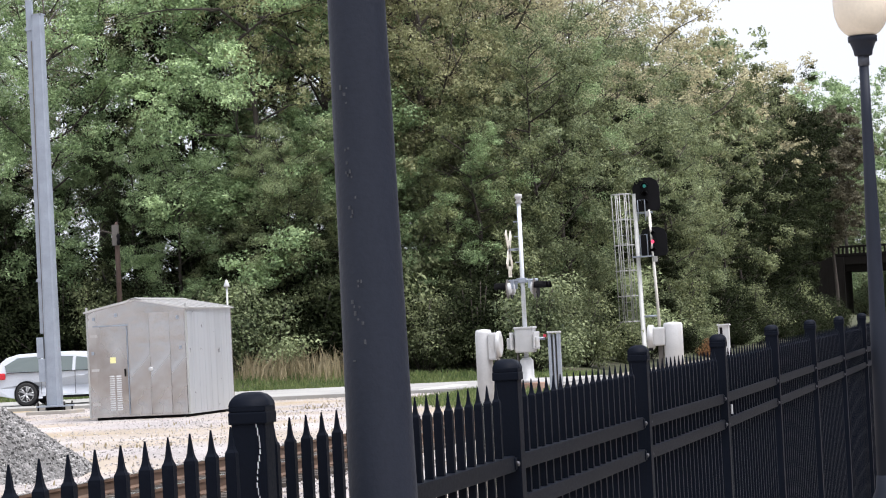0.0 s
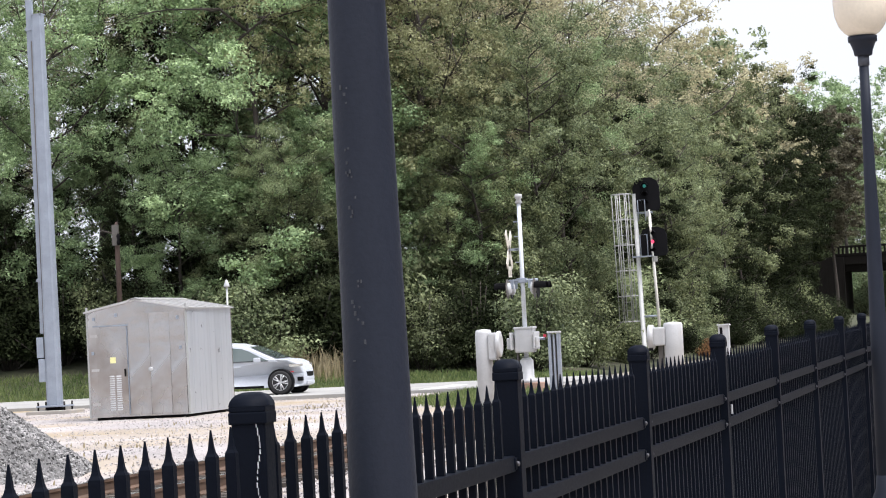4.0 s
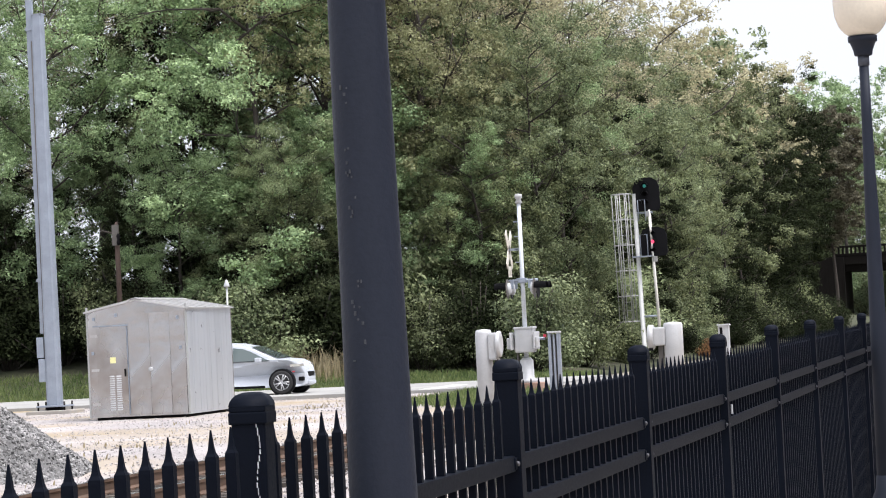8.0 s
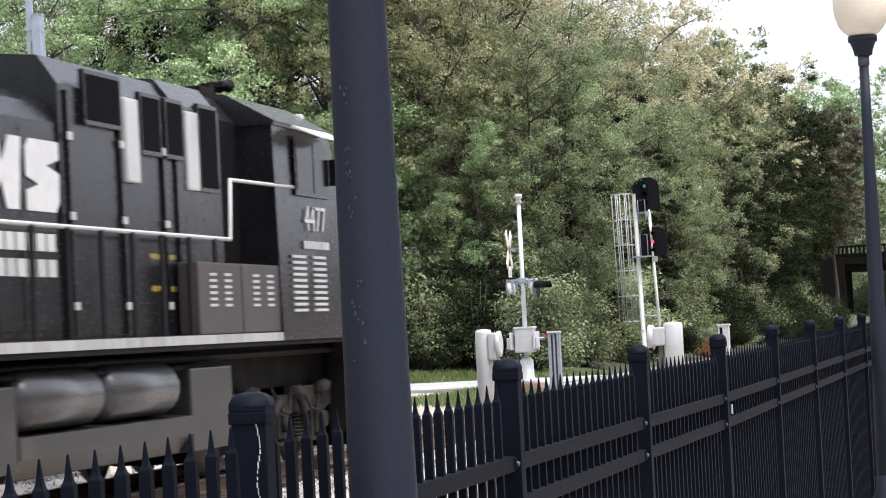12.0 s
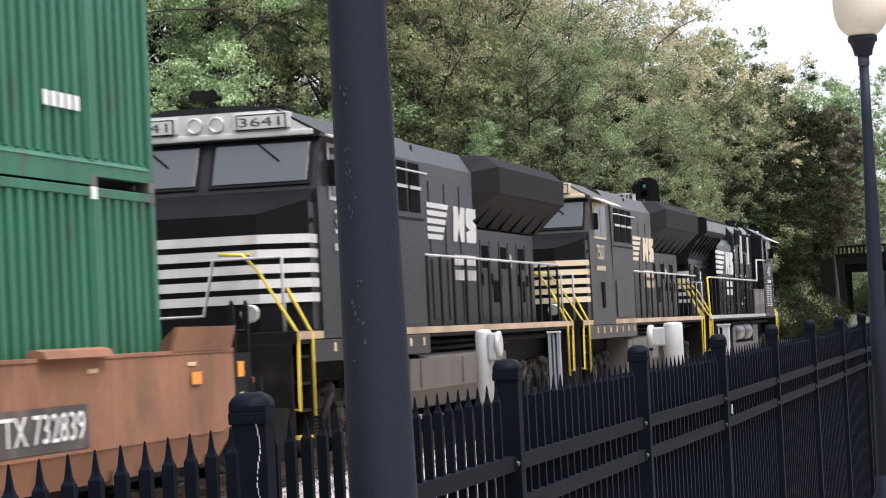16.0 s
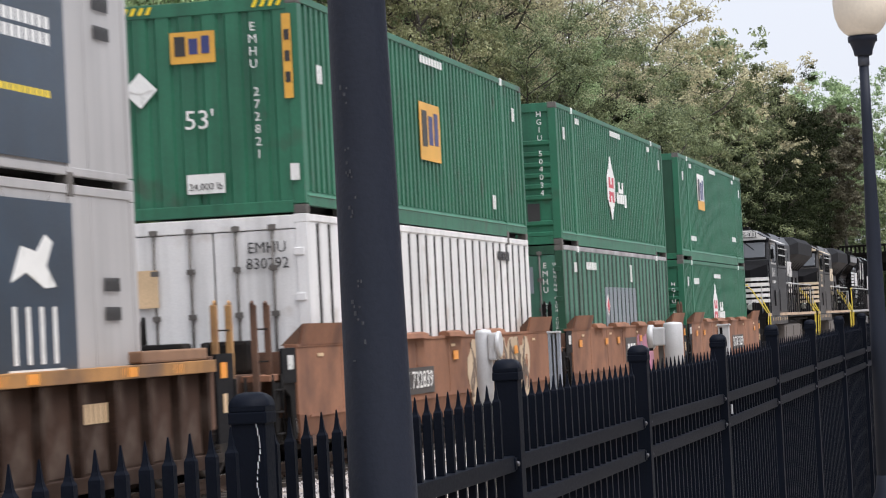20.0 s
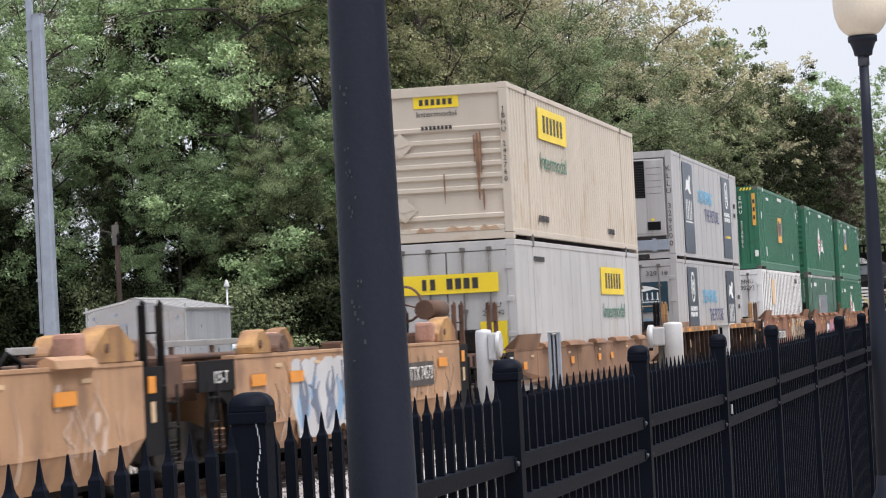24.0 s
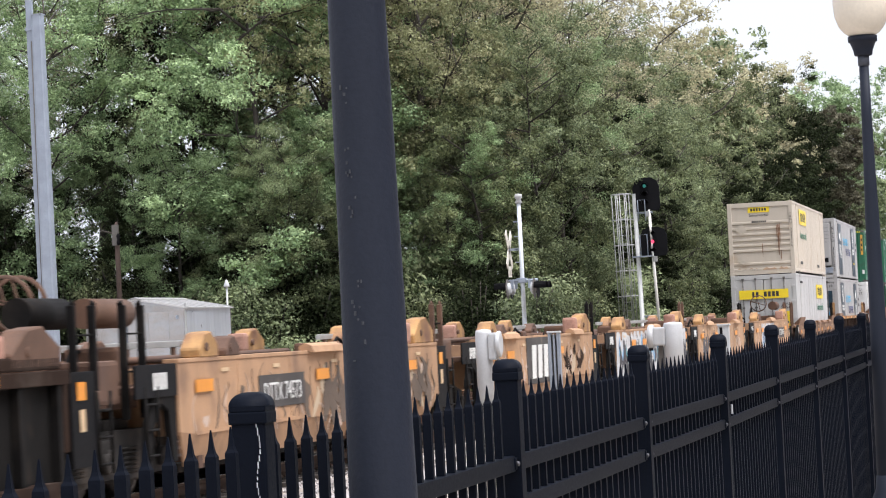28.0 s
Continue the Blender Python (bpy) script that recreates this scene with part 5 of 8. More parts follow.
def truck(parent, xc, axles, r, spacing, heavy, car_x, face):
    t = part("truck", bmesh.new(), M_IRON, parent, m=pose(xc, 0, 0))
    me = bmesh.new()
    half = spacing * (len(axles) - 1) / 2 + 0.45
    for s in (-1, 1):
        y0, y1 = sorted((s * 0.98, s * 1.13))
        if heavy:
            prism(me, [(-half - 0.3, 0.74), (-half + 0.1, 0.66), (half - 0.1, 0.66), (half + 0.3, 0.74), (half + 0.3, 0.96), (1.25, 1.0), (0.85, 0.90), (-0.85, 0.90), (-1.25, 1.0), (-half - 0.3, 0.96)], "y", y0, y1)
            for q in axles:
                for dx in (-0.36, 0.25):
                    box(me, spacing * q + dx, spacing * q + dx + 0.11, y0, y1, 0.30, 0.70, bev=0.012)
                box(me, spacing * q - 0.36, spacing * q + 0.36, y0, y1, 0.26, 0.31)
        else:
            prism(me, [(-half, 0.40), (-0.35, 0.20), (0.35, 0.20), (half, 0.40), (half, 0.62), (0.6, 0.74), (-0.6, 0.74), (-half, 0.62)], "y", y0, y1)
        for q in axles:
            xx = spacing * q
            box(me, xx - 0.2, xx + 0.2, s * 1.13 - 0.03, s * 1.13 + 0.07, r - 0.18, r + 0.2, bev=0.03)
            tube(me, (xx, s * 1.16, r), (xx, s * 1.24, r), 0.11, n=12)
        for q in ((-0.5, 0.5) if heavy else (0,)):
            for dx in (-0.17, 0.0, 0.17):
                for k in range(6):
                    zk = (0.36 if heavy else r - 0.14) + 0.05 * k
                    tube(me, (spacing * q + dx, s * 1.10, zk), (spacing * q + dx, s * 1.10, zk + 0.03), 0.075, n=8)
            box(me, spacing * q - 0.3, spacing * q + 0.3, *sorted((s * 0.98, s * 1.17)), (0.28 if heavy else r - 0.2), (0.35 if heavy else r - 0.14), bev=0.01)
        if heavy:
            for dx, tilt in ((-1.75, 0.10), (0.45, -0.08), (1.75, 0.10)):
                lathe(me, [(0.03, 0), (0.08, 0.01), (0.09, 0.06), (0.09, 0.34), (0.04, 0.37), (0.03, 0.6)], (dx, s * 1.18, 0.94), (1, 0, tilt), 12)
                box(me, dx - 0.02, dx + 0.3, *sorted((s * 1.08, s * 1.2)), 0.90, 1.0)
            tube(me, (-0.9, s * 1.2, 0.5), (-0.35, s * 1.24, 0.86), 0.05, n=8)
            tube(me, (1.0, s * 1.2, 0.5), (0.6, s * 1.24, 0.86), 0.05, n=8)
            for xa in (-half, -0.5, 0.9):
                pipe(me, [(xa, s * 1.16, 1.02), (xa + 0.35, s * 1.2, 0.70), (xa + 0.7, s * 1.2, 0.66), (xa + 0.95, s * 1.16, 1.0)], 0.018, 5)
    box(me, -0.4, 0.4, -1.0, 1.0, 0.45, 0.85)
    if heavy:
        for q in axles:
            part("traction_motor", B(spacing * q + 0.10, spacing * q + 0.95, -0.58, 0.58, 0.16, 0.92, bev=0.06), M_IRON, t)
    bmesh.ops.recalc_face_normals(me, faces=me.faces[:])
    me.to_mesh(t.data)
    me.free()
    t.data.materials.clear()
    t.data.materials.append(M_TRUCK)
    for q in axles:
        bm = bmesh.new()
        for s in (-1, 1):
            lathe(bm, [(r - 0.12, s * 0.66), (r + 0.025, s * 0.665), (r + 0.02, s * 0.69), (r, s * 0.70), (r, s * 0.79), (r - 0.07, s * 0.79), (r - 0.09, s * 0.75), (0.14, s * 0.74), (0.12, s * 0.80)], ax=(0, 1, 0), n=24)
            for k in range(5):
                a = 2 * math.pi * k / 5
                tube(bm, (0.26 * math.cos(a), s * 0.73, 0.26 * math.sin(a)), (0.26 * math.cos(a), s * 0.757, 0.26 * math.sin(a)), 0.06, n=8)
        tube(bm, (0, -0.95, 0), (0, 0.95, 0), 0.08, n=10)
        w = part("wheelset", bm, M_WHEEL, t, m=pose(spacing * q, 0, r))
        WHEELS.append((w, r, spacing * q, car_x + (xc if face > 0 else -xc), face))
    return t


def coupler(parent, x, s):
    bm = bmesh.new()
    box(bm, min(x, x + 0.55 * s), max(x, x + 0.55 * s), -0.13, 0.13, 0.74, 0.98, bev=0.02)
    box(bm, min(x + 0.45 * s, x + 0.75 * s), max(x + 0.45 * s, x + 0.75 * s), -0.24, 0.2, 0.68, 1.02, bev=0.06)
    part("coupler", bm, M_IRON, parent)


def spray(parent, x0, x1, z0, z1, seed, colours, y, fine=False):
    """Spray-painted letters: a fill of overlapping soft shapes, accents, and wavy outline strokes. colours: outline, fill, accents."""
    rng = np.random.default_rng(seed)
    h, zc = (z1 - z0) / 2, (z0 + z1) / 2
    lift = [0.004]

    def flat(bm, poly):
        lift[0] += 0.00025
        v0 = [bm.verts.new((a, y - lift[0], min(z1, max(z0, b)))) for a, b in poly]
        v1 = [bm.verts.new((a, y - lift[0] + 0.003, min(z1, max(z0, b)))) for a, b in poly]
        bridge(bm, v0, v1, False)
        bm.faces.new(v0)
        bm.faces.new(v1[::-1])

    def blob(bm, cx, cz, ww, hh, tilt):
        p1, p2 = rng.uniform(0, 6.28, 2)
        poly = []
        for i in range(18):
            a = 2 * math.pi * i / 18
            k = 1 + 0.16 * math.sin(3 * a + p1) + 0.10 * math.sin(5 * a + p2)
            poly.append((cx + ww * k * math.cos(a) + tilt * hh * math.sin(a), cz + hh * k * math.sin(a)))
        flat(bm, poly)

    def stroke(bm, cx, za, zb, wide, amp, turns, tilt):
        ph = rng.uniform(0, 6.28)
        pa, pb = [], []
        for i in range(13):
            f = i / 12
            z = za + (zb - za) * f
            x = cx + amp * math.sin(turns * math.pi * f + ph) + tilt * (f - 0.5)
            w = wide * (0.35 + 0.65 * math.sin(math.pi * min(1, 0.12 + f)) ** 0.7) * (1 + 0.3 * math.sin(5 * f + ph))
            pa.append((x - w / 2, z))
            pb.append((x + w / 2, z))
        flat(bm, pa + pb[::-1])
    n = max(2, int((x1 - x0) / (1.5 if fine else 0.62)))
    w = (x1 - x0) / n

    def done(bm, mm):
        if mm is None or not len(bm.faces):
            bm.free()
            return
        part("spray_letter", bm, mm, parent, "spray-painted graffiti letter")
    for k in range(n):
        if colours[1] is not None:
            bm = bmesh.new()
            blob(bm, x0 + w * (k + 0.5), zc + rng.uniform(-0.05, 0.05), w * 0.78, h * rng.uniform(1.0, 1.2), rng.uniform(-0.15, 0.15))
            done(bm, colours[1])
    for k in range(n):
        cx = x0 + w * (k + 0.5)
        for c3 in range(2, len(colours)):
            if rng.uniform() < 0.6:
                bm = bmesh.new()
                stroke(bm, cx + rng.uniform(-0.3, 0.3) * w, zc + rng.uniform(-0.95, 0.1) * h, zc + rng.uniform(0.2, 0.95) * h, rng.uniform(0.14, 0.36), 0.10, 1.3, rng.uniform(-0.3, 0.3))
                done(bm, colours[c3])
    for k in range(n):
        cx = x0 + w * (k + 0.5)
        for q in range(rng.integers(2, 4)):
            za, zb = sorted((zc + rng.uniform(-1.0, -0.3) * h, zc + rng.uniform(0.2, 1.0) * h))
            bm = bmesh.new()
            stroke(bm, cx + rng.uniform(-0.5, 0.5) * w, za, zb, rng.uniform(0.06, 0.19) * (0.35 if fine else 2.1 if colours[1] is None else 1.45), rng.uniform(0.05, 0.2), rng.uniform(1.0, 2.6), rng.uniform(-0.25, 0.25))
            done(bm, colours[0])
        if rng.uniform() < 0.5:
            bm = bmesh.new()
            blob(bm, cx + rng.uniform(-0.3, 0.3) * w, zc + rng.uniform(-0.6, 0.6) * h, rng.uniform(0.06, 0.16), rng.uniform(0.05, 0.14), 0.2)
            done(bm, colours[0])


def well_car(x0, length, paint, label, kind, art=None, car_end=(False, False), seed=0, plate_at=None, empty=False, wagon=None, top=None, rake=(0.66, 0.5, 0.26)):
    """One well unit: origin at the rear end of its side plates. Both sides, floor, bulkheads, guides, end platforms."""
    c = thing("well_car", label, "well car", group="well cars")
    y1 = 1.42
    rng = np.random.default_rng(seed)
    zt = top or (1.50 if not empty else 1.41)
    for s in (-1, 1):
        bm = bmesh.new()
        a, b = s * y1, s * (y1 - 0.03)
        if kind == "posts":
            y0_, y1_ = sorted((s * (y1 - 0.085), s * (y1 - 0.115)))
            side = part("side_plate", box(bm, 0.3, length - 0.3, y0_, y1_, 0.25, 1.30), M_WELL_D if not empty else M_IRON, c)
            y0_, y1_ = sorted((s * (y1 + 0.03), s * (y1 - 0.115)))
            part("top_chord", B(0.1, length - 0.1, y0_, y1_, 1.28, 1.42, bev=0.01), M_YELLOW_CHORD if not empty else M_WELL_D, c)
            part("bottom_chord", B(0.5, length - 0.5, y0_, y1_, 0.2, 0.36, bev=0.01), M_WELL_D, c)
            n = int(length / 1.05)
            bay = to_mesh(B(0.07, (length - 0.7) / n - 0.07, *sorted((s * (y1 - 0.084), s * (y1 - 0.09))), 0.38, 1.26), "bay_panel", M_BAY if not empty else M_IRON)
            for k in range(n):
                part("bay_panel", bay, M_BAY, c, m=pose(0.35 + (length - 0.7) * k / n, 0, 0))
            for k in range(n + 1):
                xx = 0.35 + (length - 0.7) * k / n
                if k in (0, n - 2):
                    part("chord_cap", B(xx - 0.2, xx + 2.1, *sorted((s * (y1 + 0.02), s * (y1 - 0.16))), 1.43, 1.56, bev=0.02), M_WELL_J if not empty else M_WELL_D, c)
                part("side_post", B(xx - 0.055, xx + 0.055, *sorted((s * (y1 + 0.01), s * (y1 - 0.085))), 0.36, 1.28, bev=0.006), M_WELL_D if not empty else M_IRON, c)
        else:
            # plate with a kink in its lower third and raked lower corners
            cols = []
            for xx, zl in ((0.0, rake[0]), (rake[1], rake[2]), (length - rake[1], rake[2]), (length, rake[0])):
                zk = max(0.62, zl)
                yl = 1.42 - 0.12 * (zk - zl) / 0.36
                pr = [(1.42, zt), (1.42, zk), (yl, zl), (yl - 0.03, zl), (1.39, zk), (1.39, zt)]
                cols.append([bm.verts.new((xx, s * yy, zz)) for yy, zz in pr])
            for p, q in zip(cols, cols[1:]):
                bridge(bm, p, q, False)
            bm.faces.new(cols[0][::-1])
            bm.faces.new(cols[-1])
            side = part("side_plate", bm, paint, c)
            y0_, y1_ = sorted((s * (y1 + 0.012), s * (y1 - 0.17)))
            part("top_chord", B(0.02, length - 0.02, y0_, y1_, zt, zt + 0.045, bev=0.006), paint if not empty else M_STEEL_TOP if s > 0 else paint, c)
            if s < 0:
                for k in range(1, int(length / 2.3)):
                    xx = 2.3 * k
                    part("plate_seam", B(xx - 0.008, xx + 0.008, -y1 - 0.006, -y1 + 0.01, 0.66, zt - 0.02), paint, c)
                part("kink_weld", B(0.55, length - 0.55, -y1 - 0.008, -y1 + 0.01, 0.60, 0.64), paint, c)
        if s < 0:
            for k in range(int(length / 1.75)):
                xx = 0.9 + 1.75 * k
                rw = 0.32 if empty else 0.18
                if (k * 7 + seed) % 3 and (not plate_at or abs(xx - plate_at[0]) > plate_at[1] / 2 + 0.3):
                    part("reflector", B(xx - rw, xx + rw, -y1 - 0.030, -y1 - 0.024, zt - 0.34 if kind != "posts" else 1.30, zt - 0.20 if kind != "posts" else 1.40), M_REFLECT, c)
    part("well_floor", B(0.4, length - 0.4, -1.25, 1.25, 0.2, 0.3), M_IRON, c)
    for k in range(6):
        xx = 0.9 + (length - 1.8) * k / 5
        part("cross_bearer", B(xx - 0.1, xx + 0.1, -1.36, 1.36, 0.22, 0.36), M_RUST, c)
    for e, (xa, xb) in enumerate(((-0.02, 0.12), (length - 0.12, length + 0.02))):
        part("bulkhead", B(xa, xb, -1.38, 1.38, 0.62, zt - 0.04, bev=0.01), M_RUST if not empty else paint, c)
        # end platform over the truck with its dark sill
        d = -1 if e == 0 else 1
        x_in = 0.0 if e == 0 else length
        x_out = x_in + d * (1.62 if not car_end[e] else 1.9)
        lo, hi = sorted((x_in, x_out))
        part("end_platform", B(lo, hi, -0.95, 0.95, 0.95, 1.20, bev=0.015), M_RUST, c)
        part("platform_edge", B(*sorted((x_in, x_in + d * 1.05)), -1.36, -0.98, 1.10, 1.18, bev=0.01), M_RUST if kind == "posts" or empty else paint, c)
        if e == 1:
            # black step panel at the front corner
            if not car_end[e]:
                # dark block added to fill the gap between units with shade
                part("coupling_housing", B(x_in + 0.1, x_in + 1.5, -0.95, 0.95, 0.35, zt - 0.1, bev=0.03), M_IRON, c)
            part("step_panel", B(x_in + 0.02, x_in + 0.72, -1.41, -1.37, 0.45, zt - 0.02, bev=0.006), M_BLACK, c)
            part("reflector", B(x_in + 0.18, x_in + 0.42, -1.42, -1.412, zt - 0.3, zt - 0.12), M_REFLECT, c)
            part("route_tag", B(x_in + 0.24, x_in + 0.38, -1.42, -1.412, 0.80, 1.02), D_TAN, c)
        else:
            far_in = 1.45 if empty else 0.7
            part("stencil_board", B(x_in - far_in, x_in - 0.03, -1.42, -1.39, min(1.06, zt - 0.3), zt, bev=0.006), M_BLACK, c, "black stencil board with a worn white code")
            if seed == 10:
                lettering("stencil", "125-T", 0.20, D_WHITE, c, upright(x_in - far_in * 0.42, -1.427, zt - 0.20, "near"), 0.55)
            else:
                for q in range(4):
                    w4 = 0.125 if empty else 0.07
                    part("stencil_block", B(x_in - far_in * 0.42 + w4 * (q - 2), x_in - far_in * 0.42 + w4 * (q - 1.4), -1.428, -1.421, zt - 0.27, zt - 0.09), D_WHITE, c)
            part("step_brace", prism(bmesh.new(), [(x_in - 0.05, 1.08), (x_in - 0.05, 0.35), (x_in - 0.22, 0.35), (x_in - 0.3, 0.9), (x_in - 0.55, 1.0), (x_in - 0.85, 0.7), (x_in - 0.95, 0.3), (x_in - 1.15, 0.3), (x_in - 1.0, 0.8), (x_in - 0.8, 1.08)], "y", -1.40, -1.33), M_IRON, c)
            if empty:
                part("brake_rigging", B(x_in - 2.1, x_in - 1.45, -1.25, -0.6, 1.02, 1.48, bev=0.05), M_RUST, c)
        bm = bmesh.new()
        for zz in (0.45, 0.72, 0.99):
            pipe(bm, [(x_in + d * 0.74, -1.42, zz), (x_in + d * 1.14, -1.42, zz)], 0.016, 5)
        for q in (0.74, 1.14):
            pipe(bm, [(x_in + d * q, -1.42, 0.35), (x_in + d * q, -1.42, 1.18)], 0.018, 5)
        part("ladder", bm, M_IRON, c)
        if e == 1 or car_end[e]:
            stake_paint = M_IRON if kind == "posts" and empty else M_GUIDE if kind == "posts" else M_RUST if (seed + e) % 2 else M_IRON
            for q in (0.62, 1.22):
                st = part("end_stake", B(*sorted((x_in + d * (q - 0.035), x_in + d * (q + 0.035))), -1.27, -1.19, 0.85, 2.05, bev=0.012), stake_paint, c, "tall slim steel guide stake")
                part("stake_hook", pipe(bmesh.new(), [(x_in + d * q, -1.23, 2.04), (x_in + d * (q + 0.03), -1.23, 2.09), (x_in + d * (q + 0.1), -1.23, 2.06)], 0.02, 5), stake_paint, st)
            bm = bmesh.new()
            for zz in (1.35, 1.75):
                pipe(bm, [(x_in + d * 0.62, -1.23, zz), (x_in + d * 1.22, -1.23, zz)], 0.014, 4)
            part("stake_rung", bm, M_IRON, c)
            bm = bmesh.new()
            hz = 1.5 if empty else 1.85
            pipe(bm, [(x_in + d * 0.5, 0.4, 1.2), (x_in + d * 0.55, 0.4, hz - 0.05), (x_in + d * 0.7, 0.35, hz + 0.1), (x_in + d * 0.95, 0.3, hz), (x_in + d * 1.0, 0.3, 1.2)], 0.03, 6)
            part("brake_hose", bm, M_IRON, c)
            bm = bmesh.new()
            pipe(bm, [(x_in + d * 0.3, -0.6, 1.2), (x_in + d * 0.35, -0.6, 1.55), (x_in + d * 0.8, -0.5, 1.6), (x_in + d * 1.2, -0.5, 1.25)], 0.025, 6)
            part("brake_hose", bm, M_IRON, c)
            part("brake_gear", B(*sorted((x_in + d * 0.25, x_in + d * 0.65)), -0.95, -0.35, 1.2, 1.62, bev=0.05), M_IRON if not empty else M_RUST, c)
        if empty:
            for q, hh, yy in ((0.5, 0.34, 0.75), (1.35, 0.26, 0.7), (0.95, 0.22, -0.45)):
                part("equipment_box", B(*sorted((x_in + d * (q - 0.2), x_in + d * (q + 0.2))), yy - 0.22, yy + 0.22, 1.2, 1.2 + hh, bev=0.04), M_RUST, c)
            bm = bmesh.new()
            pipe(bm, [(x_in + d * 0.2, 0.9, 1.3), (x_in + d * 0.5, 0.9, 1.46), (x_in + d * 1.2, 0.85, 1.44), (x_in + d * 1.5, 0.8, 1.25)], 0.035, 6)
            part("brake_pipe", bm, M_IRON, c)
            bm = bmesh.new()
            pipe(bm, [(x_in + d * 0.3, -0.2, 1.2), (x_in + d * 0.7, -0.3, 1.5), (x_in + d * 1.4, -0.3, 1.45)], 0.03, 6)
            part("brake_pipe", bm, M_IRON, c)
            if car_end[e]:
                bm = tube(bmesh.new(), (x_in + d * 0.1, -0.85, 1.98), (x_in + d * 1.35, -0.85, 1.98), 0.16, n=16)
                part("air_reservoir", bm, M_RUST if kind != "posts" else M_IRON, c)
                bm = lathe(bmesh.new(), [(0.28, -0.02), (0.32, -0.02), (0.32, 0.02), (0.28, 0.02), (0.28, -0.02)], (x_in + d * 1.5, -0.2, 2.1), (1, 0, 0), 20, closed=False)
                for a0 in (0.3, 1.35):
                    tube(bm, (x_in + d * 1.5, -0.2 - 0.3 * math.cos(a0), 2.1 - 0.3 * math.sin(a0)), (x_in + d * 1.5, -0.2 + 0.3 * math.cos(a0), 2.1 + 0.3 * math.sin(a0)), 0.015, n=5)
                part("brake_wheel", bm, M_RUST, c)
    if not empty and kind != "posts":
        # curved container guides along the top of the side
        for k in range(int(length / 3.1)):
            xx = 3.4 + 3.1 * k
            if xx > length - 3.2:
                continue
            w = 0.62 + 0.35 * (k % 2)
            prof = [(-y1 - 0.10, zt + 0.03), (-y1 - 0.07, zt + 0.10), (-y1 + 0.02, zt + 0.125), (-y1 + 0.10, zt + 0.10), (-y1 + 0.10, zt + 0.05), (-y1 - 0.05, zt + 0.04)]
            part("side_guide", prism(bmesh.new(), prof, "x", xx - w, xx + w), paint, c)
        for xx in (1.25, length - 1.25):
            part("end_guide", prism(bmesh.new(), [(-1.44, zt + 0.03), (-1.40, zt + 0.03), (-1.47, zt + 0.30), (-1.51, zt + 0.30)], "x", xx - 1.1, xx + 1.1), paint, c)
            for e2 in (-1.12, 1.04):
                part("guide_gusset", prism(bmesh.new(), [(-1.40, zt + 0.03), (-1.18, zt + 0.03), (-1.47, zt + 0.29)], "x", xx + e2, xx + e2 + 0.08), M_RUST, c)
    if empty:
        for s, xx, w, hh, mm in ((-1, length - 0.95, 0.66, 0.40, M_GUIDE if kind != "posts" else M_RUST), (-1, 1.15, 0.36, 0.30, M_GUIDE if kind != "posts" else M_RUST), (-1, 2.1, 0.28, 0.24, M_RUST), (1, length - 1.1, 0.55, 0.36, M_GUIDE), (1, 1.3, 0.42, 0.36, M_GUIDE), (1, 4.4 + 0.3 * (seed % 3), 0.4, 0.26, M_RUST)):
            y0_, y1_ = sorted((s * 1.44, s * 1.20))
            z_ = zt + 0.04
            bm = prism(bmesh.new(), [(xx - w, z_), (xx + w, z_), (xx + w, z_ + hh * 0.5), (xx + w * 0.3, z_ + hh), (xx - w * 0.35, z_ + hh * 0.92), (xx - w, z_ + hh * 0.35)], "y", y0_, y1_)
            bmesh.ops.bevel(bm, geom=[ed for ed in bm.edges], offset=0.018, segments=1, affect="EDGES")
            g = part("corner_guide", bm, mm, c)
            part("guide_hinge", tube(bmesh.new(), (xx - w * 0.35, s * 1.46, z_ + hh * 0.4), (xx - w * 0.35, s * 1.16, z_ + hh * 0.4), 0.05, n=10), M_RUST, g)
            if w > 0.5:
                bm = bmesh.new()
                box(bm, xx - w - 0.28, xx - w - 0.03, *sorted((s * 1.40, s * 1.12)), z_, z_ + hh * 0.8, bev=0.05)
                part("guide_base", bm, surf("pink_worn_guide_paint", (0.40, 0.22, 0.16), 0.8, var=0.25, scale=3, dirt=(0.16, 0.07, 0.045), dirt_amt=0.6, dirt_scale=3), g)
        part("far_rail", B(0.1, length - 0.1, 1.36, 1.44, zt + 0.17, zt + 0.26, bev=0.012), M_STEEL_TOP, c)
        for k in range(7):
            xx = 0.5 + (length - 1.0) * k / 6
            part("rail_bracket", B(xx - 0.05, xx + 0.05, 1.37, 1.42, zt, zt + 0.17), M_RUST, c)
        for k, (xx, w) in enumerate(((2.6, 0.75), (6.3, 0.8), (9.9, 0.6))):
            prof = [(-y1 - 0.09, zt + 0.02), (-y1 - 0.06, zt + 0.10), (-y1 + 0.03, zt + 0.14), (-y1 + 0.11, zt + 0.10), (-y1 + 0.11, zt + 0.05)]
            if (k + seed) % 2:
                part("side_guide", prism(bmesh.new(), prof, "x", xx - w, xx + w), paint, c)
        # walkway gratings and rods seen over the side
        bm = bmesh.new()
        for k in range(9):
            xx = 1.4 + (length - 2.8) * k / 8
            box(bm, xx - 0.05, xx + 0.05, 0.3, 1.36, zt - 0.12, zt - 0.04)
        pipe(bm, [(0.3, 0.9, zt + 0.02), (length - 0.3, 0.9, zt + 0.02)], 0.05, 6)
        part("inner_bracing", bm, M_RUST, c)
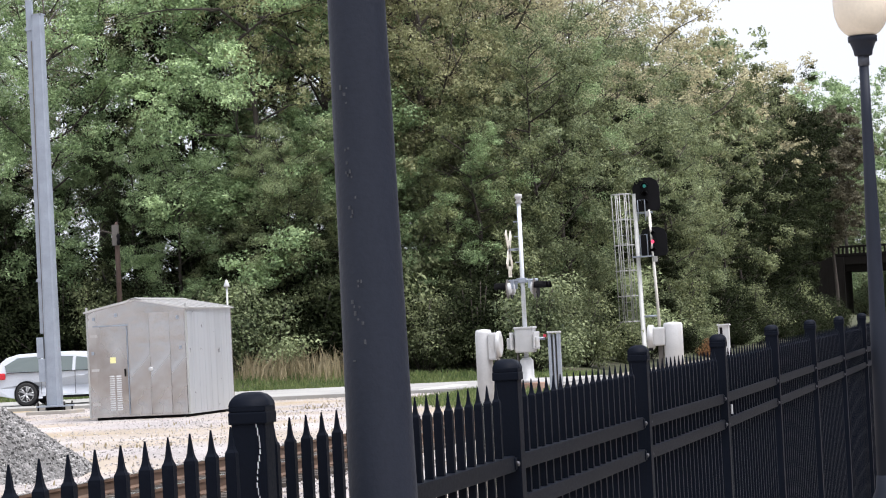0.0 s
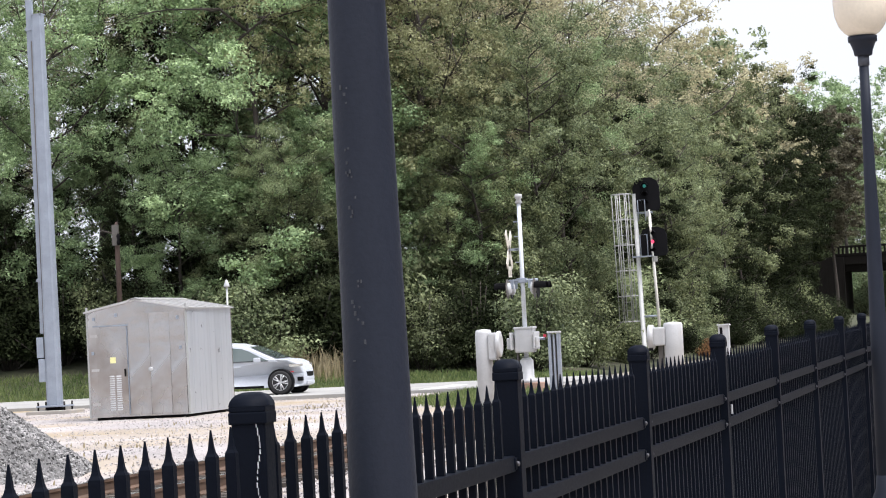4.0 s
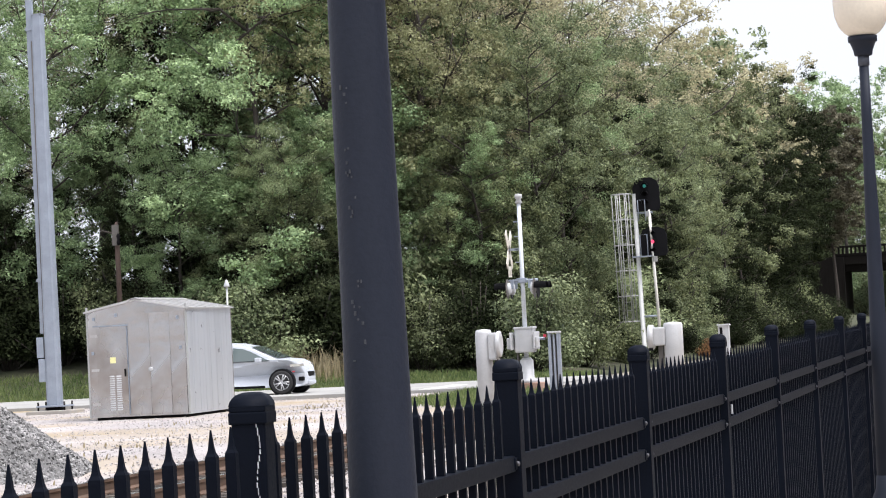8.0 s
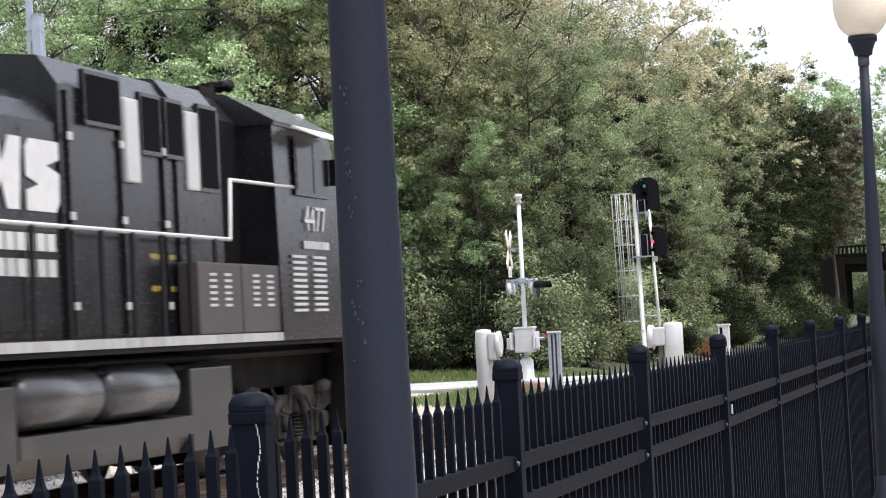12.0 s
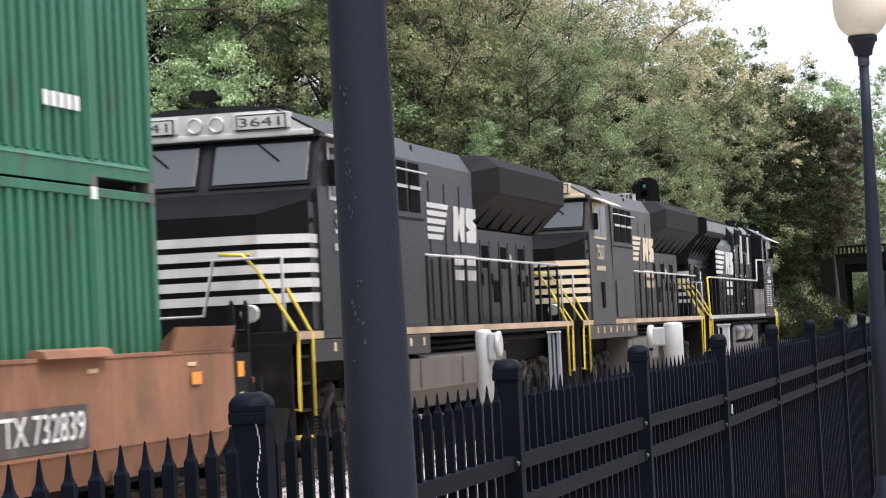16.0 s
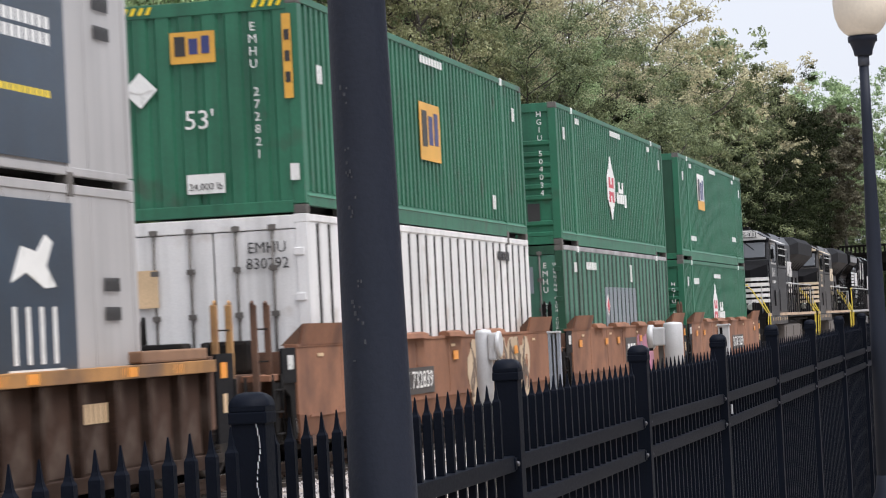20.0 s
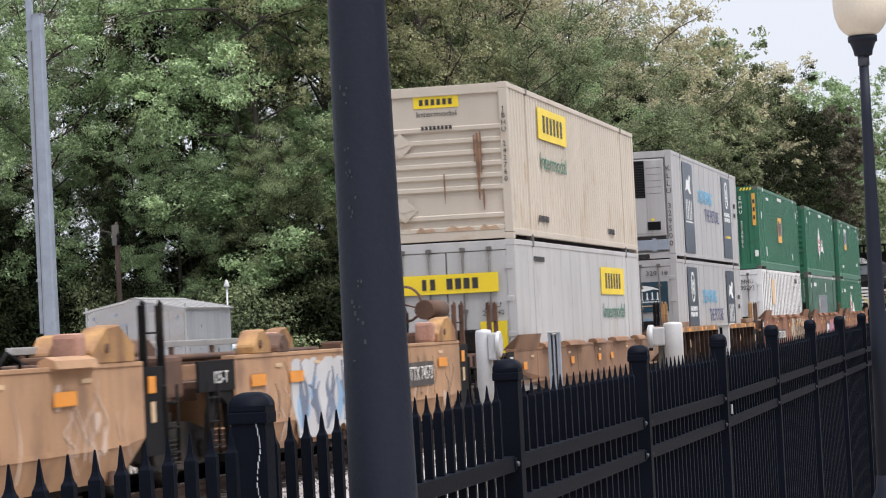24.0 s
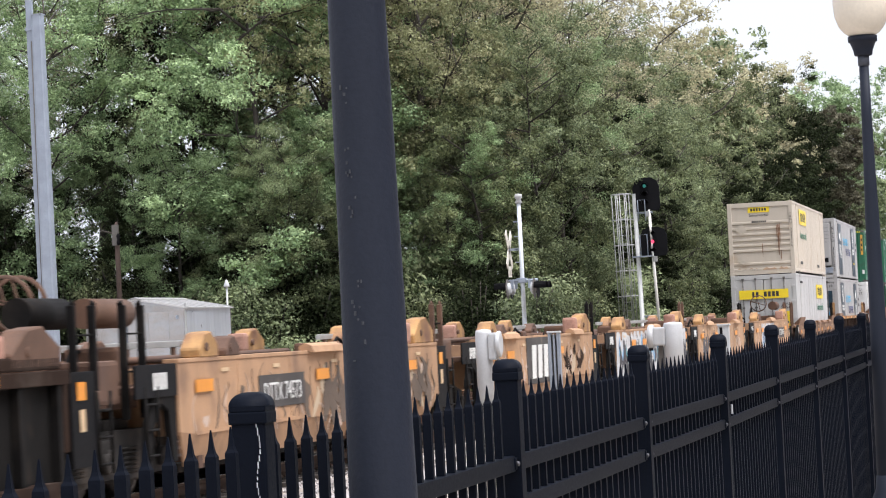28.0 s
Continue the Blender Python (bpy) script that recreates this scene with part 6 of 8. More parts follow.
    if kind == "posts" and not empty:
        for xx, w in ((3.0, 1.3), (8.35, 0.75), (15.6, 0.75)):
            for q in range(5):
                part("faded_stencil", B(xx + w * q / 5, xx + w * (q + 0.62) / 5, -1.345, -1.338, 0.86, 1.06), D_TAN, c)
        for q in range(6):
            part("reflector", B(2.2 + 2.9 * q, 2.5 + 2.9 * q, -y1 - 0.034, -y1 - 0.030, 1.30, 1.40), M_REFLECT, c)
    if plate_at:
        xx, w, h = plate_at[:3]
        zc = plate_at[3] if len(plate_at) > 3 else 0.99
        part("number_board", B(xx - w / 2, xx + w / 2, -y1 - 0.014, -y1 - 0.006, zc - h / 2, zc + h / 2), D_BOARD, c)
    if wagon:
        for text, xx, zz, size, w, mm in wagon:
            if text == "bars":
                for q in range(3):
                    part("logo_block", plate([(-w * 0.13, -size * 0.5), (w * 0.07, -size * 0.5), (w * 0.13, size * 0.5), (-w * 0.09, size * 0.5)]), mm, c, m=upright(xx + w * (q - 1) * 0.33, -y1 - 0.02, zz, "near"))
                continue
            lettering("lettering", "DTTX " + text, size, mm, c, upright(xx, -y1 - 0.02, zz, "near"), w)
    if art:
        xa, xb, za, zb, cols = art
        spray(c, xa, xb, za, zb, seed + 5, cols, -y1 - 0.004)
    if empty and kind != "posts":
        spray(c, 0.3, length - 0.3, 0.36, zt - 0.06, seed + 60, [G_PALE if seed % 2 else G_DUST, None], -y1 - 0.001, True)
        spray(c, 0.5, length - 0.5, 0.36, zt - 0.1, seed + 80, [G_PALE, None], -y1 - 0.0005, True)
    for k in range(5):
        xx = 1.5 + (length - 3) * k / 4 + rng.uniform(-0.4, 0.4)
        zz = zt - 0.11 if kind != "posts" else 0.9
        yy = -y1 - 0.009 if kind != "posts" else -1.262
        part("label_strip", B(xx - 0.15, xx + 0.15, yy - 0.003, yy, zz - 0.022, zz + 0.022), D_TAN, c)
    return c


G_WHITE = surf("white_spray", (0.50, 0.50, 0.50), 0.6, var=0.12)
G_BLACK = surf("black_spray", (0.045, 0.043, 0.048), 0.6, var=0.2)
G_BLUE = surf("pale_blue_spray", (0.24, 0.40, 0.58), 0.6, var=0.15)
G_SLATE = surf("slate_spray", (0.14, 0.17, 0.23), 0.6, var=0.2)
G_TEAL = surf("teal_spray", (0.05, 0.27, 0.31), 0.6, var=0.2)
G_PINK = surf("pink_spray", (0.42, 0.15, 0.25), 0.6, var=0.2)
G_PALE = surf("pale_pink_spray", (0.50, 0.38, 0.30), 0.7, var=0.2)
G_DUST = surf("grey_brown_spray", (0.10, 0.07, 0.05), 0.7, var=0.3)
G_PINK2 = surf("dull_pink_spray", (0.33, 0.14, 0.19), 0.7, var=0.3)
G_CREAM = surf("cream_spray", (0.45, 0.345, 0.23), 0.6, var=0.15)


def build_cars():
    def add(c, x, trucks):
        rides(c, x)
        for xc, rr in trucks:
            truck(c, xc, (-0.5, 0.5), rr, 1.8, False, x, 1)
        return c
    # three articulated brown units under the green and white boxes
    a = add(well_car(74.8, 18.2, M_WELL, "brown well car unit loaded with green containers", "plate", car_end=(False, True), seed=1, plate_at=(11.5, 3.12, 0.43, 0.86), wagon=[("732839", 11.5, 0.86, 0.40, 2.85, D_WHITE)]), 74.8, ((18.9, 0.46), (-0.75, 0.42)))
    coupler(a, 19.9, 1)
    add(well_car(55.0, 17.9, M_WELL, "brown well car unit with pink graffiti", "plate", seed=2, art=(9.3, 11.6, 0.45, 1.32, [G_PINK, G_PINK2, G_SLATE]), wagon=[("bars", 8.1, 0.92, 0.42, 1.3, D_WHITE)], plate_at=(8.1, 1.7, 0.56)), 55.0, ((-0.85, 0.42),))
    c = add(well_car(33.8, 18.6, M_WELL, "brown well car unit with cream graffiti letters", "plate", car_end=(True, False), seed=3, plate_at=(6.45, 3.12, 0.40, 0.89), wagon=[("732839", 6.45, 0.89, 0.37, 2.85, D_WHITE)], art=(10.9, 16.1, 0.34, 1.46, [G_DUST, G_CREAM, M_WELL])), 33.8, ((-0.7, 0.46),))
    coupler(c, -1.6, -1)
    k = add(well_car(10.4, 19.9, M_WELL, "rusty ribbed well car with an ochre top chord", "posts", car_end=(True, True), seed=4), 10.4, ((-0.65, 0.46), (20.55, 0.46)))
    coupler(k, -1.6, -1)
    coupler(k, 21.5, 1)
    j = add(well_car(-12.6, 19.6, M_WELL_J, "weathered orange well car under white containers", "plate", car_end=(True, True), seed=5, top=1.19, rake=(0.88, 3.4, 0.42)), -12.6, ((-0.7, 0.46), (20.3, 0.46)))
    coupler(j, -1.6, -1)
    coupler(j, 21.2, 1)
    # five-unit empty set
    empties = ((-30.2, 12.8, (2.6, 7.2, 0.34, 1.36, [G_SLATE, G_WHITE, G_BLUE, G_SLATE, G_BLUE]), [("74573", 9.74, 0.99, 0.30, 1.78, D_WHITE)], (9.7, 2.1, 0.36), "with white and blue graffiti"),
               (-45.7, 12.1, (1.0, 5.2, 0.34, 1.36, [G_BLACK, None, G_CREAM]), [("bars", 6.15, 0.95, 0.40, 1.4, D_WHITE)], (6.15, 2.1, 0.58), "with black outlined graffiti"),
               (-60.9, 12.3, (0.1, 12.2, 0.30, 1.405, [G_BLACK, G_WHITE, G_TEAL, G_WHITE, G_BLUE]), None, None, "covered in white, black and teal graffiti"),
               (-76.2, 12.0, (8.2, 10.6, 0.55, 1.3, [M_WELL_D, None, G_CREAM]), [("bars", 5.6, 0.97, 0.62, 1.9, D_WHITE)], (5.6, 2.65, 0.86), "with a black and white logo board"),
               (-92.9, 13.3, (5.3, 12.6, 0.45, 1.30, [G_DUST, None, G_CREAM]), [("74573", 4.2, 0.97, 0.32, 1.7, D_WHITE)], (4.2, 2.1, 0.40), "with faded scrawled graffiti"))
    for i, (x, ln, art, wag, pl, tail) in enumerate(empties):
        u = add(well_car(x, ln, M_WELL_O, "empty tan-orange well car unit " + tail, "plate", art=art, seed=10 + i, plate_at=pl, wagon=wag, empty=True, car_end=(i == 4, i == 0)), x, ((-1.6 if i < 4 else -0.9, 0.42),) + (((ln + 1.0, 0.46),) if i == 0 else ()))
    coupler(u, -1.7, -1)
    u = add(well_car(-113.5, 17.2, M_WELL_D, "empty dark rusty well car", "posts", seed=20, empty=True, car_end=(True, True)), -113.5, ((18.0, 0.46), (-0.8, 0.46)))
    coupler(u, 19.0, 1)


build_cars()


# ---- locomotives ----
def loco_paint(tag, body, stripe):
    return {
        "body": surf(tag + "_body_paint", body, 0.24 if tag.endswith("4477") else 0.36, var=0.16, scale=0.8, grain=20, bump=0.0 if tag.endswith("4477") else 0.05, streak=0.3, dirt=tuple(1.8 * q for q in body), dirt_amt=0.10, dirt_scale=1.2, spec=0.30 if tag.endswith("4477") else 0.16),
        "stripe": surf(tag + "_stripe_paint", stripe, 0.5, var=0.1, streak=0.15, dirt=(0.3, 0.24, 0.18), dirt_amt=0.15),
    }


M_MATT = surf("antiglare_black", (0.007, 0.007, 0.008), 0.6, var=0.2, spec=0.07)
M_SAFETY = surf("yellow_handrail_paint", (0.62, 0.47, 0.05), 0.5, var=0.1)
M_HANDRAIL = surf("pale_handrail_paint", (0.42, 0.42, 0.41), 0.5, var=0.15)
M_TANK = surf("dusty_fuel_tank", (0.105, 0.091, 0.08), 0.7, var=0.14, scale=0.8, streak=0.2, dirt=(0.08, 0.065, 0.055), dirt_amt=0.3)
M_TANK_BLACK = surf("glossy_black_tank", (0.014, 0.014, 0.015), 0.4, var=0.2, streak=0.3, dirt=(0.06, 0.05, 0.042), dirt_amt=0.25)
M_PANE = glassy("cab_glass", (0.045, 0.05, 0.055), 0.08)
M_GRILLE = surf("dark_grille", (0.003, 0.003, 0.0035), 0.85, var=0.2, spec=0.05)
M_SIDEPANE = surf("dark_side_glass", (0.008, 0.009, 0.010), 0.15, var=0.1, bump=0.0, spec=0.12)


def hood_section(bm, x0, x1, prof):
    """Closed symmetric section swept in x; prof: (half width, z) from bottom to top."""
    poly = [(-w, z) for w, z in prof] + [(w, z) for w, z in prof[::-1]]
    return prism(bm, poly, "x", x0, x1)


def block_mark(c, x0, bars_w, x1, letters_w, z, h, y, s, stripe):
    """Five streaming bars, two slanted block shapes and rows of small blocks. x0, x1: where bars and blocks begin, in reading order."""
    face = "near" if s < 0 else "far"
    e = 1 if s < 0 else -1

    def put(name, poly, xx, zz):
        part(name, plate(poly), stripe, c, m=upright(xx, s * (y + 0.006), zz, face))
    for k in range(5):
        w = bars_w * (1.0 - 0.075 * k)
        put("emblem_bar", [(0, -h * 0.07), (w - 0.05, -h * 0.07), (w + 0.05, h * 0.07), (0, h * 0.07)], x0, z + h * (0.43 - 0.215 * k))
    a, b, d = letters_w * 0.50, h / 2, 0.10
    put("emblem_block", [(0, -b), (a * 0.30, -b), (a * 0.48, -b * 0.2), (a * 0.62, -b), (a * 0.92, -b), (a * 0.92 + d, b), (a * 0.62 + d, b), (a * 0.52, b * 0.15), (a * 0.36 + d, b), (d, b)], x1, z)
    q = letters_w * 0.44
    put("emblem_block", [(0, -b), (q * 0.86, -b), (q * 0.98, -b * 0.7), (q, b * 0.1), (q * 0.62, b * 0.3), (q, b * 0.5), (q, b), (q * 0.14, b), (0, b * 0.75), (0, -b * 0.05), (q * 0.36, -b * 0.25), (0, -b * 0.45)], x1 + e * letters_w * 0.56, z)
    for row in range(2):
        for k in range(7):
            w = letters_w * 0.105
            put("lettering_block", [(0, -0.085), (w, -0.085), (w, 0.085), (0, 0.085)], x1 + e * letters_w * (0.01 + 0.132 * k), z - h / 2 - 0.30 - 0.25 * row)


def locomotive(x, rev, number, label, body, stripe, style):
    P = loco_paint("loco_" + number, body, stripe)
    body, stripe = P["body"], P["stripe"]
    sill = surf("grey_sill_stripe", (0.34, 0.34, 0.335), 0.6, var=0.15, streak=0.3) if style != "tank" else surf("dusty_sill_stripe", (0.42, 0.30, 0.20), 0.6, var=0.2, scale=1.5, dirt=(0.25, 0.16, 0.1), dirt_amt=0.3)
    c = thing("locomotive", label, "locomotive", group="locomotives")
    turn = 180.0 if rev else 0.0
    face = -1 if rev else 1
    # frame, deck and sill stripe
    part("underframe", B(0.9, 21.3, -1.0, 1.0, 1.0, 1.58, bev=0.02), M_IRON, c)
    part("deck", B(0.55, 21.65, -1.53, 1.53, 1.54, 1.71, bev=0.015), M_IRON, c)
    for s in (-1, 1):
        y0, y1 = sorted((s * 1.531, s * 1.545))
        part("sill_stripe", B(0.6, 21.6, y0, y1, 1.60, 1.70), sill, c, "pale stripe along the deck edge")
    # fuel tank or air tanks
    if style == "tank":
        bm = bmesh.new()
        hood_section(bm, 7.65, 15.2, [(1.0, 0.42), (1.30, 0.48), (1.48, 0.75), (1.50, 1.22), (1.2, 1.30)])
        tank = part("fuel_tank", bm, M_TANK, c)
        for xx in (8.3, 11.4, 14.5):
            for s in (-1, 1):
                part("tank_rib", B(xx - 0.02, xx + 0.02, *sorted((s * 1.49, s * 1.515)), 0.78, 1.2), M_TANK, tank)
    else:
        bm = bmesh.new()
        hood_section(bm, 8.4, 14.4, [(1.0, 0.38), (1.25, 0.42), (1.42, 0.62), (1.42, 0.82), (0.9, 0.86)])
        part("fuel_tank", bm, M_TANK_BLACK, c)
        for s in (-1, 1):
            for xa, xb in ((8.55, 10.78), (11.05, 13.25)):
                bm = lathe(bmesh.new(), [(0.05, xa), (0.22, xa + 0.03), (0.30, xa + 0.14), (0.30, xb - 0.14), (0.22, xb - 0.03), (0.05, xb)], (0, s * 1.18, 1.15), (1, 0, 0), 20)
                part("air_tank", bm, surf("grey_air_tank", (0.055, 0.055, 0.058), 0.3, metal=0.3, var=0.15), c)
            y0, y1 = sorted((s * 0.9, s * 1.42))
            part("equipment_locker", B(13.7, 15.3, y0, y1, 0.42, 1.34, bev=0.02), M_TANK_BLACK, c)
            part("equipment_locker", B(7.6, 8.35, y0, y1, 0.5, 1.30, bev=0.02), M_TANK_BLACK, c)
    bm = bmesh.new()
    for s in (-1, 1):
        pipe(bm, [(1.0, s * 1.2, 1.45), (21.2, s * 1.2, 1.45)], 0.05, 6)
        pipe(bm, [(6.5, s * 1.3, 1.38), (15.6, s * 1.3, 1.34)], 0.035, 6)
    part("piping", bm, M_IRON, c)
    for xc in (3.95, 18.35):
        truck(c, xc, (-1, 0, 1), 0.533, 1.88, True, x, face)
    coupler(c, 0.55, -1)
    coupler(c, 21.75, 1)
    # pilots and steps
    for xe, d in ((0.62, -1), (21.58, 1)):
        lo, hi = sorted((xe, xe + 0.08 * d))
        part("pilot", B(lo, hi, -1.45, 1.45, 0.30, 1.56, bev=0.02), M_IRON, c)
        part("plow", prism(bmesh.new(), [(xe, 0.12), (xe + 0.45 * d, 0.12), (xe + 0.12 * d, 0.75), (xe, 0.75)], "y", -1.4, 1.4), M_IRON, c)
        for s in (-1, 1):
            for k in range(4):
                zz = 0.36 + 0.34 * k
                part("step", B(*sorted((xe - 0.05 * d, xe - 0.62 * d)), *sorted((s * 1.12, s * 1.50)), zz - 0.02, zz + 0.02), M_SAFETY if k < 1 else M_IRON, c)
            part("step_side", B(*sorted((xe - 0.62 * d, xe - 0.66 * d)), *sorted((s * 1.1, s * 1.52)), 0.32, 1.56), M_IRON, c)
            bm = bmesh.new()
            if True:
                pipe(bm, [(xe, s * 1.40, 0.74), (xe, s * 1.52, 0.70), (xe, s * 1.53, 1.68), (xe - 0.08 * d, s * 1.02, 2.50), (xe - 0.1 * d, s * 0.82, 2.70), (xe - 0.1 * d, s * 0.50, 2.72)], 0.023, 6)
                pipe(bm, [(xe - 0.66 * d, s * 1.53, 0.62), (xe - 0.66 * d, s * 1.54, 1.66), (xe - 0.60 * d, s * 1.20, 2.36), (xe - 0.5 * d, s * 1.0, 2.62), (xe - 0.3 * d, s * 0.82, 2.72)], 0.023, 6)
            part("step_handrail", bm, M_SAFETY, c, "yellow step handrail")
        bm = bmesh.new()
        pipe(bm, [(xe - 0.05 * d, -1.35, 1.7), (xe - 0.05 * d, -1.35, 2.65), (xe - 0.05 * d, -0.45, 2.65), (xe - 0.05 * d, -0.3, 1.95), (xe - 0.05 * d, 0.3, 1.95), (xe - 0.05 * d, 0.45, 2.65), (xe - 0.05 * d, 1.35, 2.65), (xe - 0.05 * d, 1.35, 1.7)], 0.024, 6)
        part("end_handrail", bm, M_HANDRAIL, c)
        bm = bmesh.new()
        for k in range(5):
            pipe(bm, [(xe + 0.08 * d, -0.9 + 0.42 * k, 1.25), (xe + 0.3 * d, -0.9 + 0.42 * k, 0.85), (xe + 0.35 * d, -0.7 + 0.36 * k, 0.6)], 0.03, 5)
        part("brake_hoses", bm, M_BLACK, c)
    # long hood: engine room doors, then the flared radiator
    bm = hood_section(bmesh.new(), 1.35, 9.6 if style == "tank" else 6.0, [(0.93, 1.71), (0.93, 3.40), (0.80, 3.46)])
    part("engine_hood", bm, body, c)
    bm = hood_section(bmesh.new(), 9.0 if style == "tank" else 10.3, 14.0, [(1.30, 1.71), (1.30, 4.28), (1.10, 4.60), (0.6, 4.66)] if style == "tank" else [(1.25, 1.71), (1.25, 4.25), (1.05, 4.55), (0.5, 4.60)])
    part("alternator_hood", bm, body, c)
    if style == "tank":
        rad = [(0.93, 3.44), (1.47, 3.96), (1.52, 3.99), (1.52, 4.45), (1.28, 4.66), (0.6, 4.70)]
        bm = hood_section(bmesh.new(), 0.85, 7.55, rad)
        radiator = part("radiator_housing", bm, M_MATT, c, "black flared radiator housing")
        # tapering shoulder from the radiator to the body
        bm = bmesh.new()
        tips = []
        for xa, prof in ((7.55, rad), (8.99, [(0.92, 3.46), (1.24, 3.9), (1.28, 3.95), (1.28, 4.30), (1.1, 4.58), (0.5, 4.65)])):
            tips.append([bm.verts.new((xa, yy, zz)) for yy, zz in [(-w, z) for w, z in prof] + [(w, z) for w, z in prof[::-1]]])
        bridge(bm, tips[0], tips[1], False)
        bm.faces.new(tips[0])
        bm.faces.new(tips[1][::-1])
        bmesh.ops.recalc_face_normals(bm, faces=bm.faces[:])
        part("radiator_shoulder", bm, M_MATT, radiator)
    else:
        bm = hood_section(bmesh.new(), 6.0, 10.3, [(1.22, 1.71), (1.22, 3.85), (1.12, 4.05), (0.9, 4.18), (0.4, 4.24)])
        part("engine_hood_top", bm, body, c)
        rad = [(0.85, 3.20), (1.2, 3.85), (1.50, 4.06), (1.52, 4.10), (1.52, 4.46), (1.40, 4.52)]
        bm = hood_section(bmesh.new(), 1.2, 5.95, rad)
        radiator = part("radiator_housing", bm, M_MATT, c, "black flared radiator housing")
        for s in (-1, 1):
            part("radiator_rim", B(1.22, 5.92, *sorted((s * 1.525, s * 1.54)), 4.12, 4.40), surf("weathered_grey_rim", (0.16, 0.16, 0.165), 0.6, var=0.2), radiator)
    for s in (-1, 1):
        for k in range(6):
            xa = (1.5 + 1.15 * k) if style == "tank" else (1.5 + 0.8 * k)
            part("radiator_strut", tube(bmesh.new(), (xa, s * 0.95, 3.44), (xa, s * 1.42, 3.98), 0.035, n=5), M_IRON, radiator)
        # hood doors with hinges and latches
        for k in range(9 if style == "tank" else 5):
            xa = 1.55 + 0.88 * k
            door = part("hood_door", B(xa, xa + 0.82, *sorted((s * 0.932, s * 0.952)), 1.82, 3.22, bev=0.006), body, c)
            part("door_latch", B(xa + 0.70, xa + 0.76, *sorted((s * 0.952, s * 0.975)), 2.4, 2.62), M_IRON, door)
            if k % 3 == 1:
                part("door_louver", B(xa + 0.12, xa + 0.62, *sorted((s * 0.953, s * 0.962)), 2.1, 2.5), M_GRILLE, door)
            if k % 2:
                part("door_grille", B(xa + 0.1, xa + 0.7, *sorted((s * 0.953, s * 0.962)), 2.72, 3.12), M_GRILLE, door)
            if k % 4 == 2:
                part("label", B(xa + 0.5, xa + 0.66, *sorted((s * 0.953, s * 0.958)), 2.75, 3.0), D_WHITE, door)
        for k in range(4):
            xa = (9.15 if style == "tank" else 6.2) + (1.18 if style == "tank" else 1.0) * k
            yb = 1.30 if style == "tank" else 1.22
            part("hood_panel", B(xa, xa + 0.95, *sorted((s * yb, s * (yb + 0.015))), 1.8, 2.75, bev=0.005), body, c)
            part("hood_panel", B(xa, xa + 0.98, *sorted((s * yb, s * (yb + 0.012))), 2.85, 4.0 if style == "tank" else 3.8, bev=0.005), body, c)
        # handrail with stanchions
        rail_end = 15.3 if style != "tank" else 14.2
        bm = pipe(bmesh.new(), [(1.75, s * 1.48, 2.80), (rail_end, s * 1.48, 2.80)] + ([(rail_end + 0.1, s * 1.48, 3.5), (18.2, s * 1.52, 3.52)] if style != "tank" else []), 0.024, 6)
        rl = part("handrail", bm, M_HANDRAIL, c)
        if style != "tank":
            part("rail_end", pipe(bmesh.new(), [(0.98, s * 1.52, 0.55), (0.96, s * 1.52, 1.7), (0.92, s * 1.50, 2.62), (1.02, s * 1.48, 2.78), (1.75, s * 1.48, 2.80)], 0.026, 6), M_SAFETY, c, "yellow end of the handrail")
        for k in range(14):
            xa = 1.9 + 0.98 * k
            if xa < rail_end:
                part("stanchion", B(xa - 0.06, xa + 0.06, *sorted((s * 1.47, s * 1.50)), 1.58, 2.80, bev=0.008), M_BLACK, rl)
        # cab side and the body behind it
    if style == "tank":
        bm = hood_section(bmesh.new(), 14.0, 17.2, [(1.53, 1.60), (1.55, 4.20), (1.25, 4.58), (0.7, 4.68)])
        part("brake_cabinet", bm, body, c)
        for s in (-1, 1):
            for k, (xa, w) in enumerate(((14.25, 0.7), (15.15, 0.75), (16.1, 0.75))):
                g = part("grille", B(xa, xa + w, *sorted((s * 1.552, s * 1.565)), 3.42, 4.16, bev=0.01), M_GRILLE, c, "black intake grille")
                part("grille_bar", B(xa, xa + w, *sorted((s * 1.565, s * 1.58)), 3.76, 3.81), M_HANDRAIL, g)
            part("grab_rail", pipe(bmesh.new(), [(13.95, s * 1.56, 4.02), (14.0, s * 1.62, 4.02), (17.0, s * 1.62, 4.02), (17.05, s * 1.56, 4.02)], 0.016, 5), M_HANDRAIL, c)
            part("roof_cable", pipe(bmesh.new(), [(13.75, s * 1.34, 4.5), (13.7, s * 1.36, 4.0), (13.55, s * 1.36, 3.2), (13.45, s * 1.36, 1.8)], 0.02, 5), M_BLACK, c)
            part("cabinet_seam", B(14.05, 17.15, *sorted((s * 1.553, s * 1.562)), 3.30, 3.335), M_MATT, c)
            for k in range(7):
                part("sill_reflector", B(14.3 + 0.9 * k, 14.42 + 0.9 * k, *sorted((s * 1.536, s * 1.545)), 1.42, 1.54), D_TAN, c)
            part("side_door", B(14.5, 16.9, *sorted((s * 1.55, s * 1.562)), 1.75, 2.55, bev=0.008), body, c)
            part("vent_slot", B(18.6, 18.95, *sorted((s * 1.55, s * 1.566)), 1.95, 2.5), M_GRILLE, c)
            part("battery_skirt", B(13.9, 20.9, *sorted((s * 1.35, s * 1.535)), 1.30, 1.585, bev=0.015), body, c)
    else:
        bm = hood_section(bmesh.new(), 14.0, 15.7, [(1.28, 1.71), (1.28, 4.30), (1.05, 4.60), (0.5, 4.66)])
        part("brake_cabinet", bm, body, c)
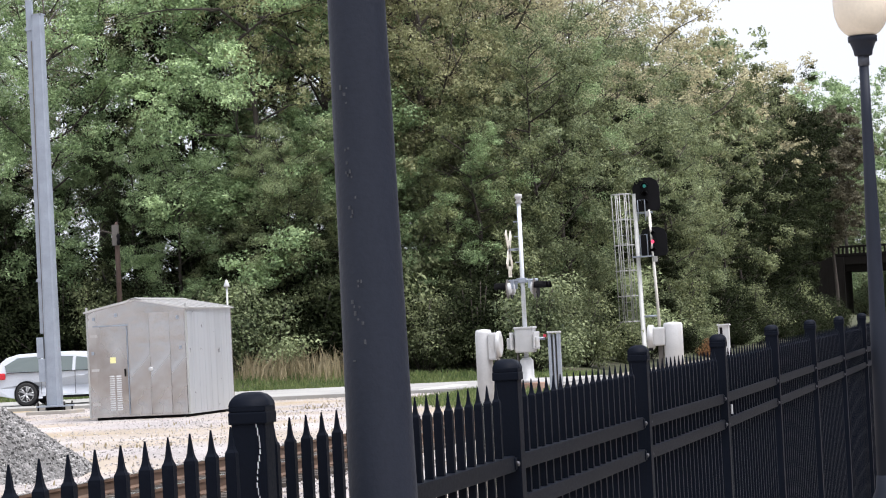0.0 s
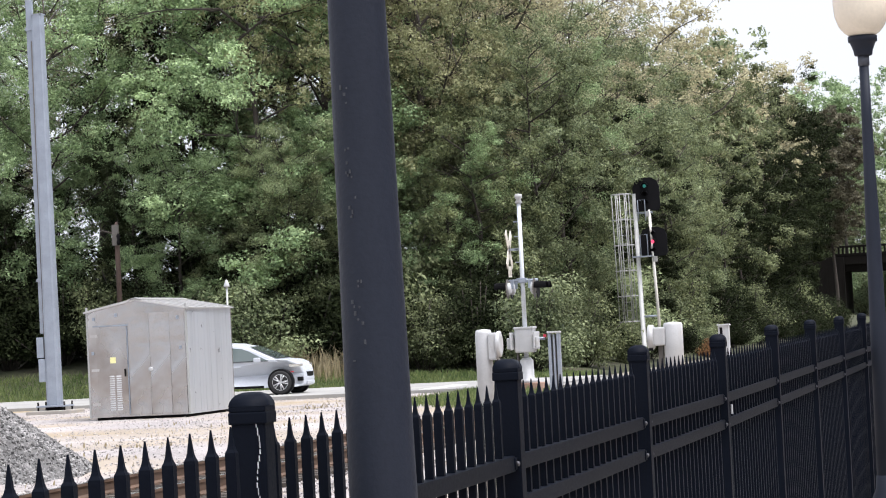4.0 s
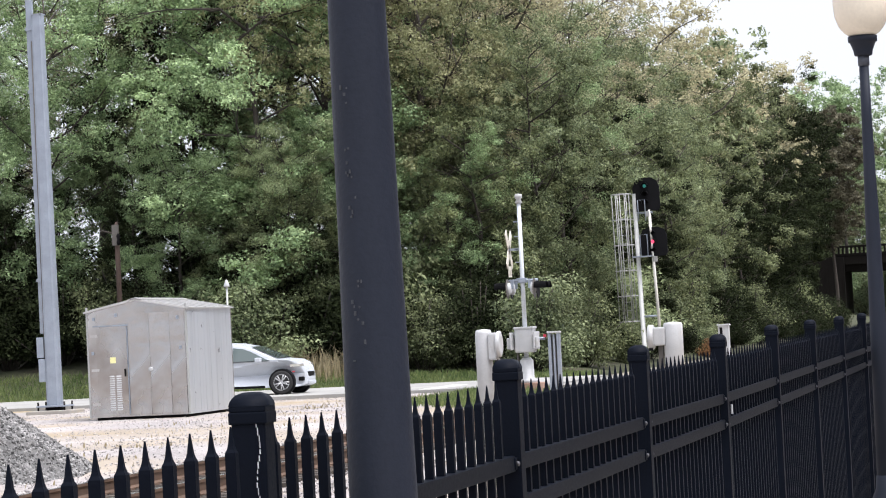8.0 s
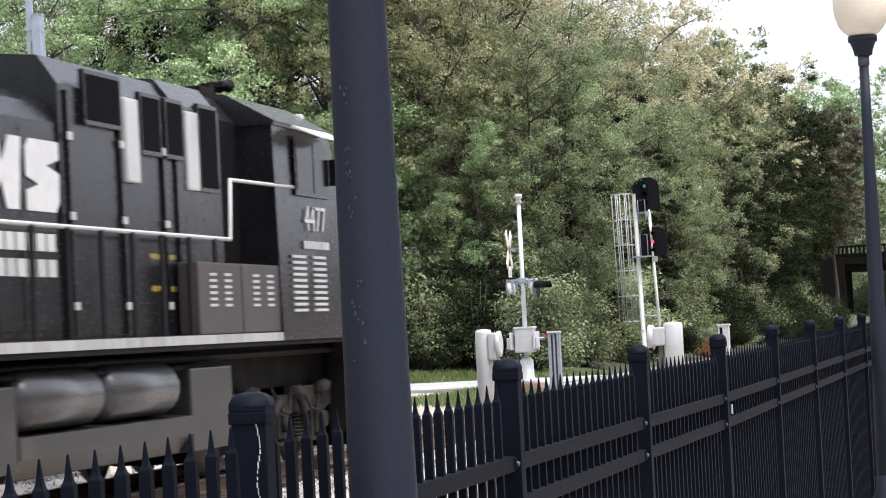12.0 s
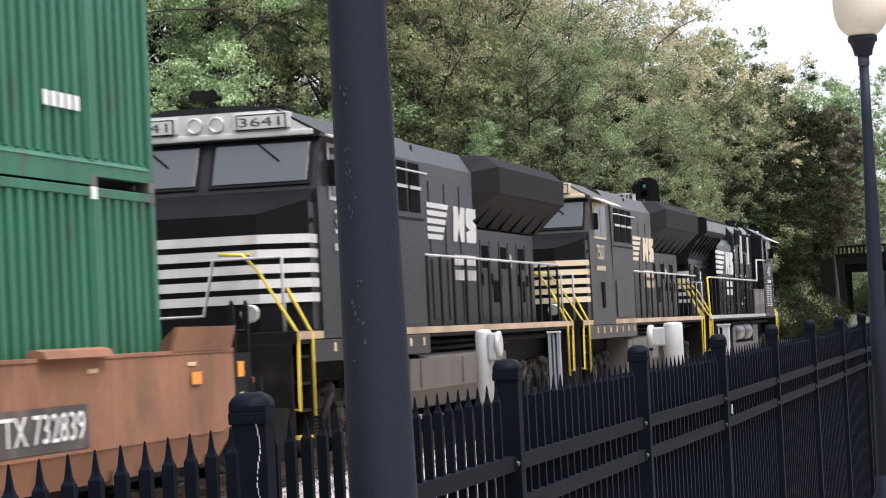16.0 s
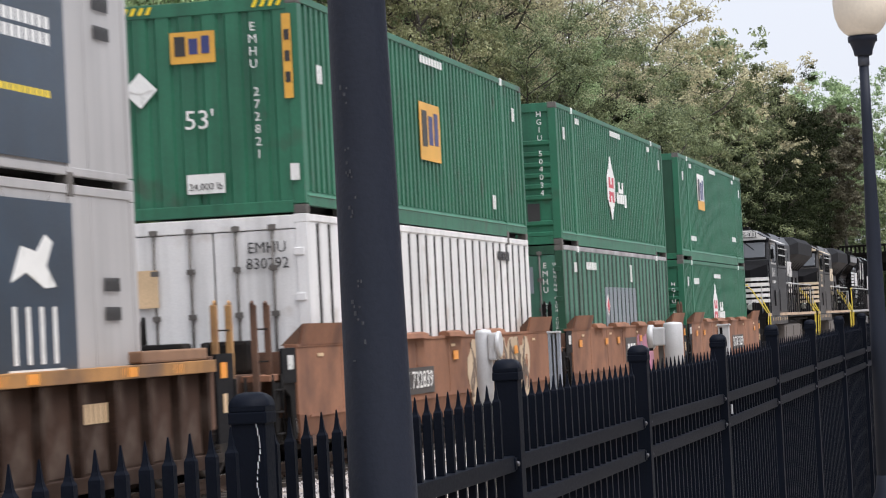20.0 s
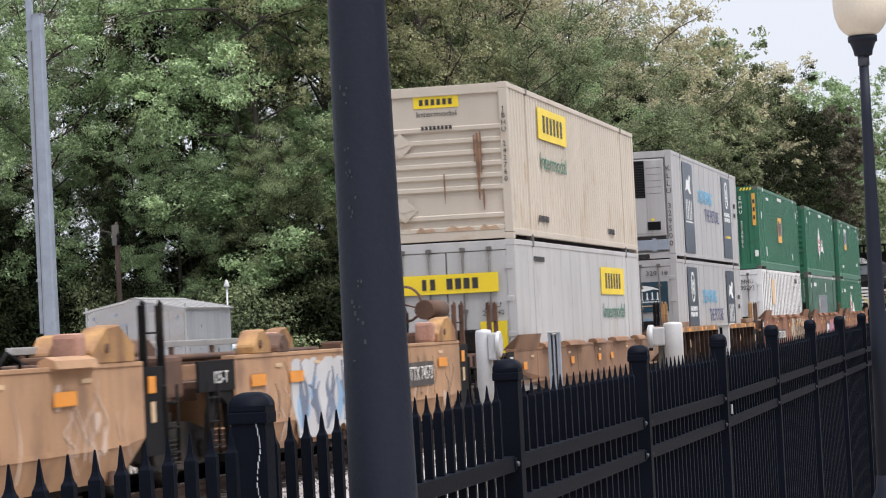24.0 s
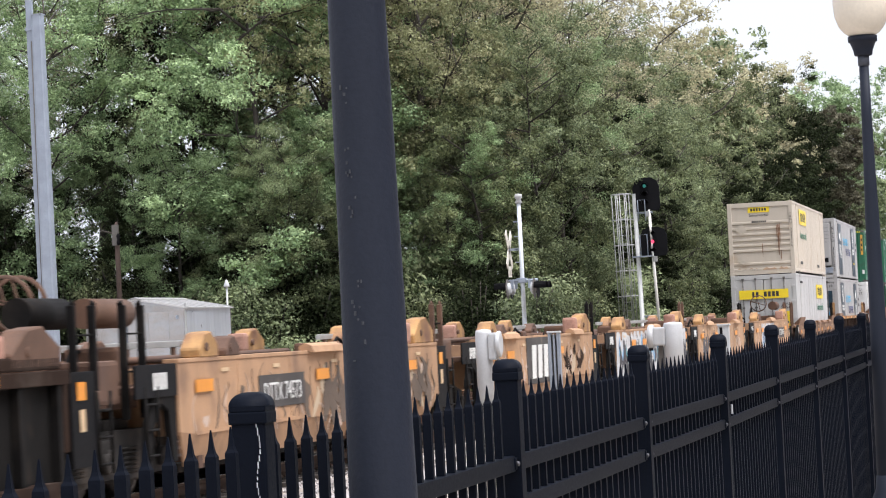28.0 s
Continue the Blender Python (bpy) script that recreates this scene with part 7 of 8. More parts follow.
        bm = hood_section(bmesh.new(), 15.7, 17.3, [(1.05, 1.71), (1.05, 4.30), (0.8, 4.62), (0.4, 4.66)])
        part("cab_passage", bm, M_MATT, c)
        for s in (-1, 1):
            for xa, w, z0, z1 in ((10.97, 1.05, 3.93, 4.40), (12.75, 0.6, 3.72, 4.30), (13.62, 0.55, 3.72, 4.30), (14.85, 0.65, 3.40, 4.32)):
                g = part("grille", B(xa, xa + w, *sorted((s * 1.305, s * 1.32)), z0, z1, bev=0.01), M_GRILLE, c, "black intake grille")
                part("grille_frame", B(xa - 0.05, xa + w + 0.05, *sorted((s * 1.25, s * 1.312)), z0 - 0.05, z1 + 0.05, bev=0.01), body, g)
            for xa in (12.2, 14.35):
                part("exhaust_panel", B(xa, xa + 0.42, *sorted((s * 1.25, s * 1.318)), 3.35, 4.25, bev=0.02), M_HANDRAIL, c, "pale side panel")
            for xa in (10.5, 12.1, 13.55):
                part("hood_rib", B(xa - 0.03, xa + 0.03, *sorted((s * 1.25, s * 1.285)), 1.75, 4.2), body, c)
                for zz in (2.0, 2.9, 3.7):
                    part("rib_latch", B(xa - 0.06, xa + 0.06, *sorted((s * 1.28, s * 1.30)), zz, zz + 0.08), M_HANDRAIL, c)
            for xa, w in ((13.85, 1.68), (15.58, 1.78)):
                part("side_locker", B(xa, xa + w, *sorted((s * 1.28, s * 1.52)), 1.71, 2.52, bev=0.015), surf("dull_locker_paint", (0.040, 0.032, 0.032), 0.5, var=0.25, streak=0.3), c)
                for q in (0.25, 0.6):
                    for k in range(6):
                        part("locker_slat", B(xa + w * q, xa + w * q + 0.26, *sorted((s * 1.52, s * 1.53)), 2.02 + 0.07 * k, 2.05 + 0.07 * k), M_HANDRAIL, c)
            for k in range(2):
                part("safety_mark", B(13.0, 13.9, *sorted((s * 1.24, s * 1.25)), 2.2 + 0.35 * k, 2.26 + 0.35 * k), M_SAFETY, c)
    # cab
    bm = bmesh.new()
    side = [(17.2, 1.60), (20.35, 1.60), (20.35, 3.55), (19.95, 4.28), (17.2, 4.28)]
    va = [bm.verts.new((a, -1.55 + (0.04 if b > 4 else 0), b)) for a, b in side]
    vb = [bm.verts.new((a, 1.55 - (0.04 if b > 4 else 0), b)) for a, b in side]
    bridge(bm, va, vb, False)
    bm.faces.new(va[::-1])
    bm.faces.new(vb)
    part("cab", bm, body, c)
    bm = bmesh.new()
    hood_section(bm, 17.15, 20.05, [(1.54, 4.26), (1.56, 4.31), (0.95, 4.66), (0.5, 4.72)])
    part("cab_roof", bm, body, c)
    for s in (-1, 1):
        part("window_frame", B(18.05, 19.75, *sorted((s * 1.545, s * 1.56)), 3.42, 4.18, bev=0.008), stripe if style == "tank" else body, c)
        for xa, xb in ((18.12, 18.88), (18.95, 19.68)):
            part("side_window", B(xa, xb, *sorted((s * 1.56, s * 1.568)), 3.48, 4.12), M_SIDEPANE, c, "dark cab side window")
        part("sun_visor", prism(bmesh.new(), [(s * 1.54, 4.28), (s * 1.92, 4.12), (s * 1.92, 4.135), (s * 1.54, 4.31)], "x", 18.0, 19.8), stripe, c)
        part("mirror", B(19.75, 19.80, *sorted((s * 1.56, s * 1.66)), 3.6, 3.95, bev=0.01), M_BLACK, c)
        m = upright(18.95, s * 1.556, 3.12, "near" if s < 0 else "far")
        lettering("road_number", number, 0.46, stripe, c, m, 1.05)
        for k in range(8):
            part("marking_block", B(18.35 + 0.16 * k, 18.45 + 0.16 * k, *sorted((s * 1.552, s * 1.56)), 2.75, 2.85), stripe, c)
        if style != "tank":
            for xa in (17.72, 18.72):
                for k in range(10):
                    part("louver", B(xa, xa + 0.62, *sorted((s * 1.552, s * 1.575)), 1.95 + 0.075 * k, 1.985 + 0.075 * k), M_HANDRAIL, c)
        # grab irons on the nose side
        part("nose_latch", B(20.5, 20.7, *sorted((s * 1.53, s * 1.56)), 3.10, 3.16), M_BLACK, c)
    # nose with chamfered corners
    bm = bmesh.new()
    lowp = [(20.3, 1.50), (20.75, 1.50), (21.25, 0.95), (21.25, -0.95), (20.75, -1.50), (20.3, -1.50)]
    va = [bm.verts.new((a, b, 1.71)) for a, b in lowp]
    vb = [bm.verts.new((a if k in (0, 5) else a - 0.06, b, 3.56 if k in (0, 5) else (3.40 if k in (1, 4) else 3.22))) for k, (a, b) in enumerate(lowp)]
    bridge(bm, va, vb, False)
    bm.faces.new(va[::-1])
    bm.faces.new((vb[0], vb[1], vb[4], vb[5]))
    bm.faces.new((vb[1], vb[2], vb[3], vb[4]))
    part("nose", bm, M_MATT, c, "matt black nose")
    part("nose_side", B(20.34, 20.72, -1.512, 1.512, 1.72, 3.36), body, c)
    for k in range(5):
        zz = 2.08 + 0.19 * k
        bm = bmesh.new()
        pl = [(20.25, 1.516), (20.76, 1.516), (21.256, 0.96), (21.256, -0.96), (20.76, -1.516), (20.25, -1.516)]
        va = [bm.verts.new((a, b, zz)) for a, b in pl]
        vb = [bm.verts.new((a - 0.006, b, zz + 0.115)) for a, b in pl]
        for i in range(5):
            bm.faces.new((va[i], va[i + 1], vb[i + 1], vb[i]))
        bmesh.ops.solidify(bm, geom=bm.faces[:], thickness=-0.006)
        part("nose_stripe", bm, stripe, c, "white nose stripe")
    # windshield: two panes in a sloping front
    for s in (-1, 1):
        y0, y1 = sorted((s * 0.12, s * 1.40))
        ang = math.degrees(math.atan2(0.40, 0.73))
        m = Matrix.Translation((20.165, 0, 3.915)) @ Euler((0, -radians(ang), 0)).to_matrix().to_4x4()
        fr = part("windshield_frame", B(0.0, 0.012, y0 - 0.05, y1 + 0.05, -0.34, 0.36, bev=0.004), M_BLACK, c, m=m)
        part("windshield", B(0.012, 0.022, y0, y1, -0.29, 0.31, bev=0.004), M_PANE, fr, "glossy windshield pane")
        part("wiper", tube(bmesh.new(), (0.035, (y0 + y1) / 2 - 0.1, 0.34), (0.035, (y0 + y1) / 2 + 0.25, 0.02), 0.012, n=5), M_BLACK, fr)
        # number boards beside the headlights
        nb = part("number_board", B(19.98, 20.12, *sorted((s * 0.38, s * 1.16)), 4.385, 4.60, bev=0.015), stripe, c)
        part("board_rim", B(20.118, 20.126, *sorted((s * 0.43, s * 1.11)), 4.375, 4.585, bev=0.003), M_BLACK, nb)
        part("board_face", B(20.126, 20.130, *sorted((s * 0.45, s * 1.09)), 4.393, 4.567), D_TAN if style != "tank" else stripe, nb)
        lettering("road_number", number, 0.17, D_BLACK, nb, upright(20.133, s * 0.77, 4.475, "front"), 0.56)
        tube_bm = lathe(bmesh.new(), [(0.11, 0), (0.11, 0.09), (0.085, 0.10), (0.08, 0.06)], (20.02, s * 0.15, 4.48), (1, 0, 0), 16)
        part("headlight", tube_bm, surf("headlight_glass", (0.6, 0.6, 0.55), 0.15, metal=0.6, var=0.1), c)
        part("ditch_light", lathe(bmesh.new(), [(0.12, 0), (0.12, 0.1), (0.10, 0.11)], (21.62, s * 0.95, 1.95), (1, 0, 0), 14), surf("headlight_glass", (0.6, 0.6, 0.55), 0.15), c)
        part("end_light", lathe(bmesh.new(), [(0.11, 0), (0.11, 0.1), (0.09, 0.11)], (1.25, s * 0.16, 3.0), (-1, 0, 0), 14), surf("headlight_glass", (0.6, 0.6, 0.55), 0.15), c)
        for k in range(5):
            zz = 2.1 + 0.2 * k
            part("hood_stripe", B(1.335, 1.349, *sorted((s * 0.25, s * 0.92)), zz, zz + 0.1), stripe, c)
    part("brow", B(19.9, 20.1, -1.45, 1.45, 4.28, 4.36, bev=0.02), stripe, c)
    part("brow_panel", prism(bmesh.new(), [(-1.40, 4.36), (1.40, 4.36), (0.95, 4.63), (-0.95, 4.63)], "x", 20.0, 20.07), stripe, c)
    for yy in (-0.5, 0.1, 0.6):
        part("roof_antenna", B(17.6 + yy, 18.2 + yy, yy - 0.15, yy + 0.15, 4.69, 4.80, bev=0.02), M_IRON, c)
    horn = tube(bmesh.new(), (18.8, -0.3, 4.68), (18.8, -0.3, 4.96), 0.05, n=8)
    box(horn, 18.76, 18.84, -0.46, -0.14, 4.92, 4.98)
    for q in (-0.12, 0, 0.12):
        lathe(horn, [(0.03, -0.02), (0.03, 0.2), (0.09, 0.34)], (18.8, -0.3 + q, 4.96), (1, 0, 0), 10)
    part("horn", horn, M_IRON, c)
    # the emblem stands in reading order on both sides
    if style == "tank":
        block_mark(c, 12.75, 1.6, 10.8, 1.9, 3.37, 0.58, 1.318, 1, stripe)
        block_mark(c, 9.3, 1.6, 11.2, 1.9, 3.37, 0.58, 1.318, -1, stripe)
    else:
        block_mark(c, 5.5, 2.45, 8.15, 2.1, 3.31, 0.70, 1.24, -1, stripe)
        block_mark(c, 10.2, 2.45, 7.55, 2.1, 3.31, 0.70, 1.24, 1, stripe)
    return rides(c, x, TRACK_Y, 0.0, turn)


locomotive(139.4, False, "4477", "glossy black diesel locomotive with white emblem, facing ahead", (0.008, 0.008, 0.0095), (0.54, 0.54, 0.53), "air")
locomotive(139.4, True, "7507", "faded grey-black diesel locomotive with cream nose stripes", (0.040, 0.037, 0.035), (0.60, 0.50, 0.36), "tank")
locomotive(117.1, True, "3641", "dark grey diesel locomotive with white nose stripes", (0.0165, 0.017, 0.019), (0.52, 0.51, 0.49), "tank")
# ---- minivan waiting at the crossing ----
M_CARPAINT = surf("silver_car_paint", (0.52, 0.545, 0.59), 0.3, metal=0.05, var=0.0, bump=0.0)
M_TYRE = surf("tyre_rubber", (0.02, 0.02, 0.02), 0.85, var=0.15)
M_RIM = surf("alloy_rim", (0.55, 0.55, 0.56), 0.3, metal=0.8, var=0.05)
M_CARGLASS = glassy("car_glass", (0.10, 0.125, 0.12), 0.04)
CAR_WHEELS = []


def build_car():
    c = thing("minivan", "silver minivan with dark windows and alloy wheels", "car", pose(78.45, 26.0, 0.04, 0, 0, -90))
    # outline from the side, x forward from the front axle, z up
    low = [(-4.02, 0.52), (-4.05, 0.75), (-4.02, 0.94), (-3.95, 1.0), (-0.15, 1.03), (0.22, 0.98), (0.42, 0.90), (0.55, 0.79), (0.62, 0.62), (0.66, 0.42), (0.62, 0.24), (0.44, 0.20), (-0.46, 0.20), (-2.54, 0.20), (-3.46, 0.24), (-3.95, 0.32)]

    def shell(outline, half, name, material, inset=lambda x, z: 0.0, bev=0.05):
        bm = bmesh.new()
        va = [bm.verts.new((x, -(half - inset(x, z)), z)) for x, z in outline]
        vb = [bm.verts.new((x, half - inset(x, z), z)) for x, z in outline]
        bridge(bm, va, vb, False)
        fa, fb = bm.faces.new(va[::-1]), bm.faces.new(vb)
        if bev:
            bmesh.ops.bevel(bm, geom=list({e for f in (fa, fb) for e in f.edges}), offset=bev, segments=3, profile=0.6, affect="EDGES")
        return bm
    nose = lambda x, z: (0.60 * max(0.0, (x - 0.06) / 0.62) ** 2.0 + 0.10 * max(0.0, (-3.6 - x) / 0.45) ** 2)
    body = part("body", shell(low, 0.99, "body", M_CARPAINT, nose, 0.06), M_CARPAINT, c)
    top = [(-3.98, 0.95), (-3.84, 1.28), (-3.66, 1.44), (-3.30, 1.53), (-2.1, 1.56), (-1.5, 1.52), (-1.0, 1.40), (-0.10, 1.0), (-0.08, 0.93)]
    cabin = part("cabin", shell(top, 0.97, "cabin", M_CARPAINT, lambda x, z: 0.24 * max(0.0, (z - 0.95) / 0.64) ** 1.3, 0.06), M_CARPAINT, c)

    def side_pane(poly, s, name="side_window"):
        bm = bmesh.new()
        off = lambda z: 0.972 - 0.24 * max(0.0, (z - 0.95) / 0.64) ** 1.3
        va = [bm.verts.new((x, s * (off(z) + 0.008), z)) for x, z in poly]
        vb = [bm.verts.new((x, s * (off(z) - 0.01), z)) for x, z in poly]
        bridge(bm, va, vb, False)
        bm.faces.new(va)
        bm.faces.new(vb[::-1])
        part(name, bm, M_CARGLASS, cabin, "dark tinted side window")
    for s in (-1, 1):
        side_pane([(-0.36, 0.99), (-0.92, 1.27), (-1.15, 1.36), (-1.46, 1.40), (-1.46, 0.99)], s)
        side_pane([(-1.56, 0.99), (-1.56, 1.41), (-2.48, 1.45), (-2.48, 0.99)], s)
        side_pane([(-2.56, 0.99), (-2.56, 1.45), (-3.30, 1.42), (-3.68, 1.20), (-3.62, 1.02)], s)
        part("belt_trim", B(-3.6, -0.34, *sorted((s * 0.965, s * 0.985)), 0.975, 0.995), M_BLACK, cabin)
        part("side_mirror", B(-0.74, -0.56, *sorted((s * 0.98, s * 1.17)), 0.95, 1.09, bev=0.035), M_CARPAINT, body)
        part("headlight", prism(bmesh.new(), [(0.24, s * 0.86), (0.32, s * 0.90), (0.50, s * 0.72), (0.565, s * 0.52), (0.46, s * 0.50)], "z", 0.78, 0.86), surf("headlight_glass", (0.6, 0.6, 0.55), 0.15), body)
        part("tail_light", B(-4.06, -3.66, *sorted((s * 0.70, s * 0.998)), 0.80, 0.99, bev=0.03), surf("red_tail_lamp", (0.55, 0.02, 0.03), 0.2, var=0.05), body, "red tail light")
        for xa in (-1.46, -2.52):
            part("door_seam", B(xa - 0.006, xa + 0.006, *sorted((s * 0.985, s * 0.994)), 0.32, 0.97), M_BLACK, body)
        for xa in (-1.28, -2.32):
            part("door_handle", B(xa - 0.11, xa + 0.11, *sorted((s * 0.985, s * 1.015)), 0.82, 0.855, bev=0.012), M_CARPAINT, body)
        part("sill_trim", B(-2.5, -0.5, *sorted((s * 0.97, s * 0.998)), 0.20, 0.27, bev=0.01), M_BLACK, body)
        part("side_marker", B(0.30, 0.38, *sorted((s * 0.86, s * 0.915)), 0.62, 0.65, bev=0.006), surf("red_tail_lamp", (0.55, 0.02, 0.03), 0.2), body)
        part("fog_vent", B(0.42, 0.585, *sorted((s * 0.48, s * 0.66)), 0.36, 0.48, bev=0.03), M_BLACK, body)
        for xw in (0.0, -3.0):
            bm = lathe(bmesh.new(), [(0.385, s * 0.80), (0.385, s * 0.992), (0.37, s * 0.996)], (xw, 0, 0.35), (0, 1, 0), 28)
            part("wheel_arch", bm, M_BLACK, body)
            w = part("wheel", lathe(bmesh.new(), [(0.22, -0.10), (0.30, -0.115), (0.335, -0.10), (0.345, -0.05), (0.345, 0.05), (0.335, 0.10), (0.30, 0.115), (0.22, 0.10)], ax=(0, 1, 0), n=28), M_TYRE, c, "black tyre on an alloy rim", pose(xw, s * 0.905, 0.345))
            part("rim", lathe(bmesh.new(), [(0.245, s * 0.06), (0.245, s * 0.10), (0.225, s * 0.108), (0.215, s * 0.07)], ax=(0, 1, 0), n=28), M_RIM, w)
            for k in range(5):
                for e in (-0.12, 0.12):
                    a = 2 * math.pi * k / 5 + e
                    part("spoke", tube(bmesh.new(), (0.03 * math.cos(a), s * 0.105, 0.03 * math.sin(a)), (0.225 * math.cos(a + e * 0.6), s * 0.10, 0.225 * math.sin(a + e * 0.6)), 0.018, 0.022, n=5), M_RIM, w)
            part("hub", lathe(bmesh.new(), [(0.05, s * 0.08), (0.05, s * 0.115), (0.03, s * 0.12)], ax=(0, 1, 0), n=14), M_RIM, w)
            CAR_WHEELS.append((w, xw, s))
    bm = bmesh.new()
    v = [bm.verts.new(p) for p in ((-0.16, -0.74, 1.03), (-0.16, 0.74, 1.03), (-0.98, 0.62, 1.40), (-0.98, -0.62, 1.40))]
    bm.faces.new(v)
    bmesh.ops.translate(bm, verts=bm.verts[:], vec=(0.025, 0, 0.02))
    bmesh.ops.solidify(bm, geom=bm.faces[:], thickness=0.01)
    part("windshield", bm, M_CARGLASS, cabin, "dark glossy windshield")
    bm = bmesh.new()
    v = [bm.verts.new(p) for p in ((-3.97, -0.75, 1.02), (-3.97, 0.75, 1.02), (-3.74, 0.66, 1.38), (-3.74, -0.66, 1.38))]
    bm.faces.new(v[::-1])
    bmesh.ops.translate(bm, verts=bm.verts[:], vec=(-0.035, 0, 0))
    bmesh.ops.solidify(bm, geom=bm.faces[:], thickness=0.01)
    part("rear_window", bm, M_CARGLASS, cabin)
    part("grille", B(0.52, 0.655, -0.34, 0.34, 0.48, 0.62, bev=0.02), M_BLACK, body)
    part("front_bumper", B(0.52, 0.675, -0.40, 0.40, 0.25, 0.36, bev=0.03), M_CARPAINT, body)
    part("rear_bumper_trim", B(-4.09, -3.98, -0.85, 0.85, 0.36, 0.42, bev=0.015), M_BLACK, body)
    part("number_plate", B(-4.065, -4.05, -0.26, 0.26, 0.70, 0.86), D_WHITE, body)
    return c


minivan = build_car()
# seconds and place of the front axle across the railway
CAR_ROWS = ((0.0, 26.35), (0.3, 25.55), (0.6, 24.86), (0.9, 24.22), (1.2, 23.62), (1.4, 23.22), (1.6, 22.92), (1.8, 22.68), (2.0, 22.47), (2.2, 22.29), (2.4, 22.14), (2.6, 22.00), (2.8, 21.89), (3.2, 21.70), (3.6, 21.60), (4.4, 21.54), (5.5, 21.52), (8.0, 21.52), (28.0, 21.52))


def drive():
    walk(minivan, [(t, pose(78.45, y, 0.04, 0, 0, -90)) for t, y in CAR_ROWS])
    times = [0.1 * k for k in range(40)] + [4.4, 5.5, 28.0]
    for w, xw, s in CAR_WHEELS:
        walk(w, [(t, pose(xw, s * 0.905, 0.345, 0, math.degrees((26.35 - float(np.interp(t, [r[0] for r in CAR_ROWS], [r[1] for r in CAR_ROWS]))) / 0.345), 0)) for t in times])


# ---- trackside things ----
def build_cabin():
    c = thing("equipment_cabin", "brushed aluminium trackside equipment cabin with a louvred door", "cabin", pose(61.6, 19.35, -0.04))
    L, W, H, PK = 3.7, 2.42, 2.50, 2.74
    part("skid", B(0.12, L - 0.12, 0.12, W - 0.12, -0.14, 0.05), M_IRON, c)
    poly = [(0, 0.04), (W, 0.04), (W, H), (W / 2, PK), (0, H)]
    front = part("front_wall", prism(bmesh.new(), poly, "x", 0, 0.05), M_ALU, c)
    part("rear_wall", prism(bmesh.new(), poly, "x", L - 0.05, L), M_ALU, c)
    for y0, y1 in ((0, 0.05), (W - 0.05, W)):
        w = part("side_wall", B(0.05, L - 0.05, y0, y1, 0.04, H), M_ALU_SIDE, c)
        for k in range(1, 8):
            xx = L * k / 8
            part("standing_seam", B(xx - 0.010, xx + 0.010, y0 - 0.005, y1 + 0.005, 0.06, H - 0.02), M_ALU_SIDE, w)
    # sheets of the end wall, each bowed a little out of true
    for y0, y1, rz, ry in ((0.035, 0.40, 1.6, 1.2), (0.405, 0.90, -1.2, 2.0), (0.905, 1.42, 0.8, 1.6)):
        part("wall_sheet", B(-0.004, 0.004, (y0 - y1) / 2, (y1 - y0) / 2, -1.18, 1.18, bev=0.002), M_ALU, front, m=pose(-0.010, (y0 + y1) / 2, 1.26, 0, ry * 0.3, rz * 0.3))
    part("floor", B(0.05, L - 0.05, 0.05, W - 0.05, 0.06, 0.10), M_ALU, c)
    M_ROOF = surf("pale_roof_sheet", (0.52, 0.51, 0.50), 0.4, metal=0.7, var=0.06)
    for s in (0, 1):
        ya, yb = (-0.06, W / 2) if s == 0 else (W / 2, W + 0.06)
        za, zb = (H - 0.012, PK) if s == 0 else (PK, H - 0.012)
        r = part("roof_sheet", prism(bmesh.new(), [(ya, za), (yb, zb), (yb, zb + 0.035), (ya, za + 0.035)], "x", -0.06, L + 0.06), M_ROOF, c)
        for k in range(6):
            xx = 0.1 + (L - 0.2) * k / 5
            part("roof_seam", prism(bmesh.new(), [(ya, za + 0.03), (yb, zb + 0.03), (yb, zb + 0.06), (ya, za + 0.06)], "x", xx - 0.012, xx + 0.012), M_ROOF, r)
    part("ridge_cap", prism(bmesh.new(), [(W / 2 - 0.16, PK + 0.01), (W / 2, PK + 0.055), (W / 2 + 0.16, PK + 0.01), (W / 2 + 0.16, PK + 0.025), (W / 2, PK + 0.07), (W / 2 - 0.16, PK + 0.025)], "x", -0.08, L + 0.08), M_ROOF, c)
    for yy in (0.0, W):
        part("corner_trim", B(-0.012, 0.03, yy - 0.022, yy + 0.022, 0.04, H + 0.13, bev=0.006), M_PALE_GALV, c)
    # door on the end wall, hinges on the far edge
    d = part("door", B(-0.022, -0.002, 1.46, 2.2, 0.12, 2.12, bev=0.004), M_ALU, c)
    part("door_edge", B(-0.026, -0.001, 1.435, 1.455, 0.10, 2.14), M_GALV, c)
    part("rain_drip", B(-0.07, -0.002, 1.42, 2.26, 2.16, 2.19), M_GALV, c)
    for zc in (0.35, 1.15, 1.95):
        part("hinge", B(-0.035, -0.02, 2.16, 2.34, zc - 0.03, zc + 0.03), M_ROOF, d)
    part("door_handle", B(-0.07, -0.022, 1.50, 1.53, 0.98, 1.16, bev=0.006), M_IRON, d)
    part("notice", B(-0.028, -0.022, 1.74, 1.88, 1.30, 1.44), surf("pale_yellow_notice", (0.75, 0.72, 0.35), 0.6, var=0.1), d, "pale yellow notice")
    for k in range(2):
        for q in range(16):
            zc = 0.20 + 0.052 * q
            part("louver", prism(bmesh.new(), [(-0.022, zc), (-0.036, zc), (-0.022, zc + 0.03)], "y", 1.62 + 0.17 * k, 1.74 + 0.17 * k), M_WHITE, d)
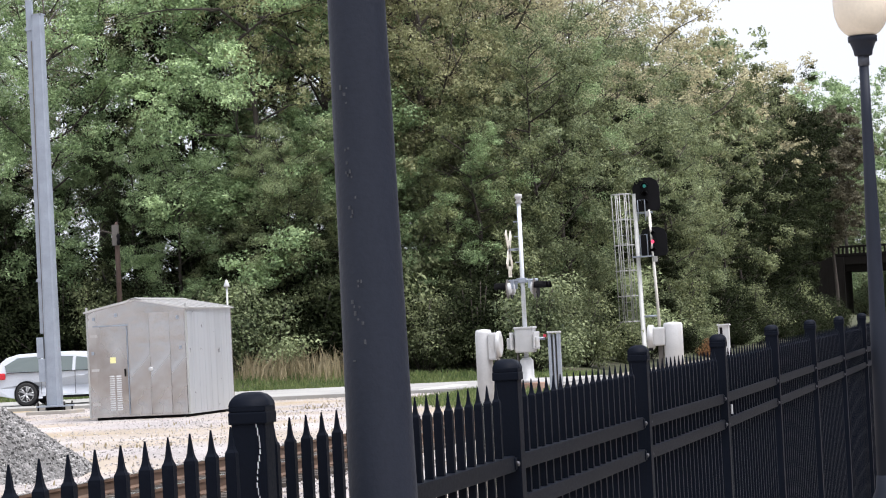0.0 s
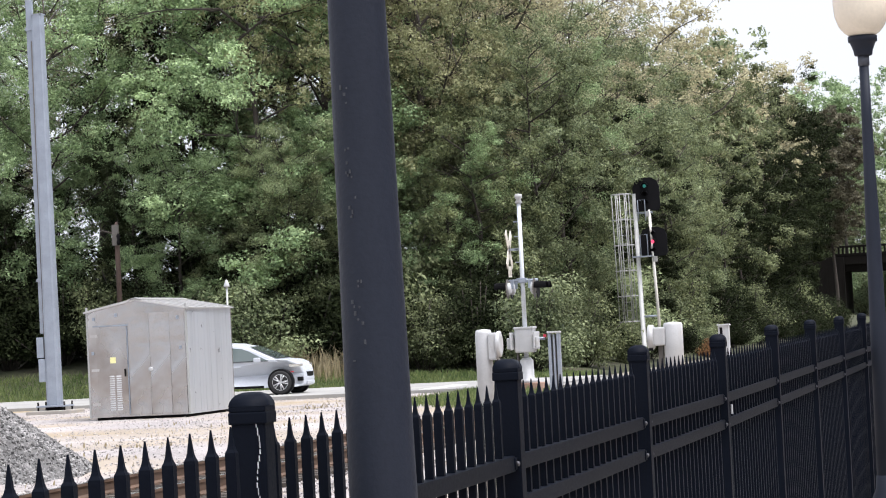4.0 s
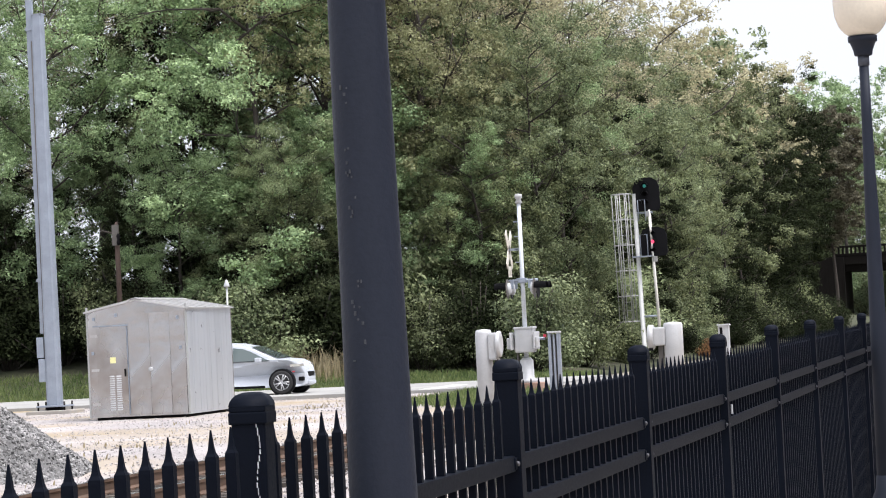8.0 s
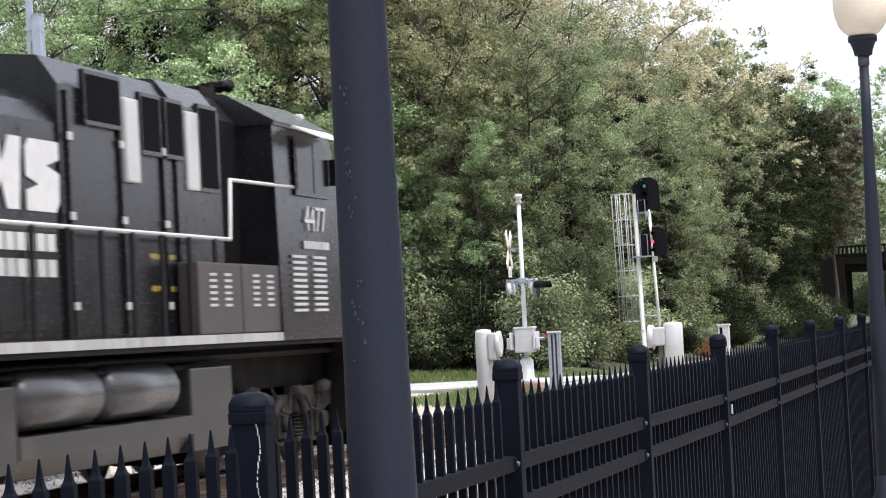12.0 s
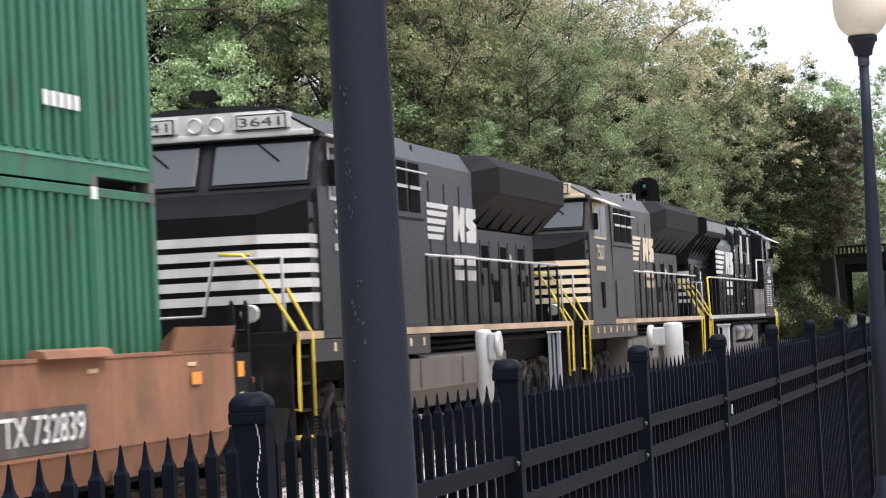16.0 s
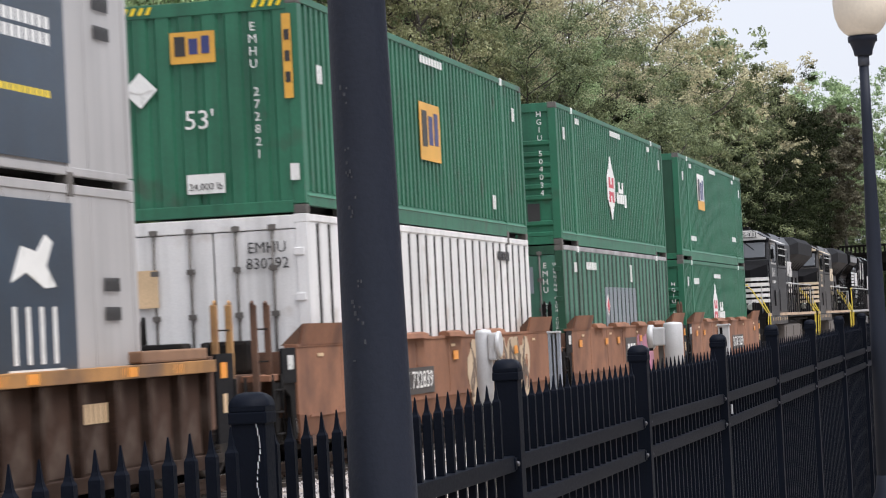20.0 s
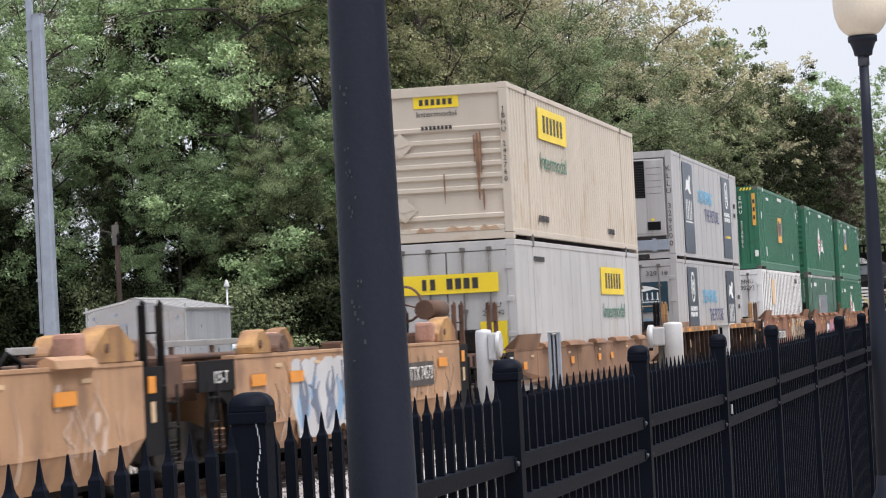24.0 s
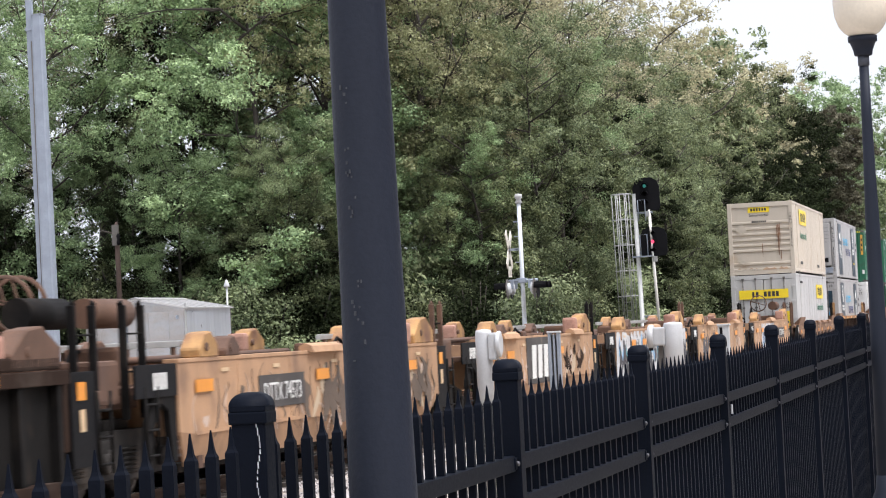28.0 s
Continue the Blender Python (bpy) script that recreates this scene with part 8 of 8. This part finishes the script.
    part("wall_bolt", lathe(bmesh.new(), [(0.06, 0), (0.06, 0.02), (0.03, 0.03)], (0, 0.9, 1.12), (-1, 0, 0), 12), M_WHITE, front)
    for yy, zz in ((2.25, 2.35), (0.2, 2.3), (1.7, 2.42), (0.15, 1.6), (2.3, 1.55)):
        part("lifting_lug", B(-0.03, 0.0, yy - 0.03, yy + 0.03, zz - 0.04, zz + 0.04, bev=0.006), M_GALV, front)


build_cabin()
solid("antenna_post", lathe(lathe(bmesh.new(), [(0.025, -0.1), (0.025, 3.0)], n=8), [(0.075, 3.0), (0.075, 3.03), (0.03, 3.16), (0.01, 3.18)], n=10), M_WHITE, "thin white post with a pointed cap beside the cabin", "post", pose(66.3, 19.72, 0))


def build_mast():
    m = thing("signal_tower", "tall galvanised steel tower with a bolted base on concrete", "tower", pose(70.6, 25.95, 0))
    part("foundation", B(-0.6, 0.6, -0.62, 0.62, -0.3, 0.03, bev=0.03), M_CONC, m)
    part("base_plate", B(-0.34, 0.34, -0.42, 0.42, 0.12, 0.16, bev=0.006), M_GALV, m)
    for a in (-0.3, 0.3):
        for b in (-0.37, 0.37):
            part("anchor_bolt", tube(bmesh.new(), (a, b, 0.0), (a, b, 0.26), 0.025, n=6), M_IRON, m)
    part("grout", B(-0.17, 0.17, -0.19, 0.19, 0.02, 0.13), M_IRON, m)
    bm = bmesh.new()
    prof = [(-0.12, -0.19), (0.12, -0.19), (0.17, -0.12), (0.17, 0.12), (0.12, 0.19), (-0.12, 0.19), (-0.17, 0.12), (-0.17, -0.12)]
    a = [bm.verts.new((x, y, 0.16)) for x, y in prof]
    b = [bm.verts.new((x * 0.78, y * 0.78, 10.7)) for x, y in prof]
    bridge(bm, a, b, False)
    bm.faces.new(a[::-1])
    bm.faces.new(b)
    part("column", bm, M_GALV, m)
    part("column_cap", B(-0.15, 0.15, -0.16, 0.16, 10.7, 10.73), M_GALV, m)
    part("rear_column", B(0.0, 0.16, 0.17, 0.34, 2.1, 12.6, bev=0.02), M_GALV, m)
    part("cable_conduit", tube(bmesh.new(), (-0.06, 0.19, 0.3), (-0.06, 0.17, 10.0), 0.03, n=6), M_CASTING, m)
    part("junction_box", B(-0.1, 0.12, 0.22, 0.42, 1.45, 2.0, bev=0.015), M_GALV, m)
    part("cable_cover", B(-0.12, 0.1, 0.19, 0.38, 0.8, 1.42, bev=0.015), M_GALV, m)
    for zz in (3.5, 6.0, 8.6, 10.3):
        part("clamp", B(-0.05, 0.17, 0.12, 0.36, zz, zz + 0.08), M_GALV, m)


build_mast()


def build_white_posts():
    # round white housings beside the track
    a = thing("track_monitor", "white trackside post with a round side housing", "trackside post", pose(37.5, 7.5, -0.10), group="white trackside posts")
    part("post", lathe(bmesh.new(), [(0.115, 0), (0.115, 1.66), (0.10, 1.70), (0.02, 1.715)], n=24), M_WHITE, a)
    part("housing", B(-0.13, 0.13, -0.19, -0.08, 1.28, 1.66, bev=0.03), M_WHITE, a)
    part("drum", lathe(bmesh.new(), [(0.17, -0.185), (0.18, -0.20), (0.18, -0.235), (0.15, -0.245)], (0, 0, 1.5), (0, 1, 0), 24), M_WHITE, a)
    part("bell_mouth", lathe(bmesh.new(), [(0.03, 0), (0.055, 0.08)], (-0.12, -0.2, 1.28), (0, 0, -1), 10), M_BLACK, a)
    part("conduit", tube(bmesh.new(), (-0.1, -0.22, 0), (-0.1, -0.22, 1.3), 0.022, n=6), M_CASTING, a)
    b = thing("track_monitor", "stout white trackside post with a large round drum", "trackside post", pose(57.2, 7.42, -0.10), group="white trackside posts")
    part("post", lathe(bmesh.new(), [(0.20, 0), (0.20, 1.62), (0.18, 1.66), (0.03, 1.68)], n=28), M_WHITE, b)
    part("housing", B(-0.17, 0.17, 0.15, 0.42, 1.20, 1.58, bev=0.04), M_WHITE, b)
    part("drum", lathe(bmesh.new(), [(0.24, 0.40), (0.26, 0.42), (0.26, 0.50), (0.22, 0.53)], (0, 0, 1.38), (0, 1, 0), 28), M_WHITE, b)
    part("cable_leg", B(-0.05, 0.05, 0.22, 0.32, 0, 1.2, bev=0.01), M_CASTING, b)
    part("vent", B(-0.14, -0.10, 0.42, 0.5, 1.10, 1.22), M_BLACK, b)
    h = thing("cable_riser", "grey slotted cable riser post", "trackside post", pose(43.2, 7.5, -0.10), group="white trackside posts")
    part("side_channel", B(-0.06, 0.06, 0.045, 0.095, 0, 1.60, bev=0.006), M_GALV, h)
    part("side_channel", B(-0.06, 0.06, -0.095, -0.045, 0, 1.60, bev=0.006), M_GALV, h)
    part("web", B(0.02, 0.04, -0.05, 0.05, 0, 1.58), M_CASTING, h)
    part("centre_strip", B(-0.05, 0.02, -0.015, 0.015, 0, 1.58), M_GALV, h)
    part("top_cap", B(-0.08, 0.08, -0.105, 0.105, 1.60, 1.63, bev=0.008), M_WHITE, h)
    d = thing("cable_riser", "white box riser post with a dark slot", "trackside post", pose(67.6, 7.52, -0.10), group="white trackside posts")
    part("body", B(-0.12, 0.12, -0.13, 0.13, 0, 1.52, bev=0.012), M_WHITE, d)
    part("slot", B(-0.126, -0.121, 0.02, 0.09, 1.12, 1.48), M_BLACK, d)
    part("top_cap", B(-0.15, 0.15, -0.155, 0.155, 1.52, 1.56, bev=0.008), M_WHITE, d)


build_white_posts()


def build_crossing_signal():
    M_SIGNW = surf("crossbuck_board", (0.62, 0.58, 0.5), 0.6, var=0.15, dirt=(0.3, 0.24, 0.18), dirt_amt=0.3, dirt_scale=3)
    s = thing("crossing_signal", "white level crossing signal mast with flashers and gate machine", "crossing signal", pose(73.9, 13.62, 0))
    part("foundation", B(-0.42, 0.42, -0.42, 0.42, -0.3, 0.12, bev=0.03), surf("brick_red_concrete", (0.30, 0.19, 0.14), 0.85, var=0.2), s)
    part("base_casting", lathe(bmesh.new(), [(0.30, 0.12), (0.28, 0.2), (0.2, 0.26), (0.19, 0.72), (0.12, 0.8)], n=8), M_WHITE, s)
    part("mast", lathe(bmesh.new(), [(0.062, 0.7), (0.056, 5.0)], n=14), surf("silver_mast_paint", (0.56, 0.59, 0.62), 0.4, metal=0.3, var=0.1), s)
    part("bell", lathe(bmesh.new(), [(0.08, 5.0), (0.10, 5.02), (0.06, 5.12), (0.1, 5.15), (0.1, 5.24), (0.03, 5.26)], n=14), M_WHITE, s)
    for zz in (2.95, 3.4, 3.75, 4.1, 4.5):
        part("step_lug", B(-0.03, 0.03, 0.06, 0.17, zz - 0.012, zz + 0.012), M_GALV, s)
    for a in (40, -40):
        m = Matrix.Translation((0, 0.33, 3.75)) @ Euler((0, radians(90 - a), 0)).to_matrix().to_4x4()
        part("crossbuck_blade", B(-0.6, 0.6, -0.012, 0.012, -0.11, 0.11), M_SIGNW, s, m=m)
    part("sign_bracket", B(-0.03, 0.03, 0.06, 0.33, 3.72, 3.78), M_GALV, s)
    part("track_plate", B(-0.2, 0.2, 0.32, 0.34, 3.0, 3.3), M_SIGNW, s)
    part("light_arm", tube(bmesh.new(), (0, -0.42, 2.9), (0, 0.42, 2.9), 0.035, n=8), M_GALV, s)
    part("arm_hub", B(-0.09, 0.09, -0.12, 0.12, 2.83, 2.97, bev=0.02), M_GALV, s)
    for d in (-1, 1):
        for x0 in (-0.28, 0.28):
            lm = part("flasher", lathe(bmesh.new(), [(0.10, 0.26 * d), (0.16, 0.30 * d), (0.17, 0.36 * d)], (x0, 0, 2.68), (0, 1, 0), 18), M_WHITE, s, "flashing light unit, unlit")
            part("background_disc", lathe(bmesh.new(), [(0.27, 0.36 * d), (0.27, 0.375 * d)], (x0, 0, 2.68), (0, 1, 0), 22), M_BLACK if x0 > 0 else M_CASTING, lm)
            bm = bmesh.new()
            for k in range(10):
                a0, a1 = math.pi * k / 10, math.pi * (k + 1) / 10
                q = [(x0 + 0.17 * math.cos(a), 0, 2.68 + 0.17 * math.sin(a)) for a in (a0, a1)]
                v = [bm.verts.new((q[0][0], 0.37 * d, q[0][2])), bm.verts.new((q[1][0], 0.37 * d, q[1][2])), bm.verts.new((q[1][0], 0.72 * d, q[1][2])), bm.verts.new((q[0][0], 0.72 * d, q[0][2]))]
                bm.faces.new(v)
            bmesh.ops.solidify(bm, geom=bm.faces[:], thickness=0.008)
            part("hood", bm, M_BLACK, lm)
            part("drop_bracket", B(x0 - 0.02, x0 + 0.02, *sorted((0.2 * d, 0.28 * d)), 2.68, 2.92), M_GALV, lm)
    part("gate_machine", B(-0.28, 0.28, -0.25, 0.25, 0.94, 1.62, bev=0.04), M_WHITE, s)
    part("machine_lid", B(-0.30, 0.30, -0.27, 0.27, 1.58, 1.64, bev=0.015), M_WHITE, s)
    for d in (-1, 1):
        arm = part("counterweight_arm", B(-0.55, 0.25, *sorted((0.30 * d, 0.35 * d)), 1.02, 1.5, bev=0.03), M_WHITE, s)
        part("counterweight", B(-0.5, -0.2, *sorted((0.35 * d, 0.43 * d)), 1.05, 1.36, bev=0.03), M_WHITE, arm)
        part("pinch_bolt", tube(bmesh.new(), (0.1, 0.25 * d, 1.3), (0.1, 0.52 * d, 1.3), 0.04, n=8), M_GALV, arm)
    part("warning_knob", B(-0.04, 0.04, -0.57, -0.50, 1.33, 1.41), D_RED, s)
    part("cable_pipe", tube(bmesh.new(), (0.0, 0.22, 0.2), (0.0, 0.22, 1.0), 0.04, n=8), M_CASTING, s)


build_crossing_signal()


def build_railway_signal():
    s = thing("railway_signal", "silver signal mast with ladder and two black signal heads", "railway signal", pose(98.0, 13.75, -0.1, -1.0, 0, 0))
    part("mast", lathe(bmesh.new(), [(0.15, 0), (0.15, 0.1), (0.085, 0.12), (0.075, 6.3)], n=12), M_PALE_GALV, s)
    part("foundation", B(-0.4, 0.4, -0.4, 0.4, -0.3, 0.05, bev=0.03), M_CONC, s)
    # caged ladder
    bm = bmesh.new()
    for yy in (0.30, 0.62):
        pipe(bm, [(0.0, yy, 1.7), (0.0, yy, 6.35)], 0.018, 5)
    part("ladder_rail", bm, M_PALE_GALV, s)
    for k in range(15):
        part("ladder_rung", tube(bmesh.new(), (0, 0.30, 1.85 + 0.3 * k), (0, 0.62, 1.85 + 0.3 * k), 0.008, n=5), M_PALE_GALV, s)
    for k in range(6):
        zz = 1.75 + 0.91 * k
        pts = [(0.0, 0.10, zz), (-0.25, 0.16, zz), (-0.5, 0.46, zz), (-0.25, 0.78, zz), (0.0, 0.84, zz)]
        part("cage_hoop", pipe(bmesh.new(), pts, 0.022, 5), M_PALE_GALV, s)
    for px, py in ((-0.25, 0.16), (-0.5, 0.46), (-0.25, 0.78), (-0.42, 0.30), (-0.42, 0.62)):
        part("cage_bar", tube(bmesh.new(), (px, py, 1.75), (px, py, 6.3), 0.016, n=5), M_PALE_GALV, s)
    for zz in (1.9, 4.2, 5.6):
        part("bracket_arm", tube(bmesh.new(), (0, 0, zz), (0, -0.62, zz), 0.04, n=6), M_GALV, s)
    part("head_pole", tube(bmesh.new(), (0, -0.62, 0.3), (0, -0.50, 5.7), 0.055, n=10), surf("pale_pole_paint", (0.62, 0.6, 0.55), 0.5, var=0.1), s)
    part("platform", B(-0.3, 0.3, -0.55, 0.15, 4.02, 4.06), M_GALV, s)
    for zz in (4.06, 5.3):
        part("guard_frame", pipe(bmesh.new(), [(-0.28, -0.15, zz), (-0.28, -0.15, zz + 0.75), (-0.28, -0.4, zz + 0.75), (-0.28, -0.4, zz)], 0.02, 5), M_GALV, s)
    M_GLOW_R = surf("lit_red_lens", (0.3, 0.01, 0.02), 0.3, var=0.0, bump=0, emit=(1.0, 0.05, 0.12, 1.6))
    M_GLOW_G = surf("lit_green_lens", (0.01, 0.15, 0.12), 0.3, var=0.0, bump=0, emit=(0.05, 0.8, 0.65, 0.12))
    for k, (zc, hh) in enumerate(((6.25, 0.60), (4.55, 0.52))):
        yc = -0.42 if k == 0 else -0.58
        poly = [(yc - 0.44, zc - hh), (yc + 0.40, zc - hh), (yc + 0.46, zc - hh * 0.7), (yc + 0.46, zc + hh * 0.45), (yc + 0.34, zc + hh * 0.85), (yc + 0.1, zc + hh), (yc - 0.2, zc + hh), (yc - 0.42, zc + hh * 0.8), (yc - 0.5, zc + hh * 0.4), (yc - 0.5, zc - hh * 0.75)]
        hd = part("signal_head", prism(bmesh.new(), poly, "x", -0.04, 0.0), M_BLACK, s, "black rounded signal backboard")
        part("mounting_bracket", B(-0.06, 0.06, yc - 0.10, yc + 0.06, zc - hh - 0.20, zc - hh, bev=0.02), M_PALE_GALV, hd)
        part("lamp_case", B(0.0, 0.3, yc - 0.2, yc + 0.2, zc - hh * 0.7, zc + hh * 0.7, bev=0.03), M_BLACK, hd)
        for q in range(3):
            zz = zc + (0.30 - 0.30 * q)
            lit = (k == 0 and q == 0) or (k == 1 and q == 1)
            part("lens", lathe(bmesh.new(), [(0.062, -0.045), (0.062, -0.06)], (0, yc + 0.02, zz), (1, 0, 0), 14), (M_GLOW_G if k == 0 else M_GLOW_R) if lit else M_GRILLE, hd, "lit signal lens" if lit else "")
            bm = bmesh.new()
            for i in range(10):
                a0, a1 = math.pi * i / 10 - 0.2, math.pi * (i + 1) / 10 - 0.2
                v = [bm.verts.new((-0.04, yc + 0.02 + 0.13 * math.cos(a0), zz + 0.13 * math.sin(a0))), bm.verts.new((-0.04, yc + 0.02 + 0.13 * math.cos(a1), zz + 0.13 * math.sin(a1))),
                     bm.verts.new((-0.30, yc + 0.02 + 0.12 * math.cos(a1), zz + 0.12 * math.sin(a1))), bm.verts.new((-0.30, yc + 0.02 + 0.12 * math.cos(a0), zz + 0.12 * math.sin(a0)))]
                bm.faces.new(v)
            bmesh.ops.solidify(bm, geom=bm.faces[:], thickness=0.006)
            part("lens_hood", bm, M_BLACK, hd)


build_railway_signal()


def build_far_things():
    # broken wooden pole in the bushes
    p = thing("utility_pole", "short weathered wooden pole with an insulator bracket", "pole", pose(89.6, 30.45, -0.1))
    part("shaft", lathe(bmesh.new(), [(0.10, -0.3), (0.085, 5.8), (0.04, 6.0)], n=10), surf("weathered_pole_wood", (0.075, 0.05, 0.04), 0.9, var=0.25, streak=0.4), p)
    part("bracket", B(-0.16, -0.1, -0.12, 0.12, 5.2, 5.9), M_CASTING, p)
    part("insulator", lathe(bmesh.new(), [(0.04, 5.2), (0.07, 5.3), (0.04, 5.4), (0.07, 5.5), (0.03, 5.6)], (-0.15, -0.1, 0), n=10), M_BLACK, p)
    part("cross_piece", tube(bmesh.new(), (0, -0.1, 5.55), (0, 0.6, 5.75), 0.03, n=6), M_BARK, p)
    mk = thing("marker_post", "slim white roadside marker post with dark bands", "marker post", pose(86.6, 25.85, 0))
    part("stake", B(-0.02, 0.02, -0.04, 0.04, -0.2, 1.05, bev=0.006), M_WHITE, mk)
    for k in range(4):
        part("band", B(-0.024, 0.024, -0.044, 0.044, 0.25 + 0.2 * k, 0.32 + 0.2 * k), M_DKG, mk)
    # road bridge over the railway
    # the shade of overhanging trees is put into this near-black concrete
    M_BR = surf("shaded_weathered_concrete", (0.010, 0.009, 0.008), 0.95, spec=0.05, var=0.25, scale=0.4, streak=0.4, dirt=(0.008, 0.007, 0.006), dirt_amt=0.5)
    b = thing("road_bridge", "weathered concrete road bridge over the railway, coloured as if in tree shade", "bridge", pose(335, 0, 0), kind="structure")
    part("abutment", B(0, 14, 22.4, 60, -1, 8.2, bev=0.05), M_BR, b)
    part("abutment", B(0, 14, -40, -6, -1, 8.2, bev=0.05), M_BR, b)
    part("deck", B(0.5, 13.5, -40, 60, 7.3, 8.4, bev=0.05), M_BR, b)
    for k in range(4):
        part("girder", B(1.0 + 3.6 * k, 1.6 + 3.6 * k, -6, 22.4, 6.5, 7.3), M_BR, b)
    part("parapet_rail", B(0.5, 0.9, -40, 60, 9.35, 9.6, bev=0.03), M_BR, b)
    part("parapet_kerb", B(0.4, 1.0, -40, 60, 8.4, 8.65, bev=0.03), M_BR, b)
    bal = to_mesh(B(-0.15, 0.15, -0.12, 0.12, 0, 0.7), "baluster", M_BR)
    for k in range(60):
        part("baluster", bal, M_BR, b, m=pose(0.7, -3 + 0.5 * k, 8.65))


M_DKG = surf("dark_band_paint", (0.05, 0.10, 0.05), 0.6, var=0.15)
build_far_things()


def blades(name, pts, h, material, label, seed):
    """Grass blades, each a leaning sliver, joined."""
    rng = np.random.default_rng(seed)
    n = len(pts)
    a = rng.uniform(0, 2 * np.pi, n)
    w = np.stack([np.cos(a), np.sin(a), np.zeros(n)], 1) * rng.uniform(0.008, 0.02, (n, 1))
    lean = rng.normal(size=(n, 3)) * np.array([0.3, 0.3, 0]) * np.asarray(h)[:, None]
    top = pts + np.stack([np.zeros(n), np.zeros(n), h], 1) + lean
    mid = pts + np.stack([np.zeros(n), np.zeros(n), np.asarray(h) * 0.55], 1) + lean * 0.3
    v = np.stack([pts - w, pts + w, mid + w * 0.8, top, mid - w * 0.8], 1).reshape(-1, 3)
    f = [(5 * i, 5 * i + 1, 5 * i + 2, 5 * i + 3, 5 * i + 4) for i in range(n)]
    me = bpy.data.meshes.new(name)
    me.from_pydata(v.tolist(), [], f)
    me.materials.append(material)
    return tagged(new(name, me), label, "grass", kind="stuff")


F_GRASS = foliage("verge_grass", (0.06, 0.10, 0.035), (0.20, 0.24, 0.09))
F_STRAW = foliage("straw_grass", (0.28, 0.235, 0.14), (0.46, 0.39, 0.25))


def build_grass():
    rng = np.random.default_rng(31)
    n = 26000
    x, y = 85.5 + 5.5 * rng.uniform(0, 1, n) ** 1.2, rng.uniform(14.2, 42, n)
    z = np.array([bank_z(a, b) if a > 86.2 else -0.06 for a, b in zip(x, y)]) - 0.02
    blades("verge_grass", np.stack([x, y, z], 1), rng.uniform(0.06, 0.28, n), F_GRASS, "green grass along the road verge", 32)
    n = 800
    x, y = rng.uniform(89.0, 91.5, n), rng.uniform(22.2, 26.5, n)
    z = np.array([bank_z(a, b) for a, b in zip(x, y)]) - 0.02
    blades("dry_stalks", np.stack([x, y, z], 1), rng.uniform(0.3, 1.1, n), F_STRAW, "tall dry grass stalks by the bushes", 33)
    n = 600
    c = np.stack([rng.uniform(26, 74, 260), rng.uniform(12.6, 18.5, 260)], 1)
    q = c[(260 * rng.uniform(0, 1, n) ** 2).astype(int)] + rng.normal(size=(n, 2)) * rng.uniform(0.05, 0.5, (n, 1))
    z = np.array([ground_z(a, b) for a, b in q]) - 0.01
    blades("straw_tufts", np.column_stack([q, z]), rng.uniform(0.02, 0.11, n), F_STRAW, "dry straw tufts in the gravel", 34)
    n = 4000
    q = np.stack([rng.uniform(62, 75, n), rng.uniform(12.7, 15.2, n)], 1)
    z = np.array([ground_z(a, b) for a, b in q]) - 0.01
    blades("trackside_grass", np.column_stack([q, z]), rng.uniform(0.06, 0.22, n), F_GRASS, "short green grass beside the crossing", 35)


build_grass()
def run(t):
    """How far the train has gone at t seconds, from its place at 20 s."""
    if t < 16.0:
        return -62.0 + 15.45 * (t - 16.0)
    return 15.4058 * (t - 20.0) - 0.02356 * (t - 20.0) ** 2


TRAIN_TIMES = [0, 0.1] + list(range(2, 28)) + [27.9, 28]


def motions():
    for ob, x, y, z, turn in MOVERS:
        walk(ob, [(t, pose(x + run(t), y, z, 0, 0, turn)) for t in TRAIN_TIMES])
    # wheels roll while their car is near; rows a thirtieth of a second apart
    for w, r, off, place, face in WHEELS:
        t0 = 20.0 + (18.0 - place) / 15.45
        n0, n1 = (max(0, min(840, int(30 * q))) for q in (t0, t0 + 7.5))
        rows = [(k / 30, pose(off, 0, r, 0, face * math.degrees(run(k / 30) / r), 0)) for k in range(n0, n1 + 1)]
        if n1 > n0:
            rows = ([(0.0, rows[0][1])] if n0 > 0 else []) + rows + ([(28.0, rows[-1][1])] if n1 < 840 else [])
            walk(w, rows)
    drive()


motions()
